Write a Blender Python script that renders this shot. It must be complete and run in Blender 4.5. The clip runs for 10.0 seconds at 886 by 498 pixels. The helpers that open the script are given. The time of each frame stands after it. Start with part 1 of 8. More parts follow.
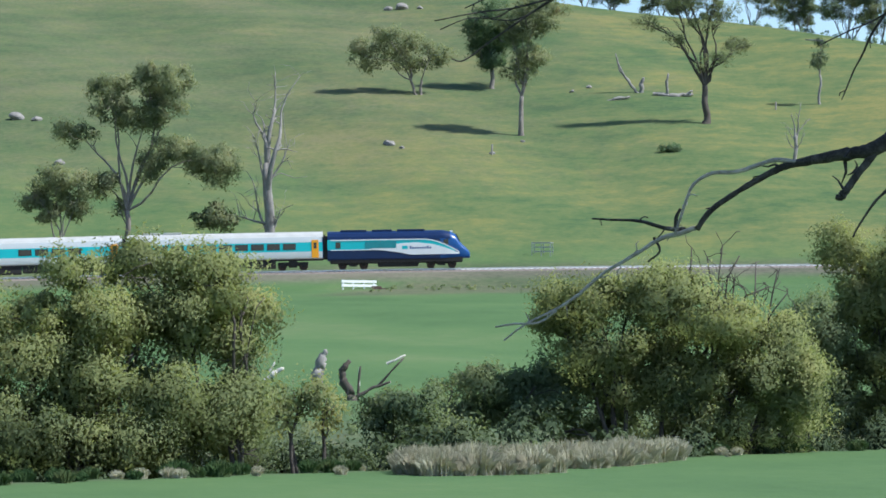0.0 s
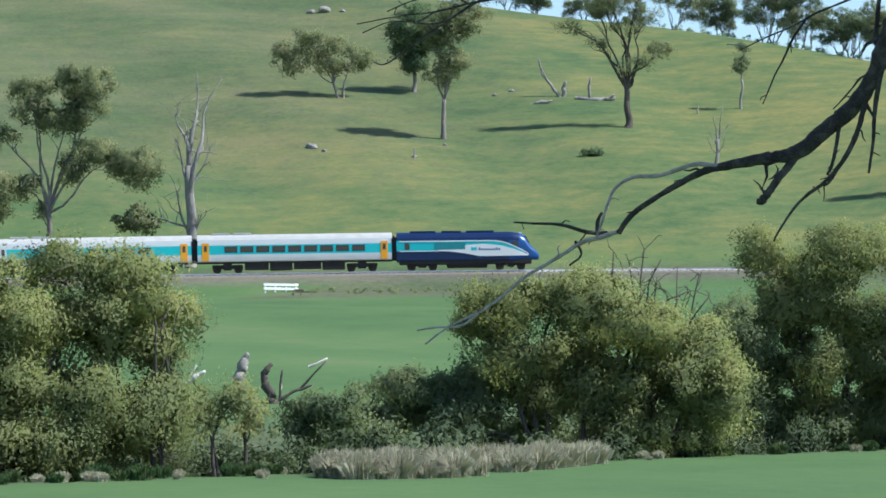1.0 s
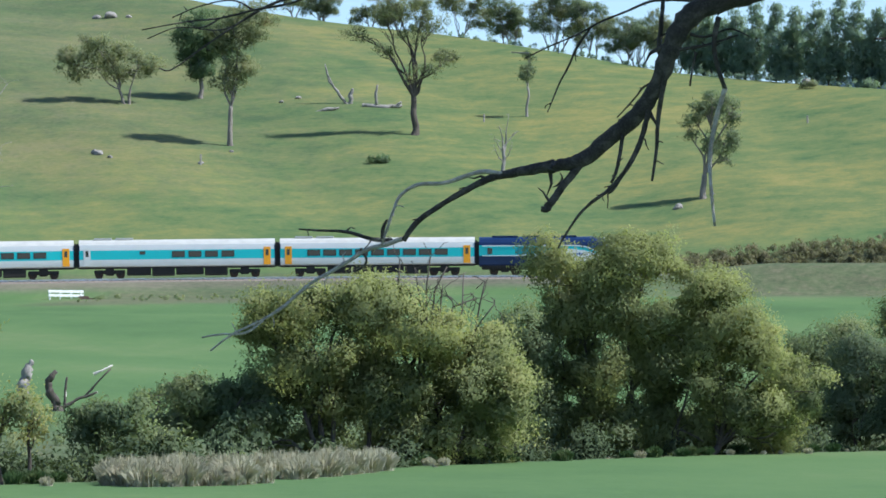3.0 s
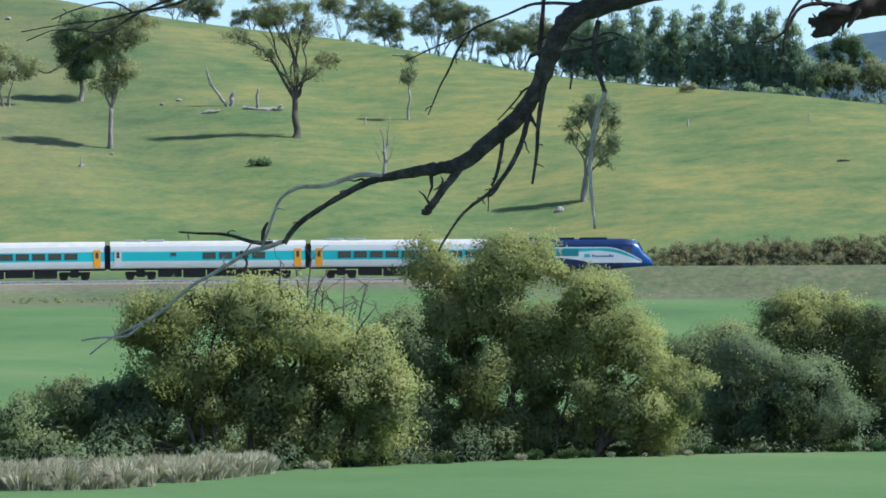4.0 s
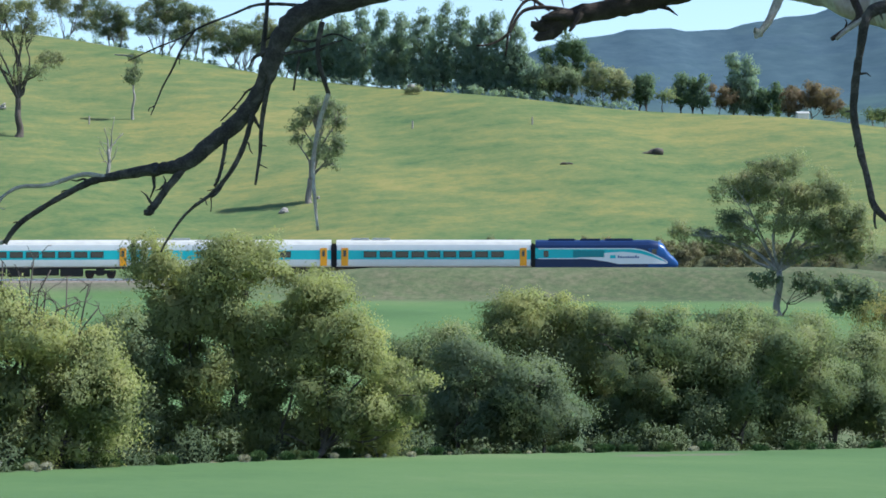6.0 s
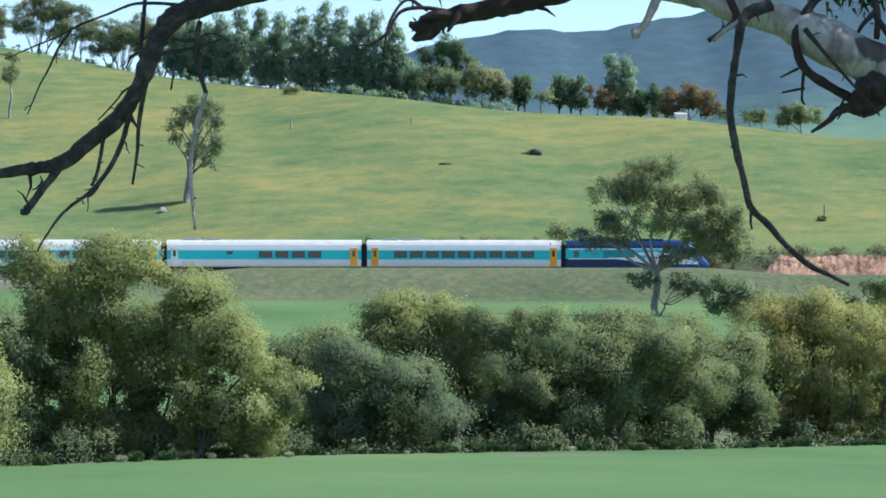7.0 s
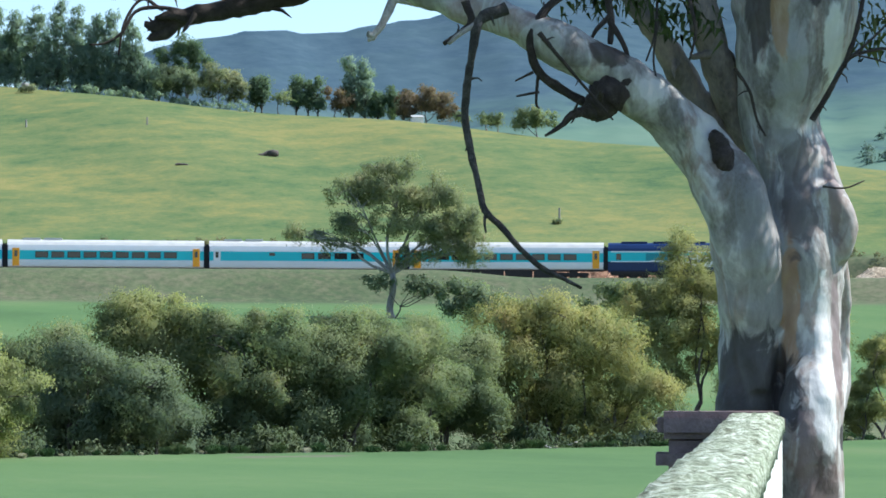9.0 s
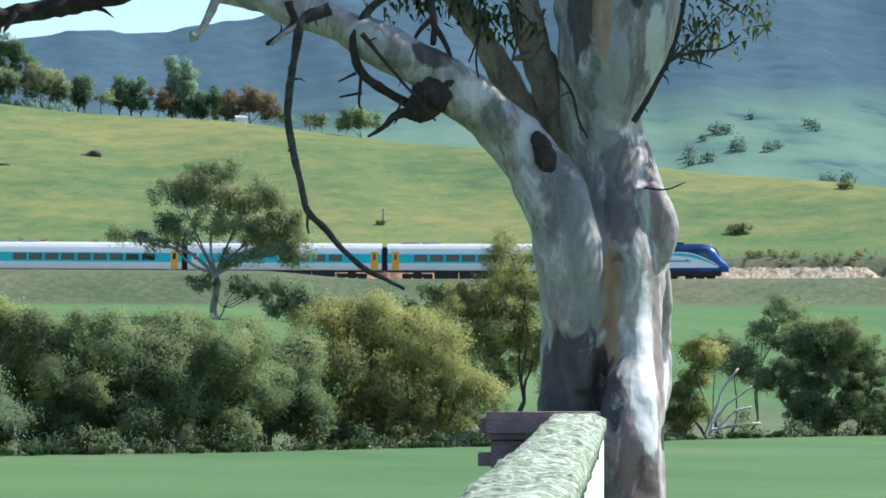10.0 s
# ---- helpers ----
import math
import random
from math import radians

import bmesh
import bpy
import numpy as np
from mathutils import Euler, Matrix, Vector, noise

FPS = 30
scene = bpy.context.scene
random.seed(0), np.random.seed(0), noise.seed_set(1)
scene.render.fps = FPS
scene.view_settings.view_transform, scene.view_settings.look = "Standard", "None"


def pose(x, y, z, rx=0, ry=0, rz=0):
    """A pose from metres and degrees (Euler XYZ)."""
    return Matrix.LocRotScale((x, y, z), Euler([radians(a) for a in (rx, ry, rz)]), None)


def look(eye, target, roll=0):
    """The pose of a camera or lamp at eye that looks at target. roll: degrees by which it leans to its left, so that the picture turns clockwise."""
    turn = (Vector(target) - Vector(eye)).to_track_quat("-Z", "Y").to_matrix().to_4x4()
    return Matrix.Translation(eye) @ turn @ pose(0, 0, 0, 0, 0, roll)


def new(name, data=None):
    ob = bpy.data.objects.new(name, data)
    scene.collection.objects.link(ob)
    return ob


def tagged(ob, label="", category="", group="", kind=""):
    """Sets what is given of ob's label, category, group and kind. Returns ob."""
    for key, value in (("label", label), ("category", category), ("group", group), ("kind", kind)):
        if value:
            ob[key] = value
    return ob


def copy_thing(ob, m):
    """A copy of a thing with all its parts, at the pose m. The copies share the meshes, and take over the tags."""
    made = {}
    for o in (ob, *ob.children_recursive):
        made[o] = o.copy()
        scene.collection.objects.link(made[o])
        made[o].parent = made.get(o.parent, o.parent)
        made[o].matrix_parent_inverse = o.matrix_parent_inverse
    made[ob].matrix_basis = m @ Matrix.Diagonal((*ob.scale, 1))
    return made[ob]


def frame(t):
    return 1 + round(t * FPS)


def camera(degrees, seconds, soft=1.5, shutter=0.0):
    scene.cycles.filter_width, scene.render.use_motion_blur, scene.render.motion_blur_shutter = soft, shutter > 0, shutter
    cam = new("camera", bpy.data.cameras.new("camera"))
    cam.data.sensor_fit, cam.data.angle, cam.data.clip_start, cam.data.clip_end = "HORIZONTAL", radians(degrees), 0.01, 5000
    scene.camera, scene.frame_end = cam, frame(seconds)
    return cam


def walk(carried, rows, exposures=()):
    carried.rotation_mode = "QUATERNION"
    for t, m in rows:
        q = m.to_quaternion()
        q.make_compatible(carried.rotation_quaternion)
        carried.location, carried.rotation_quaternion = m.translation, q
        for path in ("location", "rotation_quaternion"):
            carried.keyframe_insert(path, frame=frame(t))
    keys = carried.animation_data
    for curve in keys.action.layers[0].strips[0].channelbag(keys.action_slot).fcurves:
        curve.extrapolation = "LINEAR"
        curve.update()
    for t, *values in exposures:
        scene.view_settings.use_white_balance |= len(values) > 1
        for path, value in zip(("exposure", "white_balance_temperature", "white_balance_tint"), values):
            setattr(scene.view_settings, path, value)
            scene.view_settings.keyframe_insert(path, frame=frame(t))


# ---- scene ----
# The camera stands on a tripod beside the road and pans with the train; its eye sits a little before the pivot.
EYE, ARM = 2.4, 0.14
PAN = [  # seconds, turn to the right, tilt, lean
    (0.0, 0.0, 2.202, 0.005), (0.5, 0.602, 2.232, -0.024), (1.0, 1.364, 2.262, -0.051), (1.5, 2.323, 2.3, -0.04),
    (2.0, 3.291, 2.33, -0.06), (2.5, 4.217, 2.359, -0.049), (4.0, 7.176, 2.436, 0.081), (4.5, 8.522, 2.45, 0.125),
    (5.0, 9.789, 2.448, 0.135), (5.5, 10.919, 2.451, 0.089), (7.0, 14.131, 2.455, 0.031), (7.5, 15.192, 2.457, 0.092),
    (8.0, 16.263, 2.465, -0.003), (8.5, 17.433, 2.468, -0.076), (9.0, 18.756, 2.486, -0.121), (9.5, 20.228, 2.493, -0.097),
    (10.0, 21.838, 2.505, -0.037)]
cam = camera(15.42, 10.0, 1.7)
walk(cam, [(t, pose(ARM * math.sin(radians(a)), ARM * math.cos(radians(a)), EYE, 90 + p, r, -a)) for t, a, p, r in PAN],
     [(0.0, 0.49, 5800, 7), (4.0, 0.59, 5800, 7), (10.0, 0.81, 5800, 7)])
# ---- daylight: a clear autumn day, the sun high on the right ----
SUN_BEARING, SUN_HEIGHT = 104.0, 52.0
world = bpy.data.worlds.new("world")
scene.world = world
world.use_nodes = True
nodes, links = world.node_tree.nodes, world.node_tree.links
sky = nodes.new("ShaderNodeTexSky")
sky.sky_type, sky.sun_disc = "NISHITA", False
sky.sun_elevation, sky.sun_rotation = radians(SUN_HEIGHT), radians(SUN_BEARING)
sky.altitude, sky.air_density, sky.dust_density = 700, 1.0, 0.7
nodes["Background"].inputs[1].default_value = 0.122
links.new(sky.outputs[0], nodes["Background"].inputs[0])
sun = new("sun", bpy.data.lights.new("sun", "SUN"))
sun.data.energy, sun.data.angle, sun.data.color = 4.9, radians(0.53), (1.0, 0.94, 0.84)
sun.matrix_world = look((0, 0, 0), (-math.sin(radians(SUN_BEARING)), -math.cos(radians(SUN_BEARING)), -math.tan(radians(SUN_HEIGHT))))
# ---- materials ----
def material(name, rough=0.7, metal=0.0, spec=0.4):
    m = bpy.data.materials.new(name)
    m.use_nodes = True
    b = m.node_tree.nodes["Principled BSDF"]
    b.inputs["Roughness"].default_value, b.inputs["Metallic"].default_value = rough, metal
    b.inputs["Specular IOR Level"].default_value = spec
    return m, m.node_tree.nodes, m.node_tree.links, b


def rgb(c):
    return (c[0], c[1], c[2], 1.0)


def noise_node(nd, lk, scale, detail=4.0, rough=0.6, stretch=(1, 1, 1), space="Object", warp=0.0):
    tc = nd.new("ShaderNodeTexCoord")
    mp = nd.new("ShaderNodeMapping")
    mp.inputs["Scale"].default_value = stretch
    n = nd.new("ShaderNodeTexNoise")
    n.inputs["Scale"].default_value, n.inputs["Detail"].default_value, n.inputs["Roughness"].default_value = scale, detail, rough
    n.inputs["Distortion"].default_value = warp
    lk.new(tc.outputs[space], mp.inputs[0])
    lk.new(mp.outputs[0], n.inputs["Vector"])
    return n.outputs[0]


def ramp(nd, lk, fac, stops):
    r = nd.new("ShaderNodeValToRGB")
    while len(r.color_ramp.elements) < len(stops):
        r.color_ramp.elements.new(0.5)
    for e, (p, c) in zip(r.color_ramp.elements, stops):
        e.position, e.color = p, rgb(c)
    lk.new(fac, r.inputs[0])
    return r.outputs[0]


def mix(nd, lk, fac, a, b, kind="MIX"):
    m = nd.new("ShaderNodeMix")
    m.data_type, m.blend_type = "RGBA", kind
    for i, v in ((0, fac), (6, a), (7, b)):
        if isinstance(v, (int, float)):
            m.inputs[i].default_value = v
        elif isinstance(v, tuple):
            m.inputs[i].default_value = rgb(v)
        else:
            lk.new(v, m.inputs[i])
    return m.outputs[2]


def bump(nd, lk, b, height, strength=0.3, distance=0.02):
    n = nd.new("ShaderNodeBump")
    n.inputs["Strength"].default_value, n.inputs["Distance"].default_value = strength, distance
    lk.new(height, n.inputs["Height"])
    lk.new(n.outputs[0], b.inputs["Normal"])


def plain(name, c, rough=0.5, metal=0.0, vary=0.15, scale=3.0, spec=0.4, relief=0.0):
    """A colour with stains at two scales and a little grain."""
    m, nd, lk, b = material(name, rough, metal, spec)
    big, fine = noise_node(nd, lk, scale, 5), noise_node(nd, lk, scale * 12, 3)
    dark = tuple(v * (1 - vary) for v in c)
    light = tuple(min(1, v * (1 + vary)) for v in c)
    col = mix(nd, lk, 0.35, ramp(nd, lk, big, [(0.3, dark), (0.7, light)]), ramp(nd, lk, fine, [(0.3, dark), (0.7, light)]))
    lk.new(col, b.inputs["Base Color"])
    if relief:
        bump(nd, lk, b, fine, relief)
    return m


def leaf_material(name, stops, glow=0.56, rough=0.85):
    """Leaves: colour varies leaf by leaf and clump by clump; light shines through them."""
    m, nd, lk, b = material(name, rough, 0.0, 0.12)
    geo = nd.new("ShaderNodeNewGeometry")
    patch = noise_node(nd, lk, 0.45, 3, 0.6)
    mx = nd.new("ShaderNodeMath")
    mx.operation = "MULTIPLY_ADD"
    lk.new(geo.outputs["Random Per Island"], mx.inputs[0])
    mx.inputs[1].default_value = 0.16
    sub = nd.new("ShaderNodeMath")
    sub.operation = "MULTIPLY_ADD"
    sub.inputs[1].default_value, sub.inputs[2].default_value = 1.9, -0.55
    lk.new(patch, sub.inputs[0])
    lk.new(sub.outputs[0], mx.inputs[2])
    col = ramp(nd, lk, mx.outputs[0], stops)
    lk.new(col, b.inputs["Base Color"])
    tr = nd.new("ShaderNodeBsdfTranslucent")
    lk.new(mix(nd, lk, 1.0, col, (0.9, 0.95, 0.62), "MULTIPLY"), tr.inputs[0])
    ms = nd.new("ShaderNodeMixShader")
    ms.inputs[0].default_value = glow
    lk.new(b.outputs[0], ms.inputs[1])
    lk.new(tr.outputs[0], ms.inputs[2])
    lk.new(ms.outputs[0], nd["Material Output"].inputs[0])
    return m


def bark_material(name, stops, scale=3.0, stretch=(1, 1, 0.2), relief=0.5):
    m, nd, lk, b = material(name, 0.8, 0.0, 0.25)
    big, fine = noise_node(nd, lk, scale, 5, 0.65, stretch, warp=0.6), noise_node(nd, lk, scale * 9, 4, 0.6, stretch)
    lk.new(mix(nd, lk, 0.3, ramp(nd, lk, big, stops), ramp(nd, lk, fine, stops)), b.inputs["Base Color"])
    bump(nd, lk, b, fine, relief, 0.03)
    return m


def ground_material():
    """Pasture: green flats, a yellowed hillside in streaks and patches, bare earth along the line."""
    m, nd, lk, b = material("pasture", 0.95, 0.0, 0.1)
    att = nd.new("ShaderNodeAttribute")
    att.attribute_name = "zone"  # red: dry hill, green: bare earth, blue: rough grass
    sep = nd.new("ShaderNodeSeparateColor")
    lk.new(att.outputs["Color"], sep.inputs[0])
    wide = noise_node(nd, lk, 0.02, 5, 0.55)
    mid = noise_node(nd, lk, 0.06, 6, 0.62, (0.6, 0.75, 1))
    fine = noise_node(nd, lk, 1.1, 5, 0.7)
    tuft = noise_node(nd, lk, 0.3, 5, 0.7, (0.6, 0.7, 1))
    blend = mix(nd, lk, 0.5, mix(nd, lk, 0.5, wide, mid), mix(nd, lk, 0.35, tuft, fine))
    lush = ramp(nd, lk, mix(nd, lk, 0.3, noise_node(nd, lk, 0.06, 4, 0.6, (1, 0.45, 1)), fine), [(0.36, (0.074, 0.134, 0.052)), (0.45, (0.088, 0.157, 0.06)), (0.55, (0.104, 0.174, 0.066)), (0.66, (0.138, 0.19, 0.082))])
    dry = ramp(nd, lk, blend, [(0.39, (0.064, 0.115, 0.05)), (0.45, (0.097, 0.145, 0.056)), (0.5, (0.137, 0.167, 0.065)), (0.55, (0.185, 0.192, 0.068)), (0.61, (0.235, 0.215, 0.08))])
    earth = ramp(nd, lk, mix(nd, lk, 0.5, mid, fine), [(0.38, (0.1, 0.092, 0.075)), (0.6, (0.2, 0.172, 0.14))])
    rank = ramp(nd, lk, mix(nd, lk, 0.5, mid, fine), [(0.40, (0.065, 0.085, 0.048)), (0.5, (0.105, 0.116, 0.068)), (0.6, (0.16, 0.15, 0.098))])
    col = mix(nd, lk, sep.outputs[0], lush, dry)
    col = mix(nd, lk, sep.outputs[2], col, rank)
    col = mix(nd, lk, sep.outputs[1], col, earth)
    lk.new(mix(nd, lk, 1.0, col, (0.87, 0.865, 0.87), "MULTIPLY"), b.inputs["Base Color"])
    bump(nd, lk, b, mix(nd, lk, 0.5, mid, fine), 0.5, 0.25)
    return m


def part(name, bm, mat, parent=None, label="", smooth_faces=False):
    """One mesh object from a bmesh (or a mesh) under a thing."""
    if isinstance(bm, bmesh.types.BMesh):
        me = bpy.data.meshes.new(name)
        bmesh.ops.recalc_face_normals(bm, faces=bm.faces)
        bm.to_mesh(me)
        bm.free()
    else:
        me = bm
    if not me.materials:
        for m in (mat if isinstance(mat, (list, tuple)) else [mat]):
            me.materials.append(m)
    if smooth_faces:
        me.polygons.foreach_set("use_smooth", [True] * len(me.polygons))
    ob = new(name, me)
    ob.parent = parent
    if label:
        ob["label"] = label
    return ob


def thing(name, m, label, category, group="", kind=""):
    ob = new(name)
    ob.matrix_world = m
    return tagged(ob, label, category, group, kind)


def box(bm, x0, x1, y0, y1, z0, z1, bevel=0.0, m=None):
    r = bmesh.ops.create_cube(bm, size=1.0)
    vs = r["verts"]
    for v in vs:
        v.co = Vector((x0 + (v.co.x + 0.5) * (x1 - x0), y0 + (v.co.y + 0.5) * (y1 - y0), z0 + (v.co.z + 0.5) * (z1 - z0)))
    if bevel:
        es = {e for v in vs for e in v.link_edges}
        vs = bmesh.ops.bevel(bm, geom=list(es), offset=bevel, segments=2, affect="EDGES")["verts"]
    if m is not None:
        bmesh.ops.transform(bm, matrix=m, verts=list({v for v in vs}))
    return bm


def boxed(*a, **k):
    return box(bmesh.new(), *a, **k)
# ---- the lie of the land, as a function of bearing (degrees right of north) and distance from the tripod ----
RAIL = 400.0  # the railway bends round the valley at this radius


def rail_z(a):
    """Top of the rails."""
    u = np.clip(a, -9.0, 30.0) - 10.0
    return EYE + 13.95 + RZ[0] * u ** 3 + RZ[1] * u ** 2 + RZ[2] * u


SUNK = 0.42  # rail top below the shelf's datum
RZ = (0.000119, -0.002963, 0.010065)
CREEK = ((-20, -8, 0, 4, 8, 12, 18, 23, 30, 40), (66, 72, 84, 95, 108, 120, 130, 146, 190, 230))
CREST = ((-30, -3, 1, 5, 9, 12, 15, 18, 22, 26, 30, 45), (7.6, 7.4, 6.75, 6.25, 5.62, 5.3, 5.05, 4.83, 4.45, 4.05, 3.62, 2.6))


def smooth(a, b, x):
    u = np.clip((x - a) / (b - a), 0.0, 1.0)
    return u * u * (3 - 2 * u)


def creek_at(a):
    return np.interp(a, *CREEK)


def land(a, d):
    """Height of the ground at bearing a and distance d (arrays or numbers)."""
    a, d = np.asarray(a, float), np.asarray(d, float)
    zr, c = rail_z(a), np.interp(a, *CREEK)
    # paddock, then the creek's hollow, then the field that climbs to the line
    z = 0.8 * (1 - smooth(12, 45, d))
    z = z - 1.5 * smooth(c + 1, c + 6, d) + 1.5 * smooth(c + 14, c + 30, d)
    climb = np.clip((d - c - 22) / (386 - c - 22), 0, 1)
    z = z + (zr - 3.2) * climb ** 1.05
    z = z + 0.35 * np.sin(d * 0.05 + a * 0.3) * climb * (1 - climb) * 4
    fill = 1 - smooth(7, 11, a)  # embankment in the west, a low lip of earth before the line in the east
    z = z + fill * 2.2 * smooth(385, 396, d) + (1 - fill) * ((3.7 - 0.9 * smooth(18.5, 20.5, a)) * smooth(378, 389, d) - (1.5 - 0.9 * smooth(18.5, 20.5, a)) * smooth(392.5, 396, d))
    # the hill behind
    h = np.clip(d - 406, 0, None)
    cut = smooth(8, 13, a)
    hill = zr - 0.6 + cut * 2.6 * smooth(405, 408.5, d) + 0.25 * h + 0.5 * np.sin(a * 1.3 + d * 0.03) * smooth(0, 60, h)
    top = crest_z(a)
    fall = top - 0.12 * np.clip(d - crest_d(a), 0, None)
    k = 3.0
    low = -k * np.log(np.exp(-np.clip(hill - top, -250, 250) / k) + np.exp(-np.clip(fall - top, -250, 250) / k)) + top
    z = np.where(d < 405, z, np.maximum(low, 6.0))
    side = smooth(-45, -22, a) * (1 - smooth(42, 65, a))  # the hill runs out beyond the valley's ends
    return z * np.where(d < 60, 1, side)


def crest_d(a):
    e = np.tan(np.radians(np.interp(a, *CREST)))
    base = rail_z(a) - 0.6 + 2.6 * smooth(8, 13, np.asarray(a, float))
    return (base - 0.25 * 406 - EYE) / (e - 0.25)


def crest_z(a):
    return EYE + crest_d(a) * np.tan(np.radians(np.interp(a, *CREST))) + 2.0


def place(a, d, lift=0.0):
    """The point on the ground at bearing a and distance d."""
    return Vector((d * math.sin(radians(a)), d * math.cos(radians(a)), float(land(a, d)) + lift))
# ---- the ground: one sheet from the tripod to the horizon ----
def grid_mesh(name, bearings, dists, height):
    a, d = np.meshgrid(np.array(bearings), np.array(dists))
    z = height(a, d)
    co = np.stack([d * np.sin(np.radians(a)), d * np.cos(np.radians(a)), z], -1).reshape(-1, 3)
    n, k = len(dists), len(bearings)
    i = (np.arange(n - 1)[:, None] * k + np.arange(k - 1)[None]).ravel()
    faces = np.stack([i, i + 1, i + k + 1, i + k], 1)
    me = bpy.data.meshes.new(name)
    me.from_pydata(co.tolist(), [], faces[:, ::-1].tolist())
    me.polygons.foreach_set("use_smooth", [True] * len(me.polygons))
    return me, a.ravel(), d.ravel()


def ground():
    bearings = np.concatenate([np.arange(-180, -14, 4.0), np.arange(-14, 36, 0.2), np.arange(36, 181, 4.0)])
    bearings[-1] = 180.0
    dists = np.concatenate([[0.0, 4, 8, 14, 20, 30, 45, 60], np.arange(66, 240, 2.0), np.arange(240, 376, 4.0), np.arange(376, 412, 0.75),
                            np.arange(412, 800, 4.0), np.arange(800, 1200, 40.0), [1300, 1600, 2200, 3200, 4600]])
    me, a, d = grid_mesh("ground", bearings, dists, land)
    zone = np.ones((len(a), 4))
    rng = np.random.default_rng(3)
    n = rng.random(len(a)) * 0.3 - 0.15
    cr = creek_at(a)
    zone[:, 0] = np.clip(smooth(400, 430, d) * (0.55 + 0.45 * smooth(-9, 6, a)), 0, 1)
    earth = np.maximum(0.8 * smooth(388.5, 393, d) * (1 - smooth(9, 11, a)) * (1 - smooth(405, 407, d)), smooth(395, 396, d) * (1 - smooth(404, 406, d)))
    rough = np.maximum(smooth(cr - 1, cr + 2, d) * (1 - smooth(cr + 26, cr + 60, d)) * 0.75,
                       smooth(366, 380, d) * (1 - smooth(396, 398, d)) * smooth(6, 11, a) * 0.85)
    rough = np.maximum(rough, smooth(401, 405, d) * (1 - smooth(408, 413, d)) * (0.6 + 0.4 * smooth(6, 12, a)))
    earth = np.maximum(earth, 0.8 * smooth(14.9, 15.3, a) * (1 - smooth(16.9, 17.4, a)) * smooth(cr - 9, cr - 7.5, d) * (1 - smooth(cr - 6, cr - 5, d)))
    rough = np.maximum(rough, 0.8 * smooth(-1.6, -0.6, a + 0.05 * (385 - d)) * (1 - smooth(2.5, 5.5, a + 0.05 * (385 - d))) * smooth(352, 366, d) * (1 - smooth(388, 394, d)))
    rough = np.maximum(rough, 0.5 * (1 - smooth(-2, 6, a)) * smooth(430, 520, d))
    zone[:, 1] = np.clip(earth + n * 0.5 * (earth > 0.05), 0, 1)
    zone[:, 2] = np.clip(rough + n * (rough > 0.05), 0, 1)
    at = me.color_attributes.new("zone", "FLOAT_COLOR", "POINT")
    at.data.foreach_set("color", zone.ravel())
    me.materials.append(ground_material())
    tagged(new("ground", me), "green grazed pasture climbing to a dry grassy hillside", "ground", kind="structure")


def far_hills():
    """The forested range and the hazy fields at its foot."""
    ridge = ((-60, -20, 6, 11, 13, 14.6, 17, 18.6, 21, 25, 30, 36, 50, 90), (3.0, 4.0, 4.6, 5.2, 5.7, 6.07, 6.4, 6.62, 6.9, 7.6, 8.0, 7.8, 6.0, 3.5))

    def height(a, d):
        top = EYE + 2900 * np.tan(np.radians(np.interp(a, *ridge)))
        rough = sum(np.sin(a * f + p + d * q) * w for f, p, q, w in ((1.1, 0, .0015, 5), (3.1, 1, .003, 1.6), (9, 2, .011, 0.8)))
        u = np.clip((d - 1250) / (2900 - 1250), 0, 1)
        return 30 + (top - 30) * (0.55 * u + 0.45 * u ** 2) + rough * (0.15 + u) - np.where(d > 2900, 60, 0)

    me, a, d = grid_mesh("hills", np.arange(-60, 91, 0.25), np.concatenate([np.arange(1250, 2900, 40.0), [2900, 3050]]), height)
    m, nd, lk, b = material("hazy_forest", 1.0, 0.0, 0.0)
    tc = nd.new("ShaderNodeTexCoord")
    sep = nd.new("ShaderNodeSeparateXYZ")
    lk.new(tc.outputs["Object"], sep.inputs[0])
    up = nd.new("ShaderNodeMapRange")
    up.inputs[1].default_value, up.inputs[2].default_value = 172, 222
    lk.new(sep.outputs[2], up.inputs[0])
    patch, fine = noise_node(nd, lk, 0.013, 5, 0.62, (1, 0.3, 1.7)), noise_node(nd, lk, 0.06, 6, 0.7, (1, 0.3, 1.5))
    # Blue distance haze is mixed into the forest and field colours.
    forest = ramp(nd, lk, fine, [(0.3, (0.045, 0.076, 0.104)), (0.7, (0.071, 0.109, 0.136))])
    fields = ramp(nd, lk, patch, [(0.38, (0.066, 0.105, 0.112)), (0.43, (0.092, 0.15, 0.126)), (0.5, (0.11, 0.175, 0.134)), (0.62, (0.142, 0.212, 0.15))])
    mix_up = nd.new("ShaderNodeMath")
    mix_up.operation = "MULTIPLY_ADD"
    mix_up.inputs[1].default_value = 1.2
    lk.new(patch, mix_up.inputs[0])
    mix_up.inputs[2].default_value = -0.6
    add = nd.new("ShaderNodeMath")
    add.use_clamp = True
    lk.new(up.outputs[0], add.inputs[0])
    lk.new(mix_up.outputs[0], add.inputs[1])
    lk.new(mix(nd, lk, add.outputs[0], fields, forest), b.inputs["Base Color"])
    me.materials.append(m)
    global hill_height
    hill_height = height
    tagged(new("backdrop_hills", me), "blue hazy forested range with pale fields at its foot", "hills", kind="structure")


ground()
far_hills()
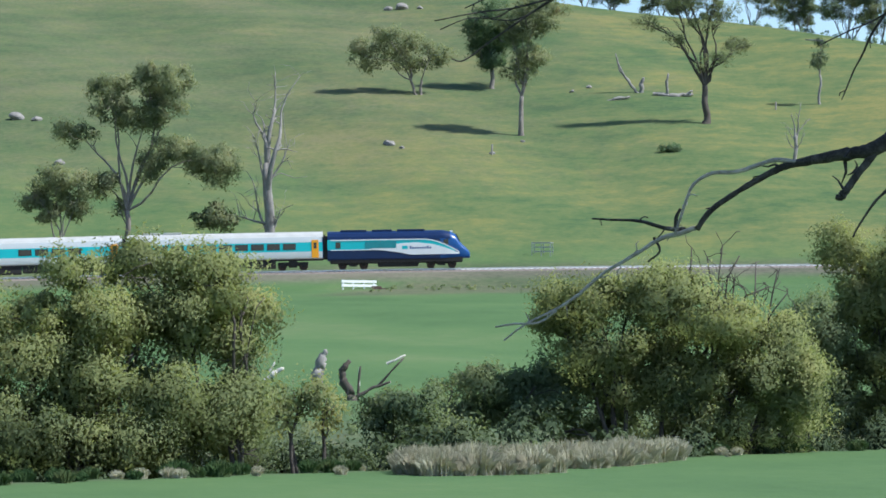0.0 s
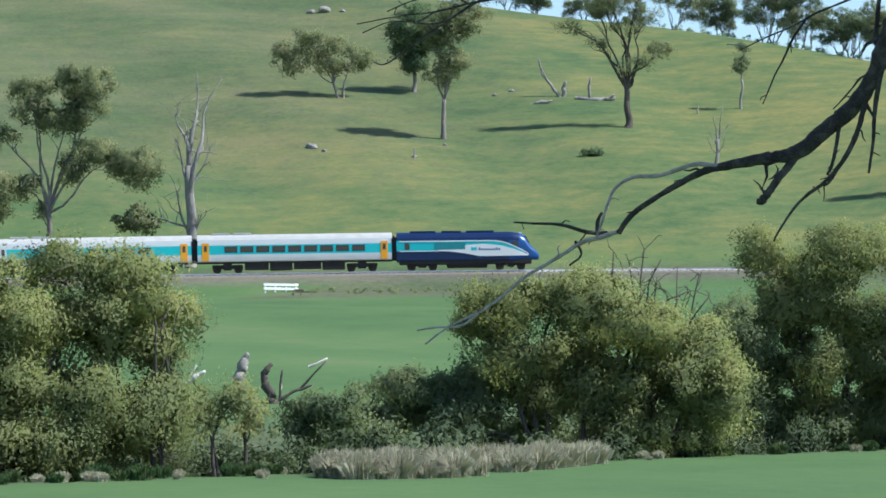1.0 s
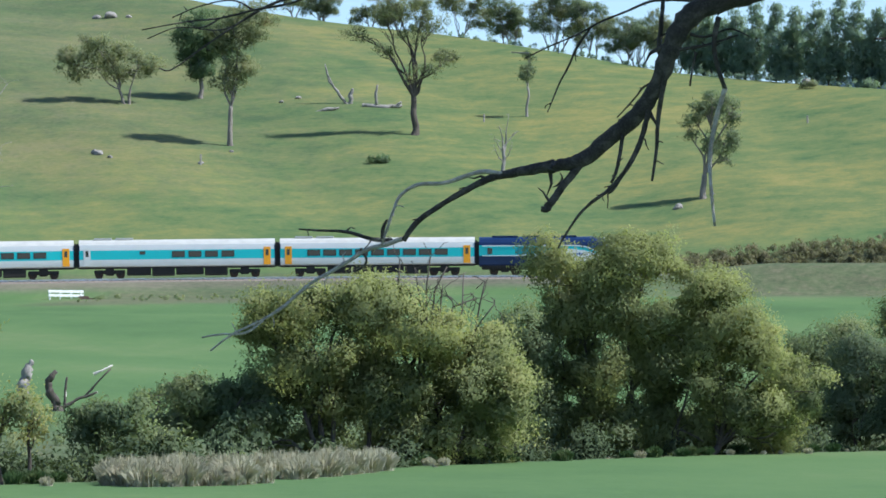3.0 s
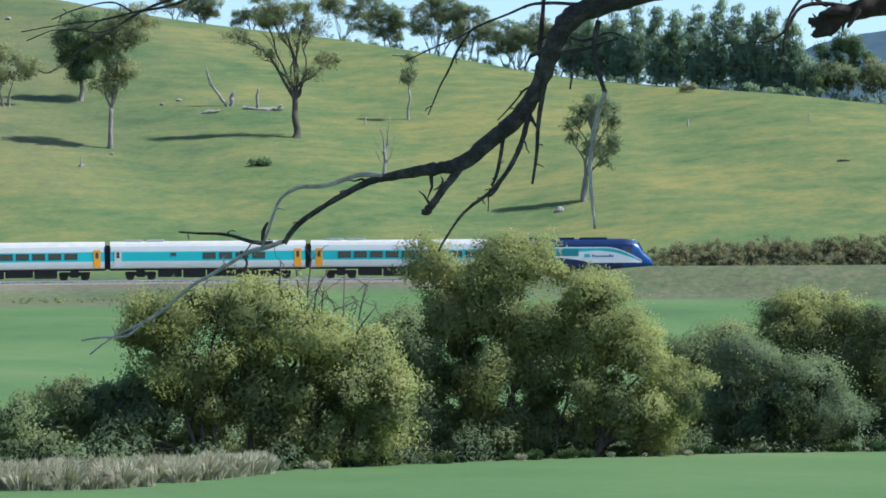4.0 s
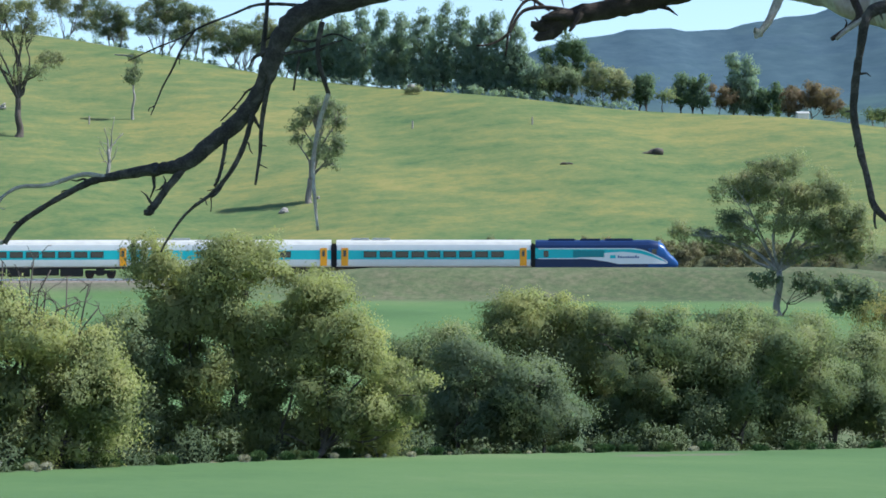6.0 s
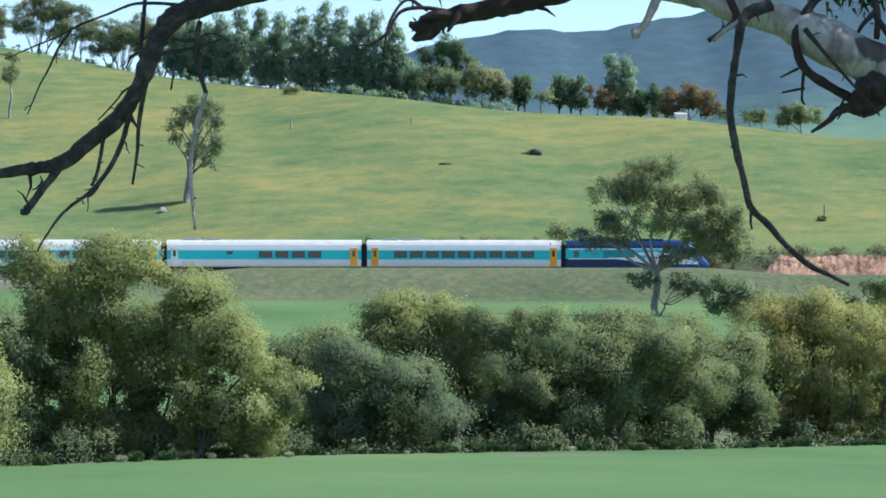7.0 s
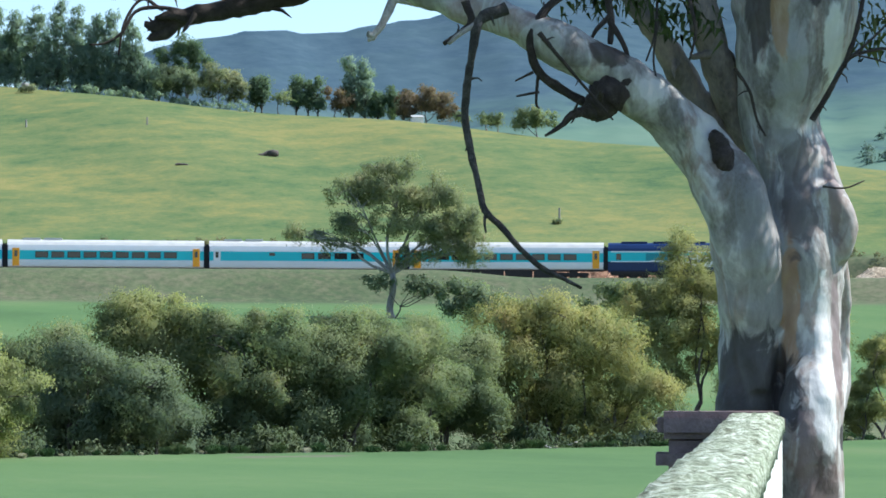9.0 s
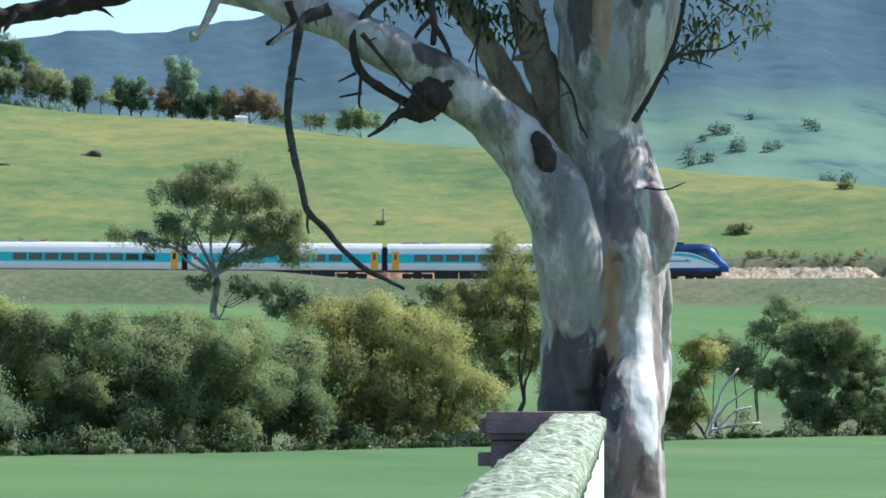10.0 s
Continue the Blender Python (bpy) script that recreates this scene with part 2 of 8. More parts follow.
# ---- the railway and its train ----
def on_line(s, offset=0.0, lift=0.0):
    """The pose of something s metres along the line (0 lies north of the tripod), x to the east along the rails."""
    a = math.degrees(s / RAIL)
    r = RAIL + offset
    grade = math.degrees(math.atan2(float(rail_z(a + 0.4)) - float(rail_z(a - 0.4)), RAIL * radians(0.8)))
    return Matrix.Translation((r * math.sin(radians(a)), r * math.cos(radians(a)), float(rail_z(a)) - SUNK + lift)) @ pose(0, 0, 0, 0, -grade, -a)


STEEL = plain("stainless_steel", (0.7, 0.7, 0.69), 0.4, 0.3, 0.06, 0.6)
TEAL = plain("teal_paint", (0.035, 0.5, 0.54), 0.3, 0.0, 0.05, 1.0)
ROOF = plain("roof_grey", (0.5, 0.495, 0.48), 0.5, 0.2, 0.15, 1.2)
NAVY = plain("navy_paint", (0.006, 0.022, 0.085), 0.35, 0.0, 0.2, 1.0)
BLUE = plain("blue_paint", (0.012, 0.07, 0.24), 0.3, 0.0, 0.1, 1.0)
WHITE = plain("white_paint", (0.8, 0.8, 0.8), 0.35, 0.0, 0.05, 1.0)
YELLOW = plain("yellow_paint", (0.85, 0.36, 0.01), 0.4, 0.0, 0.05, 1.0)
GLASS_DARK = plain("dark_glass", (0.02, 0.018, 0.018), 0.06, 0.0, 0.1, 1.0, 0.6)
BLACK = plain("grimy_black", (0.022, 0.02, 0.018), 0.7, 0.0, 0.4, 2.0)
RUST = plain("brake_dust", (0.07, 0.05, 0.04), 0.8, 0.2, 0.3, 2.0)
RAILTOP = plain("polished_rail", (0.78, 0.77, 0.76), 0.4, 0.35, 0.1, 1.0)
BALLAST = plain("ballast", (0.2, 0.17, 0.15), 0.95, 0.0, 0.4, 4.0, 0.2, 0.8)


def loft(sections, mats=None, caps=True):
    """A skin over rings of equal count; mats: material of each strip round the ring."""
    bm = bmesh.new()
    rings = [[bm.verts.new(p) for p in ring] for ring in sections]
    n = len(rings[0])
    for a, b in zip(rings, rings[1:]):
        for i in range(n):
            f = bm.faces.new((a[i], a[(i + 1) % n], b[(i + 1) % n], b[i]))
            f.material_index = mats[i] if mats else 0
    if caps:
        bm.faces.new(rings[0][::-1])
        bm.faces.new(rings[-1])
    return bm


def half_ring(pts):
    return pts + [(-y, z) for y, z in pts[::-1]]


CAR_L, CAR_STEP, POWER_L = 23.75, 24.4, 17.35
CAR_SIDE = [(-1.32, 0.95), (-1.42, 1.05), (-1.45, 1.45), (-1.45, 1.74), (-1.44, 2.76), (-1.42, 2.98), (-1.36, 3.35), (-1.1, 3.68), (-0.7, 3.88), (-0.25, 3.95)]


def raise_body(car):
    """Sets the body, its fittings and the underframe at their height over the wheels."""
    for ob in car.children_recursive:
        if ob.name.split(".")[0] in ("bogie", "wheel"):
            continue
        for v in ob.data.vertices:
            z = v.co.z
            v.co.z = 1.38 + (z - 0.95) * 1.11 if z > 0.95 else 0.32 + (z - 0.28) * 1.58


def bogie(car, x):
    bm = bmesh.new()
    for y in (-1.02, 1.02):
        box(bm, x - 1.85, x + 1.85, y - 0.09, y + 0.09, 0.6, 1.0, 0.04)
        box(bm, x - 0.5, x + 0.5, y - 0.16, y + 0.16, 0.42, 1.25, 0.05)
        for k in (-1.3, 1.3):
            box(bm, x + k - 0.2, x + k + 0.2, y - 0.13, y + 0.13, 0.38, 0.78, 0.04)
    box(bm, x - 0.3, x + 0.3, -1.1, 1.1, 0.6, 1.1)
    b = part("bogie", bm, BLACK, car, "grimy black bogie frame")
    for wx in (x - 1.3, x + 1.3):
        for y in (-0.76, 0.76):
            w = bmesh.new()
            bmesh.ops.create_cone(w, cap_ends=True, segments=24, radius1=0.52, radius2=0.5, depth=0.13, matrix=pose(wx, y, 0.52, 90, 0, 0))
            part("wheel", w, RUST, b, "steel wheel dull with brake dust")


def carriage(plan, label):
    """A stainless-steel carriage, its x axis along the rails, y towards the hill, z from the rail top."""
    car = thing("carriage", Matrix.Identity(4), label, "train carriage", "carriages of the train")
    h = CAR_L / 2
    ring = half_ring(CAR_SIDE)
    k = len(CAR_SIDE)
    mats = [0] * (2 * k)
    for i in range(k - 1):
        v = 1 if i == 3 else (2 if i >= 6 else 0)
        mats[i] = mats[2 * k - 2 - i] = v
    mats[k - 1] = 2
    shell = loft([[(x, y, z) for y, z in ring] for x in (-h, -h + 8, -h + 16, h)], mats)
    part("body", shell, [STEEL, TEAL, ROOF], car, "ribbed stainless-steel body with a teal window band")
    for side in (-1, 1):
        rib = bmesh.new()
        for z in (1.15, 1.29, 1.43, 1.57):
            box(rib, -h + 0.1, h - 0.1, side * 1.435 - 0.012, side * 1.435 + 0.03 * side + 0.012, z - 0.03, z + 0.03)
        part("flute", rib, STEEL, car)
    part("gangway", boxed(-h - 0.34, -h + 0.02, -1.15, 1.15, 0.9, 3.55, 0.08), BLACK, car, "black rubber gangway bellows")
    part("gangway", boxed(h - 0.02, h + 0.34, -1.15, 1.15, 0.9, 3.55, 0.08), BLACK, car, "black rubber gangway bellows")
    end = boxed(-h - 0.02, -h + 0.08, -1.46, 1.46, 1.0, 3.3, 0.02)
    part("end_panel", end, NAVY, car, "navy end panel")
    part("end_panel", boxed(h - 0.08, h + 0.02, -1.46, 1.46, 1.0, 3.3, 0.02), NAVY, car, "navy end panel")
    for side in (-1, 1):
        y = side * 1.46
        for x, kind in plan:
            if kind == "w":
                part("window", boxed(x - 0.72, x + 0.72, y - 0.02, y + 0.02, 2.0, 2.6, 0.015), GLASS_DARK, car, "tinted window")
                part("window_frame", boxed(x - 0.78, x + 0.78, y - 0.01, y + 0.008, 1.96, 2.64, 0.0), BLACK, car)
            elif kind == "s":
                part("small_window", boxed(x - 0.35, x + 0.35, y - 0.02, y + 0.02, 2.3, 2.64, 0.015), GLASS_DARK, car, "small tinted window")
            else:
                door = part("door", boxed(x - 0.42, x + 0.42, y - 0.03, y + 0.03, 1.05, 3.0, 0.02), YELLOW if kind == "d" else STEEL, car, "yellow entrance door" if kind == "d" else "bare steel door")
                part("door_window", boxed(x - 0.2, x + 0.2, y - 0.04, y + 0.04, 2.05, 2.75, 0.02), GLASS_DARK, door)
    under = bmesh.new()
    for x0, x1, z0 in ((-6.1, -3.2, 0.33), (-3.05, -0.3, 0.28), (-0.15, 3.2, 0.36), (3.35, 6.1, 0.28)):
        box(under, x0, x1, -1.25, 1.25, z0, 0.97, 0.05)
    part("underframe_box", under, BLACK, car, "dirty equipment boxes")
    part("sole_bar", boxed(-h, h, -1.3, 1.3, 0.85, 0.98), BLACK, car)
    bogie(car, -8.2)
    bogie(car, 8.2)
    for x in (-9.0, -6.4):
        part("air_unit", boxed(x - 1.1, x + 1.1, -0.6, 0.6, 3.9, 4.14, 0.06), ROOF, car, "roof-mounted air unit")
    raise_body(car)
    return car


def power_car():
    """The locomotive: navy roof, teal band, white sweep and a raked blue nose."""
    car = thing("power_car", Matrix.Identity(4), "blue, teal and white diesel power car with a raked nose", "locomotive")
    h = POWER_L / 2
    base = [(-1.3, 0.75), (-1.43, 0.9), (-1.45, 1.84), (-1.45, 2.38), (-1.44, 2.97), (-1.36, 3.3), (-1.1, 3.66), (-0.7, 3.86), (-0.25, 3.93)]

    def nose(x):
        out_ = h - x
        u = max(0.0, 1 - out_ / 3.6)
        top = float(np.interp(out_, (0, 0.12, 0.45, 0.9, 1.2, 1.7, 2.4, 3.2, 3.6), (1.4, 1.6, 1.95, 2.32, 2.62, 3.45, 3.74, 3.9, 3.93)))
        wide = 1 - 0.3 * u ** 2.6
        ring = []
        for y, z in base:
            zz = z if z < 1 else 0.9 + (z - 0.9) * (top - 0.9) / 3.03
            ring.append((y * wide, zz + (0.12 * u if z < 1 else 0)))
        return [(x, y, z) for y, z in half_ring(ring)]

    k = len(base)
    xs = [-h, -h + 3, -h + 8, h - 6, h - 3.6, h - 3.2, h - 2.4, h - 1.7, h - 1.2, h - 0.9, h - 0.45, h - 0.12, h]
    bm = bmesh.new()
    rings = [[bm.verts.new(p) for p in nose(x)] for x in xs]
    n = 2 * k
    for j, (a, b) in enumerate(zip(rings, rings[1:])):
        for i in range(n):
            f = bm.faces.new((a[i], a[(i + 1) % n], b[(i + 1) % n], b[i]))
            s = min(i, n - 2 - i)
            f.material_index = 2 if j >= 6 or (j >= 4 and s < 4) else (1 if s in (2, 3) and j < 3 else 0)
            f.smooth = j >= 5
    bm.faces.new(rings[0][::-1])
    f = bm.faces.new(rings[-1])
    f.material_index = 2
    part("body", bm, [NAVY, TEAL, BLUE], car, "navy body with a teal band and a blue nose")
    for side in (-1, 1):
        def strip(name, low, high, mat, lift, label=""):
            """A painted panel between two curves (x, z) along the side."""
            bm2 = bmesh.new()
            x0, x1 = low[0][0], low[-1][0]
            lo, hi = [], []
            for x in np.linspace(x0, x1, 25):
                wide = 1 - 0.3 * max(0.0, 1 - (h - x) / 3.6) ** 2.6
                y2 = side * (1.452 * wide + lift)
                zl, zh = np.interp(x, *zip(*low)), np.interp(x, *zip(*high))
                lo.append(bm2.verts.new((x, y2, zl)))
                hi.append(bm2.verts.new((x, y2, max(zh, zl + 0.03))))
            for i in range(24):
                bm2.faces.new((lo[i], lo[i + 1], hi[i + 1], hi[i]))
            r = bmesh.ops.extrude_face_region(bm2, geom=bm2.faces[:])
            bmesh.ops.translate(bm2, verts=[v for v in r["geom"] if isinstance(v, bmesh.types.BMVert)], vec=(0, side * 0.012, 0))
            part(name, bm2, mat, car, label)

        crest = [(-8.3, 2.97), (3.2, 2.97), (4.2, 2.84), (5.0, 2.62), (6.0, 2.22), (6.75, 1.86), (7.4, 1.5)]
        sweep_top = [(-3.6, 1.9), (-1.8, 2.2), (0.0, 2.47), (2.1, 2.58), (4.2, 2.35), (5.6, 1.98), (6.75, 1.58), (7.4, 1.36)]
        sweep_low = [(-3.6, 1.82), (-2.1, 1.76), (0.0, 1.5), (1.4, 1.22), (7.4, 1.24)]
        strip("band", [(2.6, 2.5), (4.2, 2.3), (5.6, 1.9), (6.9, 1.5)], [p for p in [(2.6, 2.92)] + crest[1:6]] + [(6.9, 1.7)], TEAL, 0.004, "tapering teal band")
        strip("sweep", sweep_low, sweep_top, WHITE, 0.016, "white sweeping panel with a faint maker's mark")
        strip("stripe", [(x, z - 0.12) for x, z in crest], crest, WHITE, 0.022)
        strip("stripe", [(-8.3, 1.78), (-3.4, 1.78)], [(-8.3, 1.87), (-3.4, 1.87)], WHITE, 0.022)
        y = side * 1.462
        part("grille", boxed(-h + 4.6, -h + 8.4, y - 0.02, y + 0.02, 1.95, 2.72, 0.02), plain("grille_teal", (0.03, 0.25, 0.28), 0.6), car, "slatted radiator grille")
        part("side_window", boxed(-h + 1.0, -h + 1.6, y - 0.02, y + 0.02, 2.0, 2.7, 0.02), GLASS_DARK, car)
        part("cab_window", boxed(h - 3.2, h - 2.6, side * 1.43 - 0.04, side * 1.43 + 0.04, 2.3, 2.85, 0.02), GLASS_DARK, car)
        part("emblem", boxed(0.4, 1.1, side * 1.478 - 0.012, side * 1.478 + 0.014, 1.85, 2.2), TEAL, car, "teal emblem")
        bars = bmesh.new()
        for i in range(9):
            box(bars, 1.35 + i * 0.3, 1.35 + i * 0.3 + 0.2, side * 1.478 - 0.012, side * 1.478 + 0.014, 1.86, 2.06 + (0.1 if i in (0, 7) else 0))
        part("wordmark", bars, BLUE, car, "blue bars of a wordmark")
        part("lamp", boxed(h - 0.2, h + 0.02, side * 0.7 - 0.2, side * 0.7 + 0.2, 1.12, 1.3, 0.04), WHITE, car, "headlight")
    wind = boxed(-0.04, 0.04, -0.85, 0.85, -0.48, 0.48, 0.02, m=pose(h - 1.43, 0, 3.06, 0, -31, 0))
    part("windscreen", wind, GLASS_DARK, car, "raked dark windscreen")
    part("skirt", boxed(-h + 0.3, h - 0.9, -1.36, 1.36, 0.55, 0.92, 0.05), BLACK, car, "dark underskirt")
    part("fuel_tank", boxed(-2.6, 2.4, -1.2, 1.2, 0.28, 0.7, 0.1), BLACK, car)
    part("coupling", boxed(-h - 0.4, -h + 0.05, -1.1, 1.1, 0.9, 3.4, 0.08), BLACK, car)
    for x, l in ((-5.5, 1.6), (-2.0, 1.2), (1.5, 1.7)):
        part("roof_vent", boxed(x - l, x + l, -0.75, 0.75, 3.86, 4.06, 0.06), NAVY, car, "roof vent")
    # Plain white box that paints the glint of the roof headlight.
    part("marker_lamp", boxed(h - 2.4, h - 2.05, -0.3, 0.3, 3.68, 3.86, 0.03), WHITE, car, "roof headlight with its glint as a white box")
    raise_body(car)
    bogie(car, -5.6)
    bogie(car, 5.2)
    return car


def nose_at(t):
    return 3.3 + 17.886 * t + 0.0515 * t * t


def track():
    """Ballast, sleepers and two rails along the bend."""
    bearings = np.arange(-16, 37, 0.25)

    def strip(name, outline, mat, label, category):
        bm = bmesh.new()
        rings = []
        for a in bearings:
            m = on_line(radians(a) * RAIL)
            rings.append([bm.verts.new(m @ Vector((0, y, z))) for y, z in outline])
        n = len(outline)
        for p, q in zip(rings, rings[1:]):
            for i in range(n):
                bm.faces.new((p[i], p[(i + 1) % n], q[(i + 1) % n], q[i]))
        return tagged(part(name, bm, mat), label, category, kind="structure")

    strip("ballast", [(-2.9, -1.0), (-1.75, -0.28), (1.75, -0.28), (2.9, -1.0)], BALLAST, "grey-brown ballast bed of the railway", "ballast")
    for y in (-0.76, 0.76):
        strip("rail", [(y - 0.07, -0.2), (y - 0.03, -0.17), (y - 0.037, 0.0), (y + 0.037, 0.0), (y + 0.03, -0.17), (y + 0.07, -0.2)], RAILTOP, "polished steel rail", "rail")
    sl = bmesh.new()
    for i in range(-100, 190):
        box(sl, -0.12, 0.12, -1.25, 1.25, -0.34, -0.21, 0.0, on_line(i * 0.7))
    tagged(part("sleeper", sl, plain("sleeper_wood", (0.12, 0.09, 0.07), 0.9)), "weathered timber sleepers under the rails", "sleepers", kind="stuff")


track()
FULL = [(-10.85, "d")] + [(-7.75 + i * 1.94, "w") for i in range(9)] + [(10.9, "d")]
BUFFET = [(-10.9, "g"), (-4.2, "s")] + [(0.15 + i * 2.0, "w") for i in range(4)] + [(10.9, "d")]
locomotive = power_car()
cars = [carriage(FULL, "silver carriage with teal band and a full row of windows"),
        carriage(BUFFET, "silver buffet carriage with teal band and few windows")]
cars.append(copy_thing(cars[0], Matrix.Identity(4)))
cars.append(copy_thing(cars[0], Matrix.Identity(4)))
# ---- trees: tapered limbs that lead to clumps of separate leaves ----
def tube_arrays(lines, sides=7):
    """Tapered tubes along lines of (point, radius)."""
    vs, fs, n = [], [], 0
    ang = np.arange(sides) * 2 * np.pi / sides
    for pts, rad in lines:
        p = np.asarray(pts, float)
        t = np.gradient(p, axis=0)
        t /= np.linalg.norm(t, axis=1, keepdims=True) + 1e-9
        side = np.cross(t[0], (1.0, 0, 0) if abs(t[0][2]) > 0.8 else (0, 0, 1.0))
        u = np.empty_like(p)  # rings are carried along the line without a twist
        for i in range(len(p)):
            side = side - t[i] * float(side @ t[i])
            side = side / (math.sqrt(float(side @ side)) + 1e-9)
            u[i] = side
        w = np.cross(t, u)
        ring = p[:, None] + np.asarray(rad)[:, None, None] * (np.cos(ang)[None, :, None] * u[:, None] + np.sin(ang)[None, :, None] * w[:, None])
        vs.append(ring.reshape(-1, 3))
        k = len(p)
        for i in range(k - 1):
            a = n + i * sides
            for j in range(sides):
                fs.append((a + j, a + (j + 1) % sides, a + sides + (j + 1) % sides, a + sides + j))
        fs.append(tuple(n + (k - 1) * sides + j for j in range(sides)))
        n += k * sides
    return np.concatenate(vs), fs


def mesh_of(name, vs, fs, round_faces=True):
    me = bpy.data.meshes.new(name)
    me.from_pydata(np.asarray(vs).tolist(), [], fs)
    if round_faces:
        me.polygons.foreach_set("use_smooth", [True] * len(me.polygons))
    return me


def bend(rng, a, b, r0, r1, n=7, wob=0.12, sag=0.0):
    """A crooked line from a to b that leaves a steeply."""
    a, b = np.asarray(a, float), np.asarray(b, float)
    l = np.linalg.norm(b - a)
    u = np.linspace(0, 1, n)[:, None]
    p = a + (b - a) * u
    up = np.array([0, 0, 1.0])
    p = p + up * (np.sin(u * np.pi) * l * (0.10 - sag))
    v = rng.normal(0, wob * l, (3, 3))
    k = v[0] * np.sin(u * np.pi) * 0.35 + v[1] * np.sin(u * 2 * np.pi) * 0.5 + v[2] * np.sin(u * 3 * np.pi) * 0.25
    return p + k, r0 + (r1 - r0) * u[:, 0] ** 0.8


def leaf_cards(rng, p, normal, length, width, droop, jitter=0.55):
    """Pointed leaves at p, lying about square to the normals; droop: 0 any way, 1 hanging."""
    n = len(p)
    nn = normal + rng.normal(0, jitter, (n, 3))
    nn /= np.linalg.norm(nn, axis=1, keepdims=True) + 1e-9
    d = rng.normal(0, 1, (n, 3))
    d[:, 2] -= droop * 3
    d -= nn * np.sum(d * nn, 1, keepdims=True)
    d /= np.linalg.norm(d, axis=1, keepdims=True) + 1e-9
    s = np.cross(d, nn)
    l = np.broadcast_to(length, (n,))[:, None] * rng.uniform(0.6, 1.4, (n, 1))
    w = np.broadcast_to(width, (n,))[:, None] * rng.uniform(0.6, 1.4, (n, 1))
    q = np.stack([p - d * l * 0.5 + s * w * 0.5, p + d * l * 0.5, p - d * l * 0.5 - s * w * 0.5], 1)
    return q.reshape(-1, 3), np.arange(n * 3).reshape(n, 3)


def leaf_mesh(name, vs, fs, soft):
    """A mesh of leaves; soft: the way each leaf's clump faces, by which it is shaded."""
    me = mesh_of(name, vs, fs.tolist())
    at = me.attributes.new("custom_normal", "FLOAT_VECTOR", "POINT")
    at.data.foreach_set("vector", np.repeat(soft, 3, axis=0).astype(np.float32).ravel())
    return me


def puff_leaves(rng, puffs, size, cover, droop, core=True):
    """Leaves on the skin of many uneven puffs (x, y, z, radius), with a few large ones inside that stop the light."""
    ps, ns, ls, ws, outs = [], [], [], [], []
    for x, y, z, r, *way in puffs:
        way = np.array(way if way else (0, 0, 0.6))
        k = max(5, int(cover * 12.6 * r * r / (size[0] * size[1] * 0.5)))
        v = rng.normal(0, 1, (k, 3))
        v[:, 2] += 0.25
        v /= np.linalg.norm(v, axis=1, keepdims=True)
        ph = rng.uniform(0, 6.3, 3)
        lump = 1 + 0.16 * np.sin(v[:, 0] * 5 + ph[0]) + 0.16 * np.sin(v[:, 1] * 6 + ph[1]) + 0.16 * np.sin(v[:, 2] * 5 + ph[2])
        rad = r * lump * np.where(rng.random(k) < 0.38, rng.uniform(0.95, 1.55, k), rng.uniform(0.64, 1.04, k))
        ps.append(np.array([x, y, z]) + v * rad[:, None] * np.array([1.08, 1.08, 0.9]))
        ns.append(v)
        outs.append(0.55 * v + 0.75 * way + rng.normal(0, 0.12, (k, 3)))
        ls.append(np.full(k, size[0]))
        ws.append(np.full(k, size[1]))
        if core and cover > 0.74:
            m = 3
            v = rng.normal(0, 1, (m, 3))
            v /= np.linalg.norm(v, axis=1, keepdims=True)
            ps.append(np.array([x, y, z]) + v * r * 0.5)
            ns.append(v)
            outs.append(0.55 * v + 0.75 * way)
            ls.append(np.full(m, r * 1.0))
            ws.append(np.full(m, r * 0.8))
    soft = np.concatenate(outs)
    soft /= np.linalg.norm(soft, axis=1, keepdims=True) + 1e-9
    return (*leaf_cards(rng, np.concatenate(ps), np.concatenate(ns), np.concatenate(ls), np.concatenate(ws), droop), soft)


def puffs_of(rng, blobs, clump, depth):
    """Puffs spread over ellipsoids (x, z, radius across, radius up)."""
    out = []
    for x, z, rx, rz, *back in blobs:
        m = max(3, int(2.7 * rx * rz / clump ** 2))
        y0 = rng.uniform(-0.35, 0.35) * rx + sum(back)
        for _ in range(m):
            v = rng.normal(0, 1, 3)
            v /= np.linalg.norm(v)
            v *= rng.uniform(0.35, 0.95)
            out.append((x + v[0] * rx, y0 + v[1] * rx * depth, z + v[2] * rz, clump * rng.uniform(0.35, 1.2), v[0], v[1], v[2] + 0.25))
    return out


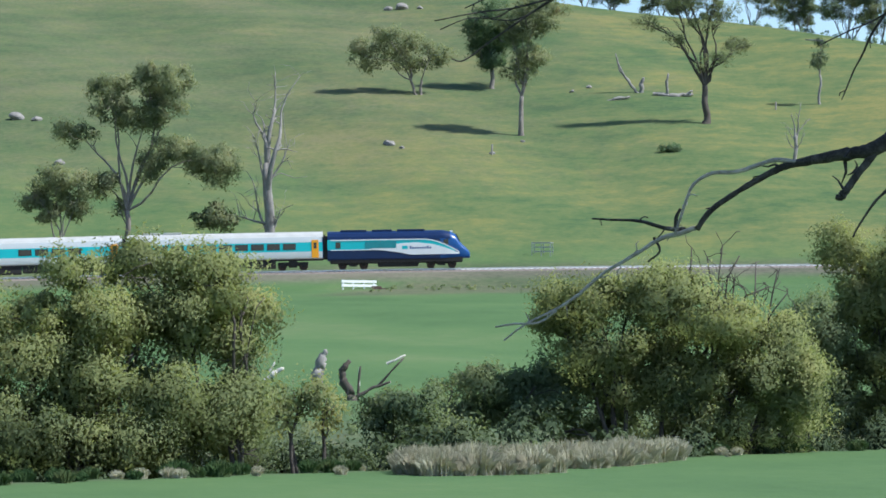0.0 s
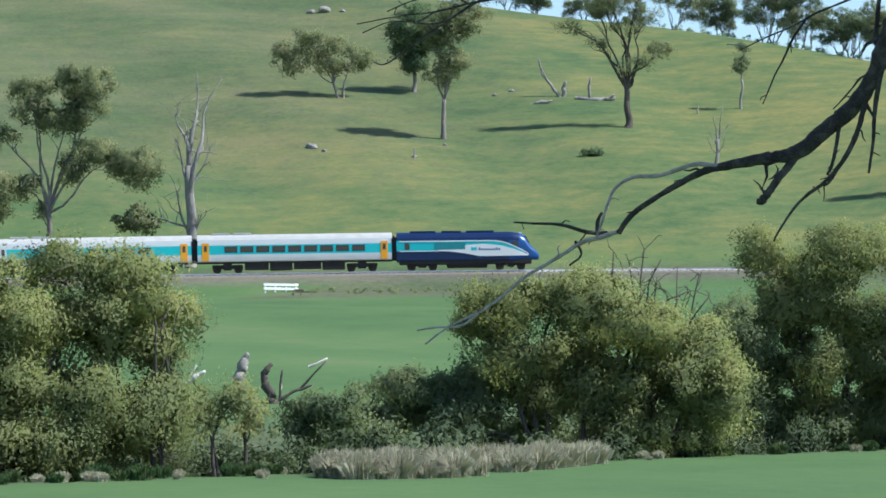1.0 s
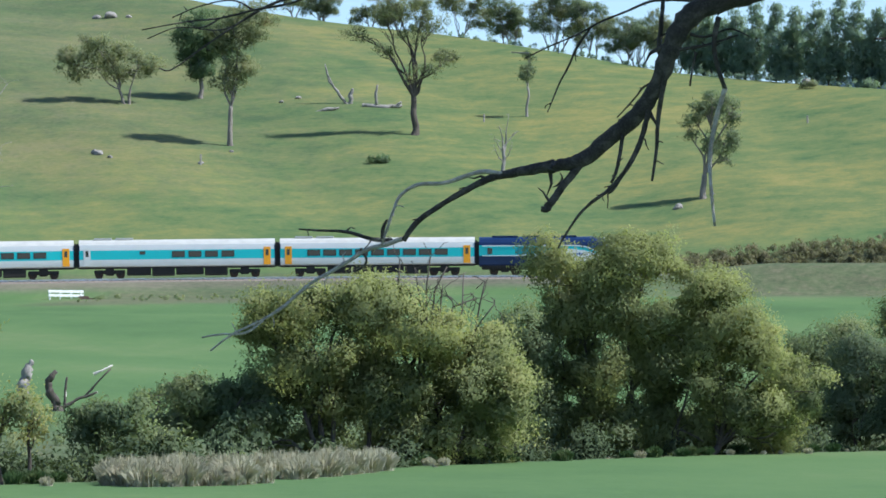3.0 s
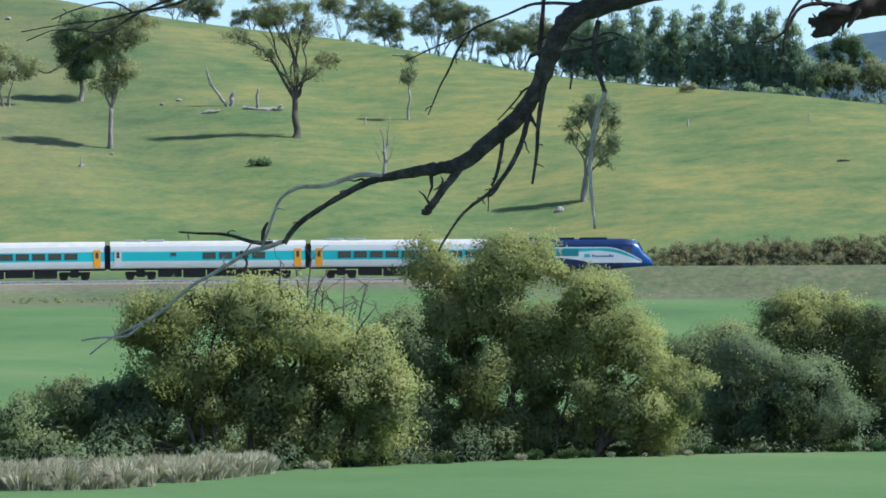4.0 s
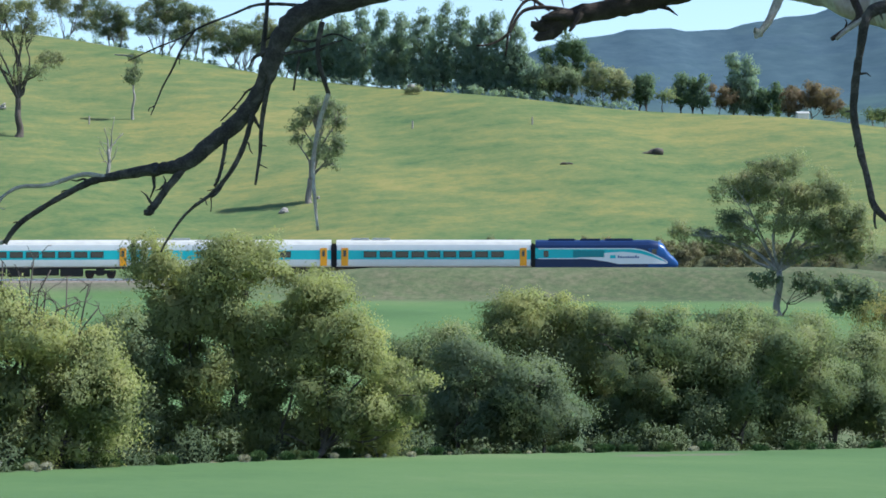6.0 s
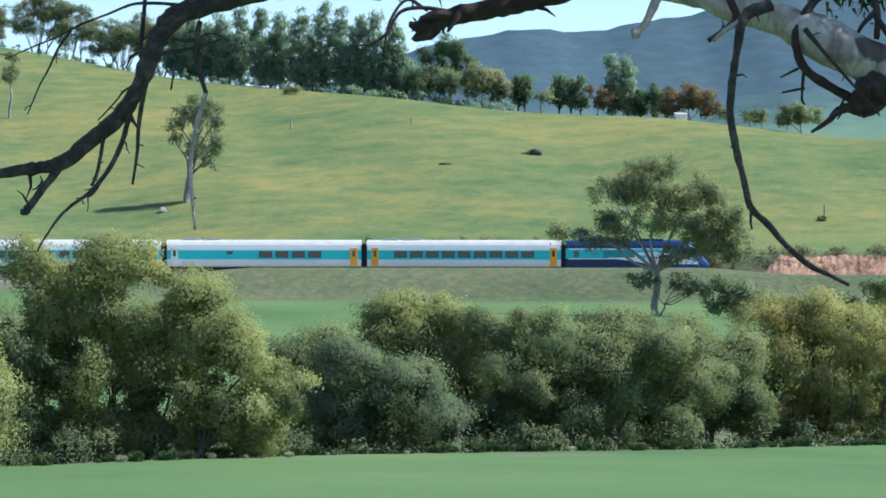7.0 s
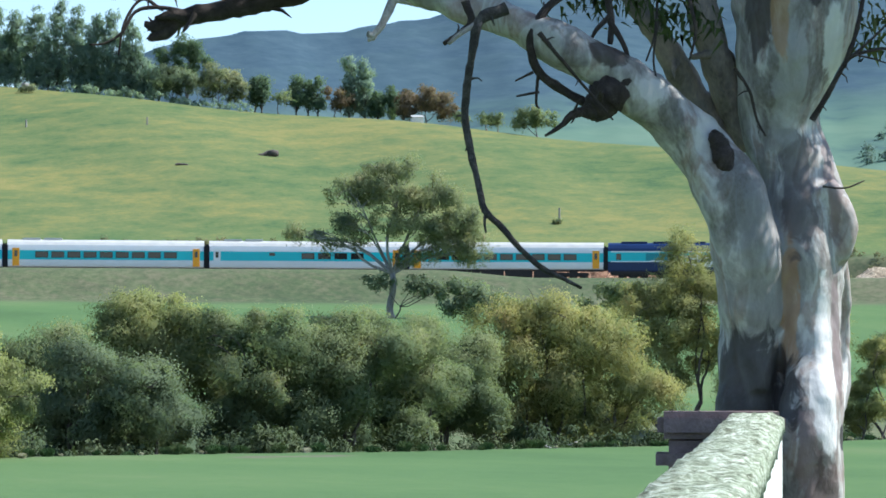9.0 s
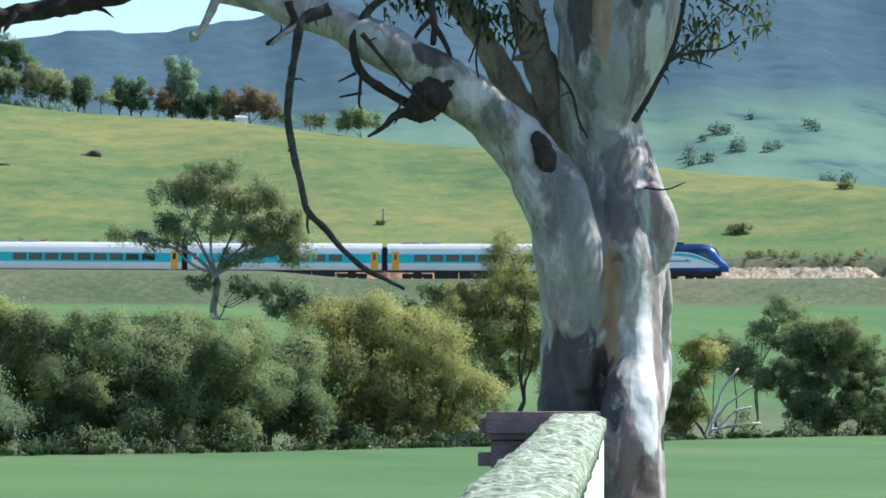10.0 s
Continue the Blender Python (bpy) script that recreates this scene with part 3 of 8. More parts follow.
def build_tree(name, label, category, a, d, lift, blobs, leaf, bark, size=(0.3, 0.1), cover=1.0, clump=0.5, droop=0.3, girth=0.3, fork=0.35,
               depth=0.8, seed=1, group="", tips=(), twigs=5, lean=0.0, stems=1):
    rng = np.random.default_rng(seed)
    top = max([b[1] for b in blobs] + [z for _, z in tips] + [1.0])
    lines = []
    ends = []
    for k in range(stems):
        foot = np.array([(k - (stems - 1) / 2) * girth * 1.4, rng.uniform(-.3, .3) * (stems > 1), -0.35])
        mid = np.mean([b[0] for b in blobs] + [x for x, _ in tips])
        fk = np.array([foot[0] + (mid * 0.35 + lean) * fork + (k - (stems - 1) / 2) * top * 0.12, rng.uniform(-.2, .2), top * fork])
        p, r = bend(rng, foot, fk, girth / stems ** 0.5, girth * 0.72 / stems ** 0.5, 8, 0.05)
        p[:, 2] = np.linspace(foot[2], fk[2], 8)
        r[0] *= 1.35
        lines.append((p, r))
        ends.append((p, r[-1]))
    for i, (x, z, rx, rz) in enumerate(b[:4] for b in blobs):
        p, r = min(ends, key=lambda e: abs(e[0][-1][0] - x) + rng.uniform(0, 0.3))
        start = p[-1] if z > p[-1][2] * 1.15 else p[max(2, int(len(p) * 0.6))]
        tip = np.array([x, rng.uniform(-.3, .3) * rx, z])
        q, rr = bend(rng, start, tip, r * rng.uniform(0.5, 0.75), 0.018 * (1 + girth), 8, 0.09)
        lines.append((q, rr))
        for _ in range(twigs):
            v = rng.normal(0, 1, 3)
            v /= np.linalg.norm(v)
            e = tip + v * np.array([rx, rx * depth, rz]) * rng.uniform(0.6, 1.0)
            j = rng.integers(4, 8)
            lines.append(bend(rng, q[j], e, max(0.012, rr[j] * 0.6), 0.008 + 0.01 * girth, 5, 0.1))
    for x, z in tips:
        p, r = ends[0]
        u = rng.uniform(0.55, 1.0) if z > 0.5 * top else rng.uniform(0.3, 0.6)
        j = min(len(p) - 1, int(u * len(p)))
        tip = np.array([x, rng.uniform(-.4, .4) * abs(x), z])
        q, rr = bend(rng, p[j], tip, r * (0.75 if z > 0.8 * top else 0.4), 0.02 + 0.02 * girth, 8, 0.07, 0.08)
        lines.append((q, rr))
        for _ in range(twigs):
            j = rng.integers(2, 8)
            way = (q[j] - q[j - 1]) / (np.linalg.norm(q[j] - q[j - 1]) + 1e-9)
            e = q[j] + (way * 0.5 + rng.normal(0, 0.85, 3)) * 0.07 * top
            lines.append(bend(rng, q[j], e, rr[j] * 0.55, 0.01 + 0.008 * girth, 5, 0.12))
    th = thing(name, Matrix.Translation(place(a, d, lift)) @ pose(0, 0, 0, 0, 0, -a), label, category, group)
    part("trunk", mesh_of("trunk", *tube_arrays(lines)), bark, th)
    if blobs:
        leaves = puff_leaves(rng, puffs_of(rng, blobs, clump, depth), size, cover, droop)
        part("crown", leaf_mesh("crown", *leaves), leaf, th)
    return th


GUM_LEAF = leaf_material("gum_leaves", [(0.1, (0.155, 0.2, 0.125)), (0.45, (0.255, 0.29, 0.165)), (0.75, (0.34, 0.35, 0.2)), (1.0, (0.39, 0.3, 0.21))])
DARK_LEAF = leaf_material("dark_leaves", [(0.1, (0.084, 0.136, 0.087)), (0.5, (0.145, 0.216, 0.123)), (1.0, (0.214, 0.270, 0.158))])
GREY_LEAF = leaf_material("grey_green_leaves", [(0.1, (0.129, 0.179, 0.115)), (0.5, (0.205, 0.259, 0.162)), (1.0, (0.290, 0.337, 0.220))])
WILLOW_LEAF = leaf_material("willow_leaves", [(0.05, (0.165, 0.21, 0.115)), (0.35, (0.268, 0.305, 0.145)), (0.65, (0.36, 0.388, 0.172)), (1.0, (0.45, 0.42, 0.19))])
YELLOW_LEAF = leaf_material("yellowing_leaves", [(0.05, (0.190, 0.235, 0.126)), (0.4, (0.324, 0.341, 0.151)), (0.7, (0.424, 0.399, 0.169)), (1.0, (0.491, 0.352, 0.186))])
SHRUB_LEAF = leaf_material("shrub_leaves", [(0.1, (0.145, 0.205, 0.12)), (0.5, (0.24, 0.29, 0.152)), (0.8, (0.32, 0.345, 0.185)), (1.0, (0.38, 0.315, 0.2))])
# Leaves of the skyline poplars and scrub, paled and blued for air haze.
HAZED_LEAF = leaf_material("hazed_leaves", [(0.1, (0.19, 0.27, 0.22)), (0.5, (0.27, 0.365, 0.28)), (1.0, (0.34, 0.42, 0.31))], 0.58)
# Undergrowth leaves, darkened in colour for the shade beneath the willows.
SHADED_LEAF = leaf_material("shaded_leaves", [(0.1, (0.045, 0.07, 0.04)), (0.5, (0.08, 0.11, 0.058)), (1.0, (0.12, 0.14, 0.075))], 0.3)
RUST_LEAF = leaf_material("russet_leaves", [(0.1, (0.121, 0.117, 0.081)), (0.5, (0.205, 0.163, 0.108)), (1.0, (0.279, 0.194, 0.130))])
GUM_BARK = bark_material("gum_bark", [(0.3, (0.09, 0.075, 0.065)), (0.5, (0.2, 0.175, 0.155)), (0.7, (0.36, 0.33, 0.3))])
BLEACHED_BARK = bark_material("bleached_wood", [(0.3, (0.34, 0.315, 0.285)), (0.55, (0.58, 0.55, 0.51)), (0.75, (0.74, 0.71, 0.67))])
DEAD_BARK = bark_material("dead_wood", [(0.3, (0.128, 0.116, 0.104)), (0.55, (0.272, 0.256, 0.240)), (0.75, (0.440, 0.416, 0.384))])
DARK_BARK = bark_material("dark_bark", [(0.3, (0.045, 0.04, 0.034)), (0.6, (0.1, 0.085, 0.072)), (0.8, (0.17, 0.15, 0.13))])
# ---- every tree and shrub: bearing, distance, and clumps (x, z, half width, half height) in metres ----
build_tree("gum_tree", "tall spreading gum with clumped olive crown above the railway", "tree", -5.55, 412, 0.0, [(-2.14, 22.71, 3.51, 2.01), (4.56, 23.43, 3.8, 3.16), (2.17, 18.88, 4.09, 2.3), (-5.5, 16.72, 3.21, 1.72), (5.04, 19.84, 2.63, 2.3), (6.0, 14.81, 2.92, 2.3), (10.79, 13.13, 3.62, 3.16), (3.37, 13.13, 2.05, 2.59), (-2.62, 10.01, 2.05, 2.01), (-0.47, 7.14, 1.64, 1.26), (-1.18, 19.84, 3.51, 2.3)], GUM_LEAF, GUM_BARK, seed=11, size=(0.36, 0.14), cover=0.7, clump=0.95, droop=0.35, girth=0.45, fork=0.3, depth=1.1)
build_tree("gum_tree", "small gum with a dull olive crown beside the railway", "tree", -6.69, 410, 0.0, [(-0.05, 11.3, 3.2, 1.83), (-3.38, 9.39, 2.04, 2.17), (1.38, 8.91, 2.44, 2.4), (-1.48, 7.72, 1.92, 1.6), (2.81, 10.34, 1.63, 1.83)], GUM_LEAF, GUM_BARK, seed=12, size=(0.36, 0.14), cover=0.7, clump=0.95, droop=0.35, girth=0.28, fork=0.3, depth=1.1)
build_tree("dead_tree", "tall bare grey dead gum with broken limbs", "dead tree", -3.07, 412, 0.0, [], None, DEAD_BARK, seed=13, tips=[(0.92, 24.25), (4.06, 23.68), (-1.64, 19.69), (2.92, 15.71), (-4.77, 6.03), (1.78, 6.89), (-1.92, 16.42), (-2.63, 11.65)], girth=0.75, fork=0.52, twigs=11)
build_tree("shrub", "round olive shrub behind the railway", "shrub", -3.98, 412, 0.0, [(-0.36, 5.87, 2.56, 1.42), (-1.42, 5.37, 1.42, 1.0), (1.21, 5.44, 1.57, 1.14)], GUM_LEAF, DARK_BARK, seed=14, size=(0.5, 0.25), cover=0.8, clump=0.7, girth=0.12, twigs=2)
build_tree("spreading_tree", "low wide-spreading tree with a thin brownish crown", "tree", -0.43, 539.5, 0.0, [(-8.02, 6.34, 3.76, 2.38), (-3.0, 8.22, 5.02, 2.38), (2.02, 6.65, 3.45, 2.51), (-1.12, 5.4, 3.76, 1.57), (-9.9, 7.59, 2.2, 1.57), (-5.51, 10.1, 3.14, 1.25)], GUM_LEAF, GUM_BARK, seed=15, size=(0.45, 0.16), cover=0.42, clump=1.0, droop=0.3, girth=0.4, fork=0.25, stems=2, twigs=8)
build_tree("gum_tree", "dark dense gum on the hillside", "tree", 0.86, 548.5, 0.0, [(-0.05, 11.18, 4.28, 3.83), (2.5, 8.95, 3.74, 3.83), (-0.69, 6.72, 2.96, 2.53), (0.46, 4.48, 2.57, 1.84), (-2.6, 9.27, 1.95, 3.06)], DARK_LEAF, GUM_BARK, seed=16, size=(0.36, 0.14), cover=0.7, clump=0.95, droop=0.35, girth=0.45, fork=0.3, depth=1.1)
build_tree("gum_tree", "slender gum with a brownish tufted crown on the hillside", "tree", 1.37, 503.5, 0.0, [(2.16, 18.38, 4.14, 3.37), (3.92, 20.14, 3.71, 1.97), (0.11, 15.16, 2.86, 2.95), (1.58, 11.94, 2.71, 2.25), (-0.18, 9.78, 2.71, 1.97), (-1.52, 17.21, 2.36, 2.67)], GUM_LEAF, GUM_BARK, seed=17, size=(0.36, 0.14), cover=0.55, clump=0.95, droop=0.35, girth=0.45, fork=0.3, depth=1.1)
build_tree("gum_tree", "open-limbed gum with a sparse crown on the hillside", "tree", 4.6, 507.5, 0.0, [(-9.08, 15.75, 2.66, 1.3), (-4.95, 13.1, 2.07, 1.3), (-1.7, 19.0, 3.54, 2.07), (3.02, 17.52, 2.83, 1.95), (2.13, 10.15, 2.83, 1.53), (4.49, 11.92, 2.83, 1.06), (-0.52, 15.46, 2.24, 1.65), (-1.11, 8.67, 1.3, 1.06), (-5.54, 19.0, 2.36, 1.77), (-3.18, 21.36, 2.95, 1.77), (1.54, 20.77, 2.95, 1.77)], GUM_LEAF, DARK_BARK, seed=18, size=(0.4, 0.14), cover=0.2, clump=0.8, droop=0.3, girth=0.6, fork=0.28, twigs=16)
build_tree("sapling", "thin half-dead sapling with a few leaf tufts", "tree", 6.58, 528.0, 0.0, [(0.16, 7.1, 1.47, 1.6), (0.59, 9.56, 1.11, 1.35), (-0.45, 6.18, 0.98, 0.98)], GREY_LEAF, DEAD_BARK, seed=19, size=(0.4, 0.14), cover=0.35, clump=0.6, girth=0.24, fork=0.5, twigs=8)
build_tree("dead_tree", "short bare dead tree on the hillside", "dead tree", 6.15, 477.5, 0.0, [], None, DEAD_BARK, seed=20, tips=[(-1.15, 5.2), (0.91, 8.66), (2.14, 6.35), (-0.49, 7.01), (1.32, 4.21), (-1.48, 4.21)], girth=0.32, fork=0.45, twigs=5)
build_tree("gum_tree", "grey-leaved young gum with a pale trunk", "tree", 9.66, 451.5, 0.0, [(-0.82, 11.71, 1.73, 2.26), (1.8, 12.24, 2.52, 2.0), (3.9, 12.24, 1.73, 2.52), (1.28, 7.25, 2.1, 2.1), (3.8, 8.04, 1.47, 2.0), (-1.61, 9.61, 1.47, 1.47), (1.54, 13.71, 2.52, 0.95), (2.85, 5.41, 1.31, 1.16)], GREY_LEAF, GUM_BARK, seed=21, size=(0.4, 0.14), cover=0.34, clump=0.7, droop=0.1, girth=0.5, fork=0.24, stems=1, twigs=18)
build_tree("gum_tree", "broad gum with layered olive crown in the paddock", "tree", 17.87, 324.5, 0.0, [(-0.84, 14.67, 4.03, 1.23), (-4.2, 12.43, 2.91, 1.79), (0.28, 12.04, 4.37, 2.13), (4.2, 11.76, 3.25, 2.13), (6.56, 9.52, 2.69, 1.79), (2.52, 9.07, 3.7, 1.68), (-3.08, 9.07, 2.69, 1.46), (5.32, 7.17, 3.14, 1.79), (-9.47, 8.17, 1.68, 0.9), (7.68, 6.72, 1.85, 1.57), (-5.21, 7.39, 2.24, 0.9), (1.68, 6.05, 2.02, 0.9), (-7.56, 7.84, 1.12, 0.56)], GUM_LEAF, DEAD_BARK, seed=22, size=(0.28, 0.1), cover=0.55, clump=0.75, droop=0.35, girth=0.4, fork=0.3, twigs=14)
build_tree("gum_sapling", "low grey-green regrowth round the paddock gum", "shrub", 17.92, 322, 0.0, [(-1.67, 3.39, 1.67, 1.22), (2.22, 3.11, 1.95, 1.22), (4.4, 2.6, 1.6, 1.2), (6.2, 3.2, 1.5, 1.3), (8.0, 2.3, 1.5, 1.0)], GREY_LEAF, DARK_BARK, seed=23, size=(0.4, 0.15), cover=0.5, clump=0.5, girth=0.1)
build_tree("willow_tree", "dense olive-green willow on the creek bank", "tree", -4.9, 81.7, 0.0, [(-0.28, 6.53, 1.09, 0.65), (1.34, 6.11, 1.18, 0.96), (2.12, 5.47, 0.62, 0.86), (0.71, 4.7, 1.47, 1.09), (1.69, 3.99, 0.86, 0.94), (-0.14, 3.29, 1.47, 1.17), (1.13, 2.72, 1.09, 0.94), (-0.99, 5.26, 0.94, 0.94), (0.14, 2.02, 1.4, 0.69), (1.83, 2.72, 0.62, 0.94), (-0.85, 1.9, 0.8, 0.62, 1.6), (0.49, 1.9, 0.8, 0.62, 1.6), (1.83, 1.9, 0.8, 0.62, 1.6)], WILLOW_LEAF, DARK_BARK, seed=24, size=(0.1, 0.056), cover=0.97, clump=0.6, droop=0.35, girth=0.36, stems=4, fork=0.2, twigs=4, depth=1.0, group="creekside trees")
build_tree("willow_tree", "yellowing dense willow on the creek bank", "tree", -6.75, 80.9, 0.0, [(0.56, 6.24, 1.23, 0.65), (-0.42, 5.4, 1.23, 1.0), (1.12, 4.98, 1.16, 1.0), (-0.56, 3.72, 1.39, 1.31), (0.98, 3.58, 1.31, 1.16), (0.0, 2.32, 1.62, 0.85), (1.68, 2.19, 1.31, 0.69), (-1.68, 4.84, 1.23, 1.23), (-1.68, 2.88, 1.23, 1.23), (-1.54, 2.07, 0.8, 0.62, 1.6), (-0.21, 2.07, 0.8, 0.62, 1.6), (1.12, 2.07, 0.8, 0.62, 1.6)], WILLOW_LEAF, DARK_BARK, seed=25, size=(0.1, 0.056), cover=0.97, clump=0.6, droop=0.35, girth=0.36, stems=4, fork=0.2, twigs=4, depth=1.0, group="creekside trees")
build_tree("willow_tree", "thin bushy willow regrowth by the creek", "tree", -3.13, 88.3, 0.0, [(-0.38, 4.15, 0.44, 0.57), (-0.15, 3.08, 0.54, 0.67), (-0.69, 2.16, 0.67, 0.58), (-0.53, 2.35, 0.87, 0.67, 1.6)], SHRUB_LEAF, DARK_BARK, seed=26, size=(0.1, 0.056), cover=0.49, clump=0.6, droop=0.35, girth=0.36, stems=4, fork=0.2, twigs=4, depth=1.0, group="creekside trees")
build_tree("shrub", "small orange-tinged shrub by the creek", "shrub", -2.31, 85.5, 0.0, [(-0.3, 3.12, 0.89, 0.44), (-0.77, 2.63, 0.53, 0.38), (0.32, 2.78, 0.56, 0.41)], YELLOW_LEAF, DARK_BARK, seed=27, size=(0.105, 0.06), cover=0.66, clump=0.38, droop=0.35, girth=0.22, stems=2, fork=0.2, twigs=4, depth=1.0, group="creekside trees")
build_tree("shrub", "round olive shrub by the creek", "shrub", -0.55, 89.2, 0.0, [(0.15, 2.9, 0.89, 0.65), (-0.69, 2.9, 0.62, 0.55), (0.54, 2.21, 0.92, 0.52), (-0.46, 2.21, 0.77, 0.52)], SHRUB_LEAF, DARK_BARK, seed=28, size=(0.105, 0.06), cover=0.95, clump=0.42, droop=0.35, girth=0.22, stems=4, fork=0.2, twigs=4, depth=1.0, group="creekside trees")
build_tree("shrub", "dark green thicket over the creek", "shrub", 1.32, 100.6, 0.0, [(-1.04, 3.64, 1.22, 0.57), (0.52, 3.55, 1.32, 0.57), (-0.17, 2.89, 1.7, 0.69), (1.39, 3.06, 0.8, 0.8), (-1.56, 2.77, 1.04, 0.69)], SHRUB_LEAF, DARK_BARK, seed=29, size=(0.105, 0.06), cover=0.95, clump=0.42, droop=0.35, girth=0.22, stems=4, fork=0.2, twigs=4, depth=1.0, group="creekside trees")
build_tree("shrub", "low dull-green thicket beyond the creek", "shrub", -0.45, 109.3, 0.0, [(1.13, 2.12, 0.94, 0.45), (2.26, 2.31, 0.94, 0.38), (5.47, 2.16, 0.75, 0.42)], SHRUB_LEAF, DARK_BARK, seed=30, size=(0.105, 0.06), cover=0.66, clump=0.42, droop=0.35, girth=0.22, stems=4, fork=0.2, twigs=4, depth=1.0, group="creekside trees")
build_tree("willow_tree", "big spreading yellow-green willow with leaning stems", "tree", 4.18, 100.6, 0.0, [(-3.82, 5.66, 1.26, 0.88), (-2.78, 6.18, 1.11, 0.86), (-1.39, 6.35, 1.45, 0.76), (-2.43, 4.62, 1.63, 1.06), (-0.35, 5.83, 1.45, 0.88), (1.22, 5.31, 1.64, 0.96), (2.69, 4.44, 1.45, 1.26), (3.21, 3.23, 1.06, 1.24), (1.39, 3.57, 1.81, 1.26), (-0.69, 3.75, 1.63, 1.22), (-2.43, 3.4, 1.07, 0.69), (2.08, 2.18, 1.45, 0.73), (0.35, 2.36, 1.45, 0.73), (-3.65, 1.96, 0.99, 0.76, 1.6), (-2.0, 1.96, 0.99, 0.76, 1.6), (-0.35, 1.96, 0.99, 0.76, 1.6), (1.3, 1.96, 0.99, 0.76, 1.6), (2.95, 1.96, 0.99, 0.76, 1.6)], WILLOW_LEAF, DARK_BARK, seed=31, size=(0.1, 0.056), cover=0.97, clump=0.6, droop=0.35, girth=0.36, stems=4, fork=0.2, twigs=4, depth=1.0, group="creekside trees")
build_tree("willow_tree", "large dome-shaped yellow-green willow", "tree", 8.81, 115.4, 0.0, [(-2.79, 7.73, 1.88, 1.01), (-0.3, 7.97, 1.88, 1.01), (1.59, 6.94, 1.88, 1.23), (-2.59, 6.14, 2.08, 1.45), (-0.2, 5.94, 2.3, 1.45), (2.19, 5.34, 2.1, 1.45), (3.99, 4.55, 1.66, 1.23), (4.98, 3.55, 1.1, 1.1), (-1.39, 4.15, 2.1, 1.45), (1.0, 3.75, 2.1, 1.23), (-1.79, 2.55, 1.66, 0.84), (3.39, 2.75, 1.66, 0.88), (-3.59, 4.55, 1.23, 1.66), (0.8, 2.15, 1.97, 0.88), (-3.39, 2.09, 1.14, 0.88, 1.6), (-1.49, 2.09, 1.14, 0.88, 1.6), (0.4, 2.09, 1.14, 0.88, 1.6), (2.29, 2.09, 1.14, 0.88, 1.6), (4.18, 2.09, 1.14, 0.88, 1.6)], WILLOW_LEAF, DARK_BARK, seed=32, size=(0.1, 0.056), cover=0.97, clump=0.6, droop=0.35, girth=0.36, stems=4, fork=0.2, twigs=4, depth=1.0, group="creekside trees")
build_tree("willow_tree", "grey-green bushy willow on the creek bank", "tree", 13.05, 127.7, 0.0, [(-1.1, 4.54, 1.61, 1.35), (0.66, 3.88, 1.94, 1.61), (-1.87, 3.21, 1.11, 1.35), (-0.44, 2.55, 1.94, 1.07), (1.76, 2.77, 1.21, 1.21), (-1.65, 2.42, 1.26, 0.97, 1.6), (0.44, 2.42, 1.26, 0.97, 1.6)], GREY_LEAF, DARK_BARK, seed=33, size=(0.1, 0.056), cover=0.97, clump=0.6, droop=0.35, girth=0.36, stems=4, fork=0.2, twigs=4, depth=1.0, group="creekside trees")
build_tree("willow_tree", "dark olive willow behind the creek bank", "tree", 14.33, 136.9, 0.0, [(-2.36, 6.52, 1.51, 1.2), (-0.47, 6.76, 1.77, 1.2), (0.47, 5.06, 1.72, 1.72), (-1.06, 5.06, 1.72, 1.72), (1.18, 3.64, 1.04, 1.3), (-3.07, 5.76, 1.04, 1.04), (-2.84, 2.31, 1.35, 1.04), (-0.59, 2.31, 1.35, 1.04)], WILLOW_LEAF, DARK_BARK, seed=34, size=(0.1, 0.056), cover=0.97, clump=0.6, droop=0.35, girth=0.36, stems=4, fork=0.2, twigs=4, depth=1.0, group="creekside trees")
build_tree("willow_tree", "dense dark-green willow clump", "tree", 16.29, 134.1, 0.0, [(-2.89, 6.19, 1.47, 1.18), (-0.93, 5.96, 1.68, 1.43), (-1.62, 4.11, 2.19, 1.68), (0.46, 4.8, 1.94, 1.68), (2.08, 4.11, 1.94, 1.94), (0.0, 2.6, 1.94, 1.02), (1.62, 5.96, 1.68, 0.91), (3.47, 5.5, 1.43, 1.18), (-2.08, 2.6, 1.53, 1.02), (-2.66, 2.35, 1.32, 1.02, 1.6), (-0.46, 2.35, 1.32, 1.02, 1.6), (1.74, 2.35, 1.32, 1.02, 1.6)], SHRUB_LEAF, DARK_BARK, seed=35, size=(0.1, 0.056), cover=0.97, clump=0.6, droop=0.35, girth=0.36, stems=4, fork=0.2, twigs=4, depth=1.0, group="creekside trees")
build_tree("willow_tree", "olive willow on the creek bank", "tree", 17.9, 137.8, 0.0, [(-1.67, 6.06, 1.46, 1.2), (0.24, 6.06, 1.73, 1.2), (1.19, 4.15, 1.99, 1.46), (-0.71, 3.68, 1.99, 1.73), (-2.14, 3.2, 1.57, 1.46), (0.24, 2.37, 2.09, 0.95), (-1.9, 2.54, 1.36, 1.04, 1.6), (0.36, 2.54, 1.36, 1.04, 1.6)], SHRUB_LEAF, DARK_BARK, seed=36, size=(0.1, 0.056), cover=0.97, clump=0.6, droop=0.35, girth=0.36, stems=4, fork=0.2, twigs=4, depth=1.0, group="creekside trees")
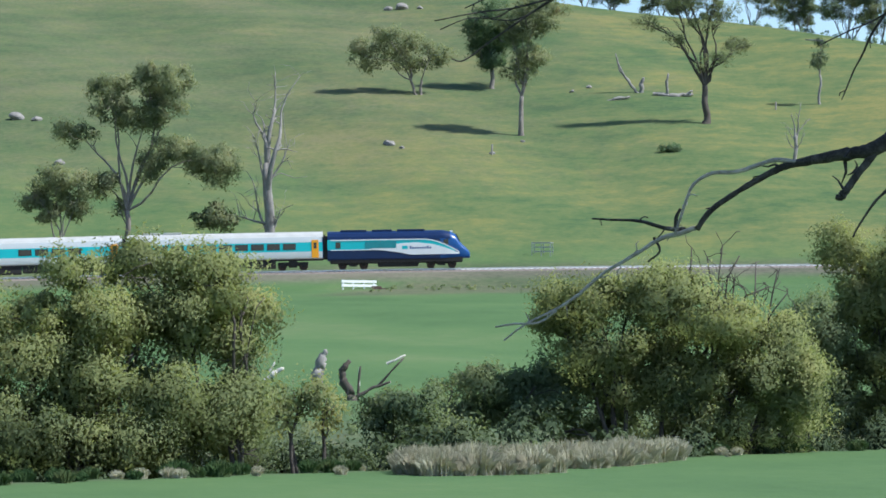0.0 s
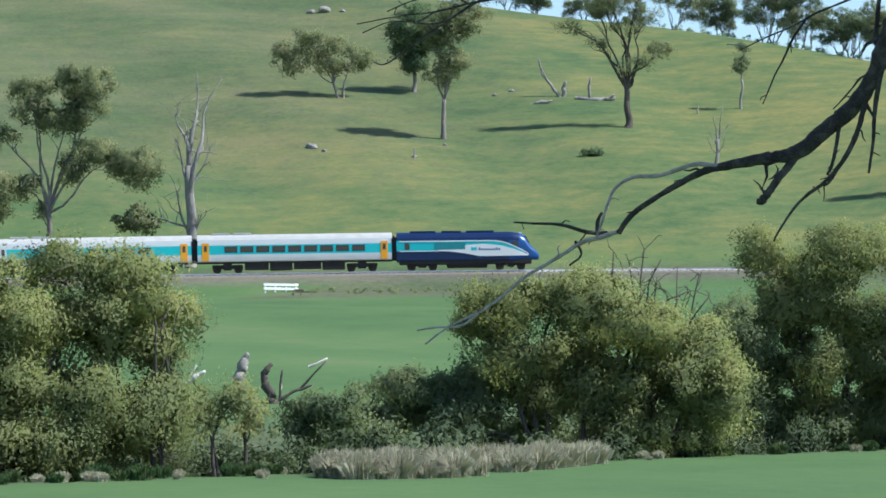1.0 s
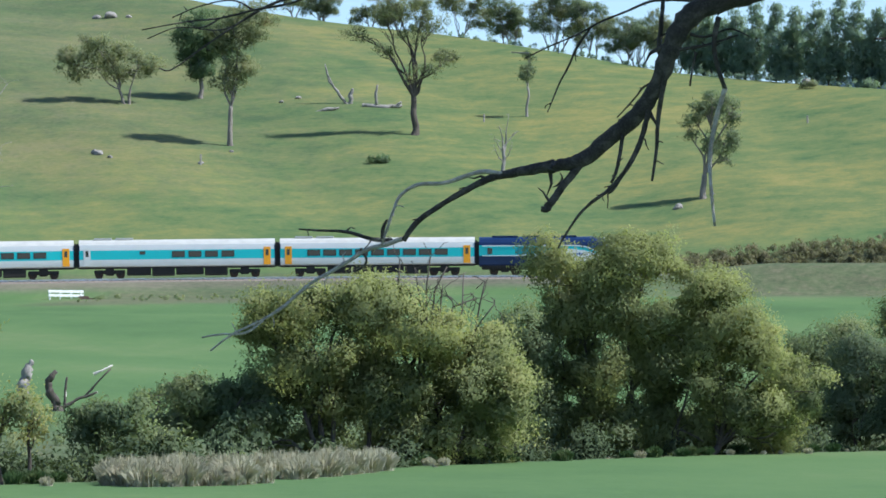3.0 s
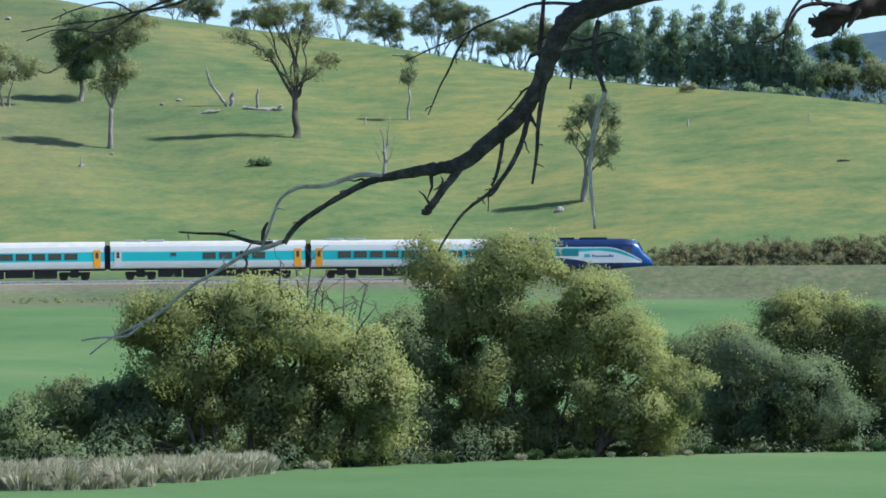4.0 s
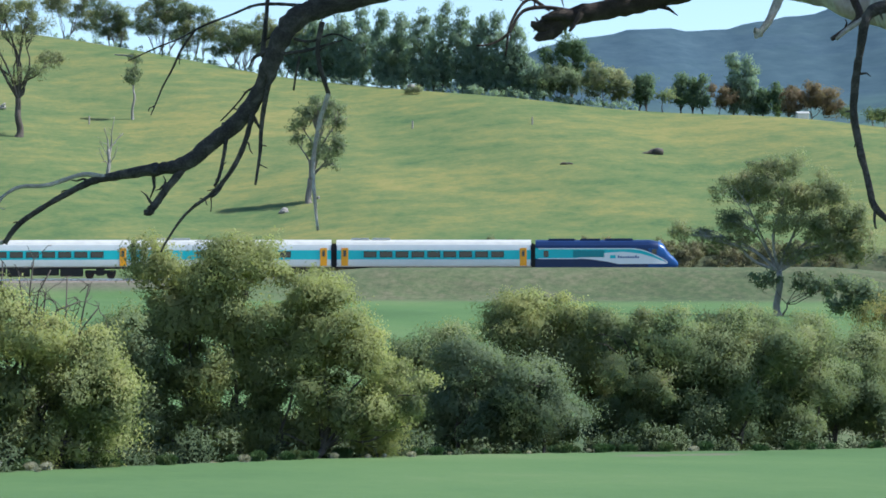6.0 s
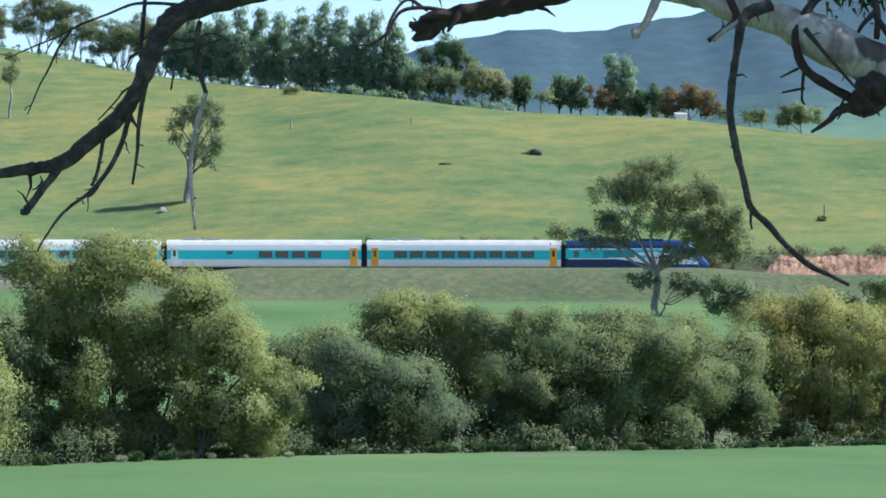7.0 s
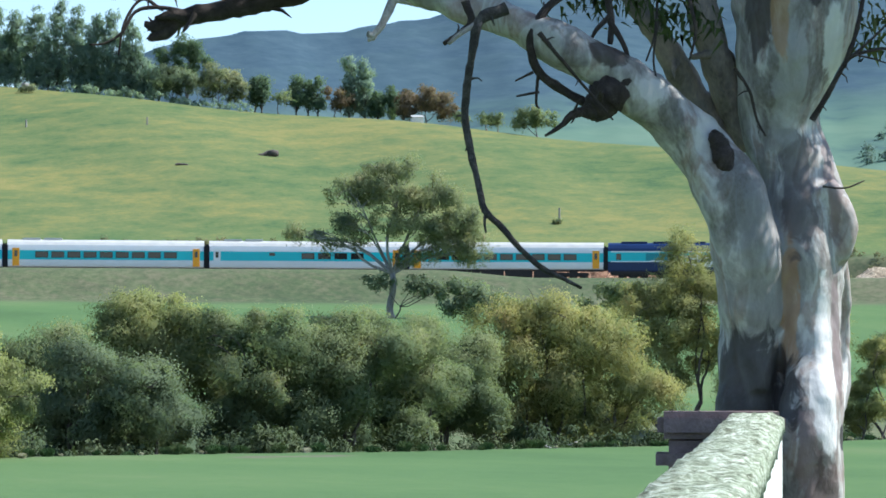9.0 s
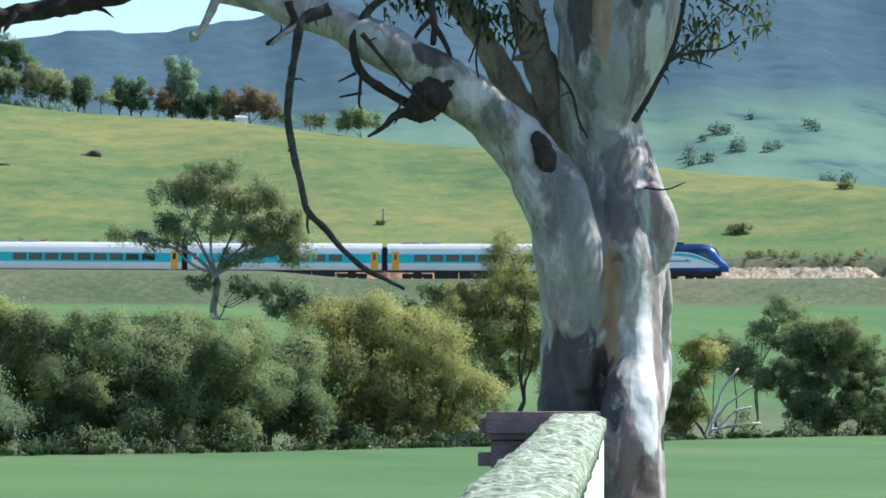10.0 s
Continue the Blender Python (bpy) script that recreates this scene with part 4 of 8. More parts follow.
build_tree("willow_tree", "yellow leaning willow with fallen stems", "tree", 21.05, 147.8, 0.0, [(-3.32, 6.86, 1.57, 1.07), (-1.53, 7.25, 1.85, 1.54), (0.26, 6.22, 1.85, 1.57), (-2.3, 5.08, 2.13, 1.57), (-0.38, 3.93, 2.24, 1.29), (2.04, 5.2, 1.57, 1.57), (-3.83, 3.93, 1.57, 1.57), (3.06, 3.67, 1.68, 1.29), (1.53, 2.65, 1.97, 1.01), (-2.3, 2.52, 2.24, 1.01), (-3.57, 2.19, 1.46, 1.12, 1.6), (-1.15, 2.19, 1.46, 1.12, 1.6), (1.28, 2.19, 1.46, 1.12, 1.6)], YELLOW_LEAF, DARK_BARK, seed=37, size=(0.1, 0.056), cover=0.66, clump=0.6, droop=0.8, girth=0.36, lean=-0.8, stems=4, fork=0.2, twigs=4, depth=1.0, group="creekside trees")
build_tree("willow_tree", "tall yellow willow beyond the creek", "tree", 22.99, 172.0, 0.0, [(0.15, 9.55, 1.69, 1.24), (-0.89, 7.62, 1.83, 1.64), (0.89, 7.62, 1.64, 1.64), (-0.3, 5.54, 2.16, 1.64), (-2.38, 6.43, 1.64, 1.64), (1.19, 4.94, 1.64, 1.64), (-1.19, 3.75, 1.96, 1.64)], YELLOW_LEAF, DARK_BARK, seed=38, size=(0.1, 0.056), cover=0.66, clump=0.6, droop=0.35, girth=0.36, stems=4, fork=0.2, twigs=4, depth=1.0, group="creekside trees")
build_tree("willow_tree", "yellow-green willow behind the gum trunk", "tree", 24.76, 171.1, 0.0, [(-2.07, 7.89, 1.95, 1.95), (-0.59, 6.11, 1.95, 2.28), (1.18, 6.7, 1.95, 1.95), (-1.18, 3.45, 2.6, 1.63), (1.48, 3.75, 1.95, 1.95), (-1.77, 2.63, 1.69, 1.3, 1.6), (1.03, 2.63, 1.69, 1.3, 1.6)], WILLOW_LEAF, DARK_BARK, seed=39, size=(0.1, 0.056), cover=0.66, clump=0.6, droop=0.35, girth=0.36, stems=4, fork=0.2, twigs=4, depth=1.0, group="creekside trees")
build_tree("shrub", "small golden bush by the creek", "shrub", 26.19, 171.0, 0.0, [(0.0, 3.88, 1.12, 1.65), (0.38, 5.8, 1.18, 1.0), (-0.59, 2.55, 1.06, 0.89)], YELLOW_LEAF, DARK_BARK, seed=40, size=(0.105, 0.06), cover=0.95, clump=0.42, droop=0.35, girth=0.22, stems=4, fork=0.2, twigs=4, depth=1.0, group="creekside trees")
build_tree("shrub", "dark rounded bush by the creek", "shrub", 28.49, 185.5, 0.0, [(-1.28, 6.8, 1.99, 1.6), (1.28, 6.48, 1.99, 1.6), (-2.08, 4.56, 1.67, 1.6), (0.64, 3.92, 2.75, 1.92), (2.72, 4.88, 1.47, 1.79), (-0.64, 2.64, 2.24, 1.15), (3.2, 2.64, 1.92, 1.15)], SHRUB_LEAF, DARK_BARK, seed=41, size=(0.105, 0.06), cover=0.95, clump=0.42, droop=0.35, girth=0.22, stems=4, fork=0.2, twigs=4, depth=1.0, group="creekside trees")
build_tree("shrub", "mixed green scrub beyond the creek", "shrub", 26.73, 191.4, 0.0, [(-0.66, 5.96, 1.52, 1.19), (0.66, 4.96, 1.32, 1.12), (3.64, 7.94, 1.32, 1.12), (2.31, 6.62, 0.99, 0.93), (1.65, 4.3, 1.32, 0.99)], SHRUB_LEAF, DARK_BARK, seed=42, size=(0.105, 0.06), cover=0.58, clump=0.42, droop=0.35, girth=0.22, stems=4, fork=0.2, twigs=4, depth=1.0, group="creekside trees")
build_tree("shrub", "grey scrub in the paddock", "shrub", 19.49, 254.8, 0.0, [(-1.32, 4.39, 2.02, 1.14), (0.88, 3.73, 1.76, 1.23), (-2.2, 3.51, 1.32, 0.79)], GREY_LEAF, DARK_BARK, seed=43, size=(0.4, 0.14), cover=0.8, clump=0.5, girth=0.1, group="creekside trees")
build_tree("shrub", "low scrub in the paddock", "shrub", 21.98, 252.7, 0.0, [(-0.87, 4.86, 1.75, 0.96), (1.31, 4.43, 1.75, 1.31), (-2.18, 3.55, 1.75, 0.96)], SHRUB_LEAF, DARK_BARK, seed=44, size=(0.4, 0.14), cover=0.8, clump=0.5, girth=0.1, group="creekside trees")
build_tree("willow_tree", "shady olive willow filling the creek bank", "tree", 19.04, 145.3, 0.0, [(-0.75, 5.27, 1.38, 1.24), (0.5, 5.02, 1.52, 1.38), (-0.25, 3.51, 1.79, 1.38), (1.25, 3.26, 1.24, 1.1), (-1.25, 3.01, 1.38, 1.1), (-1.0, 2.56, 1.43, 1.1, 1.6), (1.38, 2.56, 1.43, 1.1, 1.6)], SHRUB_LEAF, DARK_BARK, seed=45, size=(0.1, 0.056), cover=0.97, clump=0.6, droop=0.35, girth=0.36, stems=4, fork=0.2, twigs=4, depth=1.0, group="creekside trees")
build_tree("willow_tree", "shady green willow filling the creek bank", "tree", 11.69, 131.1, 0.0, [(-0.68, 5.05, 1.12, 1.0), (0.57, 5.27, 1.24, 1.12), (0.0, 3.69, 1.5, 1.24), (1.13, 3.24, 1.12, 1.0, 1.6), (-1.13, 3.24, 1.12, 1.0, 1.6), (-0.91, 2.49, 1.3, 1.0, 1.6), (1.25, 2.49, 1.3, 1.0, 1.6)], SHRUB_LEAF, DARK_BARK, seed=46, size=(0.1, 0.056), cover=0.97, clump=0.6, droop=0.35, girth=0.36, stems=4, fork=0.2, twigs=4, depth=1.0, group="creekside trees")
build_tree("willow_tree", "shady olive willow filling the creek bank", "tree", 6.6, 114.4, 0.0, [(-0.59, 5.67, 0.87, 0.98), (0.2, 4.68, 0.98, 1.2), (-0.2, 3.3, 1.2, 1.09), (0.59, 2.9, 0.87, 0.87), (-0.4, 2.45, 1.13, 0.87, 1.6)], SHRUB_LEAF, DARK_BARK, seed=47, size=(0.1, 0.056), cover=0.97, clump=0.6, droop=0.35, girth=0.36, stems=4, fork=0.2, twigs=4, depth=1.0, group="creekside trees")
build_tree("willow_tree", "small yellow-green willow on the creek bank", "tree", 20.91, 152.3, 0.0, [(-0.26, 6.39, 1.44, 1.3), (0.79, 5.07, 1.44, 1.44), (-0.79, 4.02, 1.44, 1.44), (1.31, 3.23, 1.44, 1.16), (-0.53, 2.5, 1.51, 1.16, 1.6)], WILLOW_LEAF, DARK_BARK, seed=48, size=(0.1, 0.056), cover=0.66, clump=0.6, droop=0.35, girth=0.36, stems=4, fork=0.2, twigs=4, depth=1.0, group="creekside trees")
build_tree("gum_tree", "open straggling gum on the skyline", "tree", 2.49, 665.5, 0.0, [(-1.36, 5.6, 2.11, 0.88), (-3.31, 4.71, 1.82, 1.6), (-3.04, 4.55, 1.93, 1.43), (2.25, 3.2, 2.81, 0.83), (0.97, 3.19, 1.79, 0.94), (-1.45, 6.37, 2.84, 1.49), (-0.88, 6.25, 1.89, 1.12), (-1.73, 3.13, 1.8, 1.56)], GUM_LEAF, GUM_BARK, seed=49, size=(0.34, 0.13), cover=0.36, clump=0.6, droop=0.2, girth=0.26, fork=0.15, stems=2, twigs=12, group="trees on the crest")
build_tree("gum_tree", "open straggling gum on the skyline", "tree", 2.98, 659.9, 0.0, [(2.33, 4.32, 2.25, 1.26), (0.05, 3.61, 1.89, 0.98), (-1.93, 3.13, 2.16, 0.71), (-2.58, 4.56, 1.49, 1.05), (-0.16, 3.3, 2.39, 0.82), (-0.5, 2.67, 1.93, 0.87), (-0.82, 5.09, 1.54, 1.07), (2.3, 2.22, 1.22, 0.84)], GUM_LEAF, DEAD_BARK, seed=50, size=(0.34, 0.13), cover=0.36, clump=0.6, droop=0.2, girth=0.26, fork=0.15, stems=2, twigs=12, group="trees on the crest")
build_tree("gum_tree", "open straggling gum on the skyline", "tree", 3.83, 650.7, 0.0, [(-1.14, 2.46, 2.03, 0.82), (1.33, 6.13, 2.76, 1.36), (3.1, 1.65, 1.78, 1.55), (1.86, 3.65, 2.75, 1.27), (2.14, 3.05, 1.63, 1.14), (-2.45, 3.5, 2.77, 1.05), (-3.31, 1.78, 1.6, 1.4), (-0.93, 3.04, 1.49, 1.56)], GUM_LEAF, GUM_BARK, seed=51, size=(0.34, 0.13), cover=0.36, clump=0.6, droop=0.2, girth=0.26, fork=0.15, stems=2, twigs=12, group="trees on the crest")
build_tree("gum_tree", "open straggling gum on the skyline", "tree", 4.32, 645.5, 0.0, [(-3.01, 2.35, 2.83, 1.33), (3.67, 5.31, 2.5, 1.32), (-1.39, 2.2, 2.99, 1.08), (3.88, 5.55, 1.9, 1.0), (-0.48, 4.68, 1.94, 1.21), (1.15, 4.33, 1.93, 0.99), (-3.61, 3.39, 2.46, 1.48), (-0.65, 3.43, 2.12, 1.58)], GUM_LEAF, GUM_BARK, seed=52, size=(0.34, 0.13), cover=0.36, clump=0.6, droop=0.2, girth=0.26, fork=0.15, stems=2, twigs=12, group="trees on the crest")
build_tree("gum_tree", "open straggling gum on the skyline", "tree", 5.42, 633.2, 0.0, [(4.29, 4.93, 3.48, 1.54), (2.54, 6.99, 2.7, 1.02), (-2.53, 7.77, 3.48, 1.79), (-1.43, 6.46, 3.29, 1.53), (2.75, 5.68, 3.01, 1.57), (-2.03, 8.07, 3.59, 1.0), (4.12, 8.3, 3.04, 0.97), (3.49, 3.26, 3.61, 1.55)], GUM_LEAF, DEAD_BARK, seed=53, size=(0.34, 0.13), cover=0.36, clump=0.6, droop=0.2, girth=0.26, fork=0.15, stems=2, twigs=12, group="trees on the crest")
build_tree("gum_tree", "open straggling gum on the skyline", "tree", 6.21, 623.4, 0.0, [(1.21, 4.27, 1.96, 1.06), (-0.71, 5.9, 1.59, 0.87), (0.71, 3.25, 1.85, 1.33), (-0.77, 3.08, 1.37, 1.47), (-2.18, 4.97, 2.45, 1.18), (1.84, 6.47, 1.92, 0.81), (1.26, 2.54, 2.09, 0.95), (1.77, 2.19, 1.41, 1.42)], GUM_LEAF, DEAD_BARK, seed=54, size=(0.34, 0.13), cover=0.36, clump=0.6, droop=0.2, girth=0.26, fork=0.15, stems=2, twigs=12, group="trees on the crest")
build_tree("gum_tree", "open straggling gum on the skyline", "tree", 7.15, 612.3, 0.0, [(3.21, 8.96, 2.08, 1.63), (-1.13, 8.69, 2.55, 1.3), (-0.13, 9.91, 2.1, 1.18), (1.15, 9.36, 2.98, 1.52), (3.41, 8.61, 2.04, 1.99), (-2.89, 5.35, 3.65, 1.5), (2.84, 4.42, 3.73, 1.24), (-3.34, 6.67, 2.61, 1.63)], GREY_LEAF, DEAD_BARK, seed=55, size=(0.34, 0.13), cover=0.36, clump=0.6, droop=0.2, girth=0.26, fork=0.15, stems=2, twigs=12, group="trees on the crest")
build_tree("gum_tree", "open straggling gum on the skyline", "tree", 7.74, 605.4, 0.0, [(-3.1, 4.73, 2.01, 1.24), (1.35, 5.66, 1.36, 1.04), (2.18, 4.97, 2.31, 1.66), (0.79, 6.71, 2.1, 1.1), (2.59, 5.57, 2.51, 1.09), (2.31, 7.31, 2.1, 1.21), (-2.25, 7.22, 1.75, 1.39), (-2.3, 3.48, 1.45, 1.51)], GUM_LEAF, DEAD_BARK, seed=56, size=(0.34, 0.13), cover=0.36, clump=0.6, droop=0.2, girth=0.26, fork=0.15, stems=2, twigs=12, group="trees on the crest")
build_tree("gum_tree", "open straggling gum on the skyline", "tree", 8.29, 599.2, 0.0, [(2.5, 5.0, 2.03, 0.98), (0.75, 3.69, 1.79, 1.4), (-1.99, 6.33, 1.69, 0.94), (-2.96, 3.34, 2.54, 1.33), (1.87, 7.05, 2.54, 0.84), (0.52, 5.58, 2.03, 1.4), (1.62, 7.8, 1.4, 1.2), (1.09, 6.75, 2.09, 1.33)], GREY_LEAF, GUM_BARK, seed=57, size=(0.34, 0.13), cover=0.36, clump=0.6, droop=0.2, girth=0.26, fork=0.15, stems=2, twigs=12, group="trees on the crest")
build_tree("gum_tree", "open straggling gum on the skyline", "tree", 8.58, 595.4, 0.0, [(2.74, 3.97, 2.21, 0.75), (-0.95, 6.0, 2.29, 0.94), (-0.35, 6.23, 2.24, 1.21), (-1.34, 4.77, 2.37, 0.77), (2.86, 4.85, 2.33, 1.13), (-0.69, 4.57, 1.48, 0.93), (-0.3, 6.88, 2.44, 0.83), (2.13, 6.66, 2.64, 0.92)], GREY_LEAF, GUM_BARK, seed=58, size=(0.34, 0.13), cover=0.36, clump=0.6, droop=0.2, girth=0.26, fork=0.15, stems=2, twigs=12, group="trees on the crest")
build_tree("gum_tree", "open straggling gum on the skyline", "tree", 9.22, 587.4, 0.0, [(-2.85, 5.84, 2.16, 1.78), (-2.73, 9.12, 2.84, 1.41), (3.73, 5.99, 2.56, 1.06), (-3.27, 4.62, 2.19, 1.02), (-3.56, 10.32, 2.14, 1.73), (1.64, 8.77, 2.79, 1.78), (3.07, 8.7, 2.62, 1.55), (1.82, 7.71, 2.52, 1.05)], GUM_LEAF, GUM_BARK, seed=59, size=(0.34, 0.13), cover=0.36, clump=0.6, droop=0.2, girth=0.26, fork=0.15, stems=2, twigs=12, group="trees on the crest")
build_tree("gum_tree", "open straggling gum on the skyline", "tree", 6.31, 622.2, 0.0, [(0.06, 5.32, 1.77, 1.83), (0.11, 6.34, 2.01, 1.35), (-2.48, 3.35, 3.13, 1.24), (1.33, 4.87, 2.81, 1.05), (-2.89, 6.79, 1.53, 1.19), (-3.7, 8.69, 2.38, 1.82), (-0.36, 7.56, 2.94, 1.63), (1.48, 5.07, 1.79, 1.48)], GREY_LEAF, DEAD_BARK, seed=60, size=(0.34, 0.13), cover=0.36, clump=0.6, droop=0.2, girth=0.26, fork=0.15, stems=2, twigs=12, group="trees on the crest")
build_tree("gum_tree", "open straggling gum on the skyline", "tree", 7.0, 614.0, 0.0, [(-0.19, 10.65, 2.07, 2.15), (2.46, 7.1, 2.69, 2.03), (-2.14, 8.3, 2.79, 1.77), (2.11, 7.57, 2.85, 2.01), (-3.09, 5.82, 2.0, 1.23), (3.53, 4.39, 2.01, 1.64), (3.38, 10.83, 1.77, 1.16), (0.14, 10.1, 2.65, 1.16)], GUM_LEAF, DEAD_BARK, seed=61, size=(0.34, 0.13), cover=0.36, clump=0.6, droop=0.2, girth=0.26, fork=0.15, stems=2, twigs=12, group="trees on the crest")
build_tree("gum_tree", "open straggling gum on the skyline", "tree", 7.6, 607.1, 0.0, [(1.77, 9.47, 2.22, 1.0), (3.01, 9.0, 1.96, 0.89), (2.16, 7.82, 2.12, 0.91), (1.47, 4.41, 1.92, 1.02), (-0.88, 9.36, 2.29, 1.62), (-1.27, 6.46, 2.09, 0.92), (-0.55, 9.86, 2.3, 1.66), (-1.27, 8.21, 2.35, 1.52)], GREY_LEAF, GUM_BARK, seed=62, size=(0.34, 0.13), cover=0.36, clump=0.6, droop=0.2, girth=0.26, fork=0.15, stems=2, twigs=12, group="trees on the crest")
build_tree("gum_tree", "open straggling gum on the skyline", "tree", 8.49, 596.6, 0.0, [(-2.34, 4.45, 2.85, 1.59), (-1.62, 8.4, 2.09, 1.34), (2.47, 6.07, 2.43, 1.04), (0.08, 4.51, 1.86, 1.06), (2.99, 5.06, 2.65, 0.9), (3.51, 5.24, 1.59, 1.0), (3.12, 7.93, 2.86, 1.24), (-2.78, 6.18, 2.17, 1.64)], GREY_LEAF, DEAD_BARK, seed=63, size=(0.34, 0.13), cover=0.36, clump=0.6, droop=0.2, girth=0.26, fork=0.15, stems=2, twigs=12, group="trees on the crest")
build_tree("gum_tree", "open straggling gum on the skyline", "tree", 9.04, 589.4, 0.0, [(-1.3, 6.89, 1.15, 1.0), (-1.04, 5.98, 1.76, 0.97), (-2.16, 6.91, 1.22, 0.87), (-2.41, 6.64, 1.22, 0.61), (-2.37, 5.18, 1.39, 1.01), (0.54, 5.31, 2.13, 0.6), (-1.45, 7.27, 2.08, 0.86), (2.44, 4.3, 2.03, 0.87)], GUM_LEAF, GUM_BARK, seed=64, size=(0.34, 0.13), cover=0.36, clump=0.6, droop=0.2, girth=0.26, fork=0.15, stems=2, twigs=12, group="trees on the crest")
build_tree("gum_tree", "open straggling gum on the skyline", "tree", 4.72, 641.3, 0.0, [(-1.75, 0.82, 1.02, 0.98), (0.2, 2.29, 1.24, 1.16), (1.5, 3.23, 0.92, 0.77), (-1.24, 0.98, 1.45, 0.79), (0.55, 1.44, 1.24, 1.13), (1.97, 0.78, 1.23, 1.32), (-1.27, 0.07, 1.07, 1.21), (1.02, 4.01, 1.37, 0.69)], GREY_LEAF, GUM_BARK, seed=65, size=(0.34, 0.13), cover=0.36, clump=0.6, droop=0.2, girth=0.26, fork=0.15, stems=2, twigs=12, group="trees on the crest")
build_tree("gum_tree", "open straggling gum on the skyline", "tree", 2.95, 660.3, 0.0, [(2.05, 5.39, 1.61, 1.59), (0.8, 3.05, 1.38, 1.36), (-0.36, 5.09, 2.76, 1.37), (-1.97, 2.95, 2.27, 0.84), (-2.88, 2.07, 2.38, 0.85), (2.29, 2.48, 1.87, 0.81), (1.1, 3.22, 1.72, 1.27), (0.83, 1.93, 2.28, 0.98)], GREY_LEAF, GUM_BARK, seed=66, size=(0.34, 0.13), cover=0.36, clump=0.6, droop=0.2, girth=0.26, fork=0.15, stems=2, twigs=12, group="trees on the crest")
build_tree("poplar_tree", "narrow dense dark-green poplar on the skyline", "tree", 10.26, 577.3, 0.0, [(0.18, 2.05, 2.15, 1.83), (0.34, 3.65, 2.63, 1.83), (0.27, 5.49, 2.68, 1.83), (0.13, 7.55, 2.39, 1.83), (0.06, 9.62, 1.82, 1.83), (-0.12, 11.22, 1.15, 1.83)], HAZED_LEAF, DARK_BARK, seed=67, size=(0.6, 0.17), cover=0.55, clump=0.7, droop=0.9, girth=0.2, fork=0.1, twigs=1, group="trees on the crest")
build_tree("poplar_tree", "narrow dense dark-green poplar on the skyline", "tree", 10.58, 573.4, 0.0, [(-0.42, 2.25, 2.41, 1.98), (-0.31, 3.98, 2.94, 1.98), (0.06, 5.96, 3.0, 1.98), (0.31, 8.19, 2.68, 1.98), (-0.01, 10.42, 2.03, 1.98), (0.29, 12.15, 1.28, 1.98)], HAZED_LEAF, DARK_BARK, seed=68, size=(0.6, 0.17), cover=0.55, clump=0.7, droop=0.9, girth=0.2, fork=0.1, twigs=1, group="trees on the crest")
build_tree("poplar_tree", "narrow dense dark-green poplar on the skyline", "tree", 10.92, 569.5, 0.0, [(0.11, 2.32, 2.39, 2.05), (-0.27, 4.11, 2.92, 2.05), (-0.3, 6.15, 2.98, 2.05), (0.05, 8.45, 2.65, 2.05), (-0.32, 10.76, 2.02, 2.05), (0.3, 12.55, 1.27, 2.05)], HAZED_LEAF, DARK_BARK, seed=69, size=(0.6, 0.17), cover=0.55, clump=0.7, droop=0.9, girth=0.2, fork=0.1, twigs=1, group="trees on the crest")
build_tree("poplar_tree", "narrow dense dark-green poplar on the skyline", "tree", 11.27, 565.4, 0.0, [(0.43, 2.27, 2.64, 1.87), (0.2, 3.92, 3.22, 1.87), (-0.44, 5.79, 3.28, 1.87), (0.33, 7.9, 2.93, 1.87), (-0.34, 10.01, 2.23, 1.87), (-0.32, 11.65, 1.4, 1.87)], HAZED_LEAF, DARK_BARK, seed=70, size=(0.6, 0.17), cover=0.55, clump=0.7, droop=0.9, girth=0.2, fork=0.1, twigs=1, group="trees on the crest")
build_tree("poplar_tree", "narrow dense dark-green poplar on the skyline", "tree", 11.64, 561.4, 0.0, [(0.37, 2.54, 2.62, 2.09), (-0.21, 4.37, 3.2, 2.09), (0.14, 6.46, 3.25, 2.09), (0.25, 8.82, 2.9, 2.09), (0.03, 11.17, 2.21, 2.09), (0.25, 13.01, 1.39, 2.09)], HAZED_LEAF, DARK_BARK, seed=71, size=(0.6, 0.17), cover=0.55, clump=0.7, droop=0.9, girth=0.2, fork=0.1, twigs=1, group="trees on the crest")
build_tree("poplar_tree", "narrow dense dark-green poplar on the skyline", "tree", 12.0, 557.7, 0.0, [(-0.31, 2.74, 2.34, 2.19), (0.36, 4.65, 2.86, 2.19), (-0.39, 6.84, 2.92, 2.19), (-0.13, 9.3, 2.6, 2.19), (0.09, 11.77, 1.98, 2.19), (0.36, 13.68, 1.25, 2.19)], HAZED_LEAF, DARK_BARK, seed=72, size=(0.6, 0.17), cover=0.55, clump=0.7, droop=0.9, girth=0.2, fork=0.1, twigs=1, group="trees on the crest")
build_tree("poplar_tree", "narrow dense dark-green poplar on the skyline", "tree", 12.33, 555.2, 0.0, [(0.14, 2.6, 2.08, 2.18), (0.23, 4.51, 2.53, 2.18), (0.22, 6.69, 2.58, 2.18), (-0.36, 9.14, 2.3, 2.18), (-0.23, 11.59, 1.75, 2.18), (0.14, 13.49, 1.1, 2.18)], HAZED_LEAF, DARK_BARK, seed=73, size=(0.6, 0.17), cover=0.55, clump=0.7, droop=0.9, girth=0.2, fork=0.1, twigs=1, group="trees on the crest")
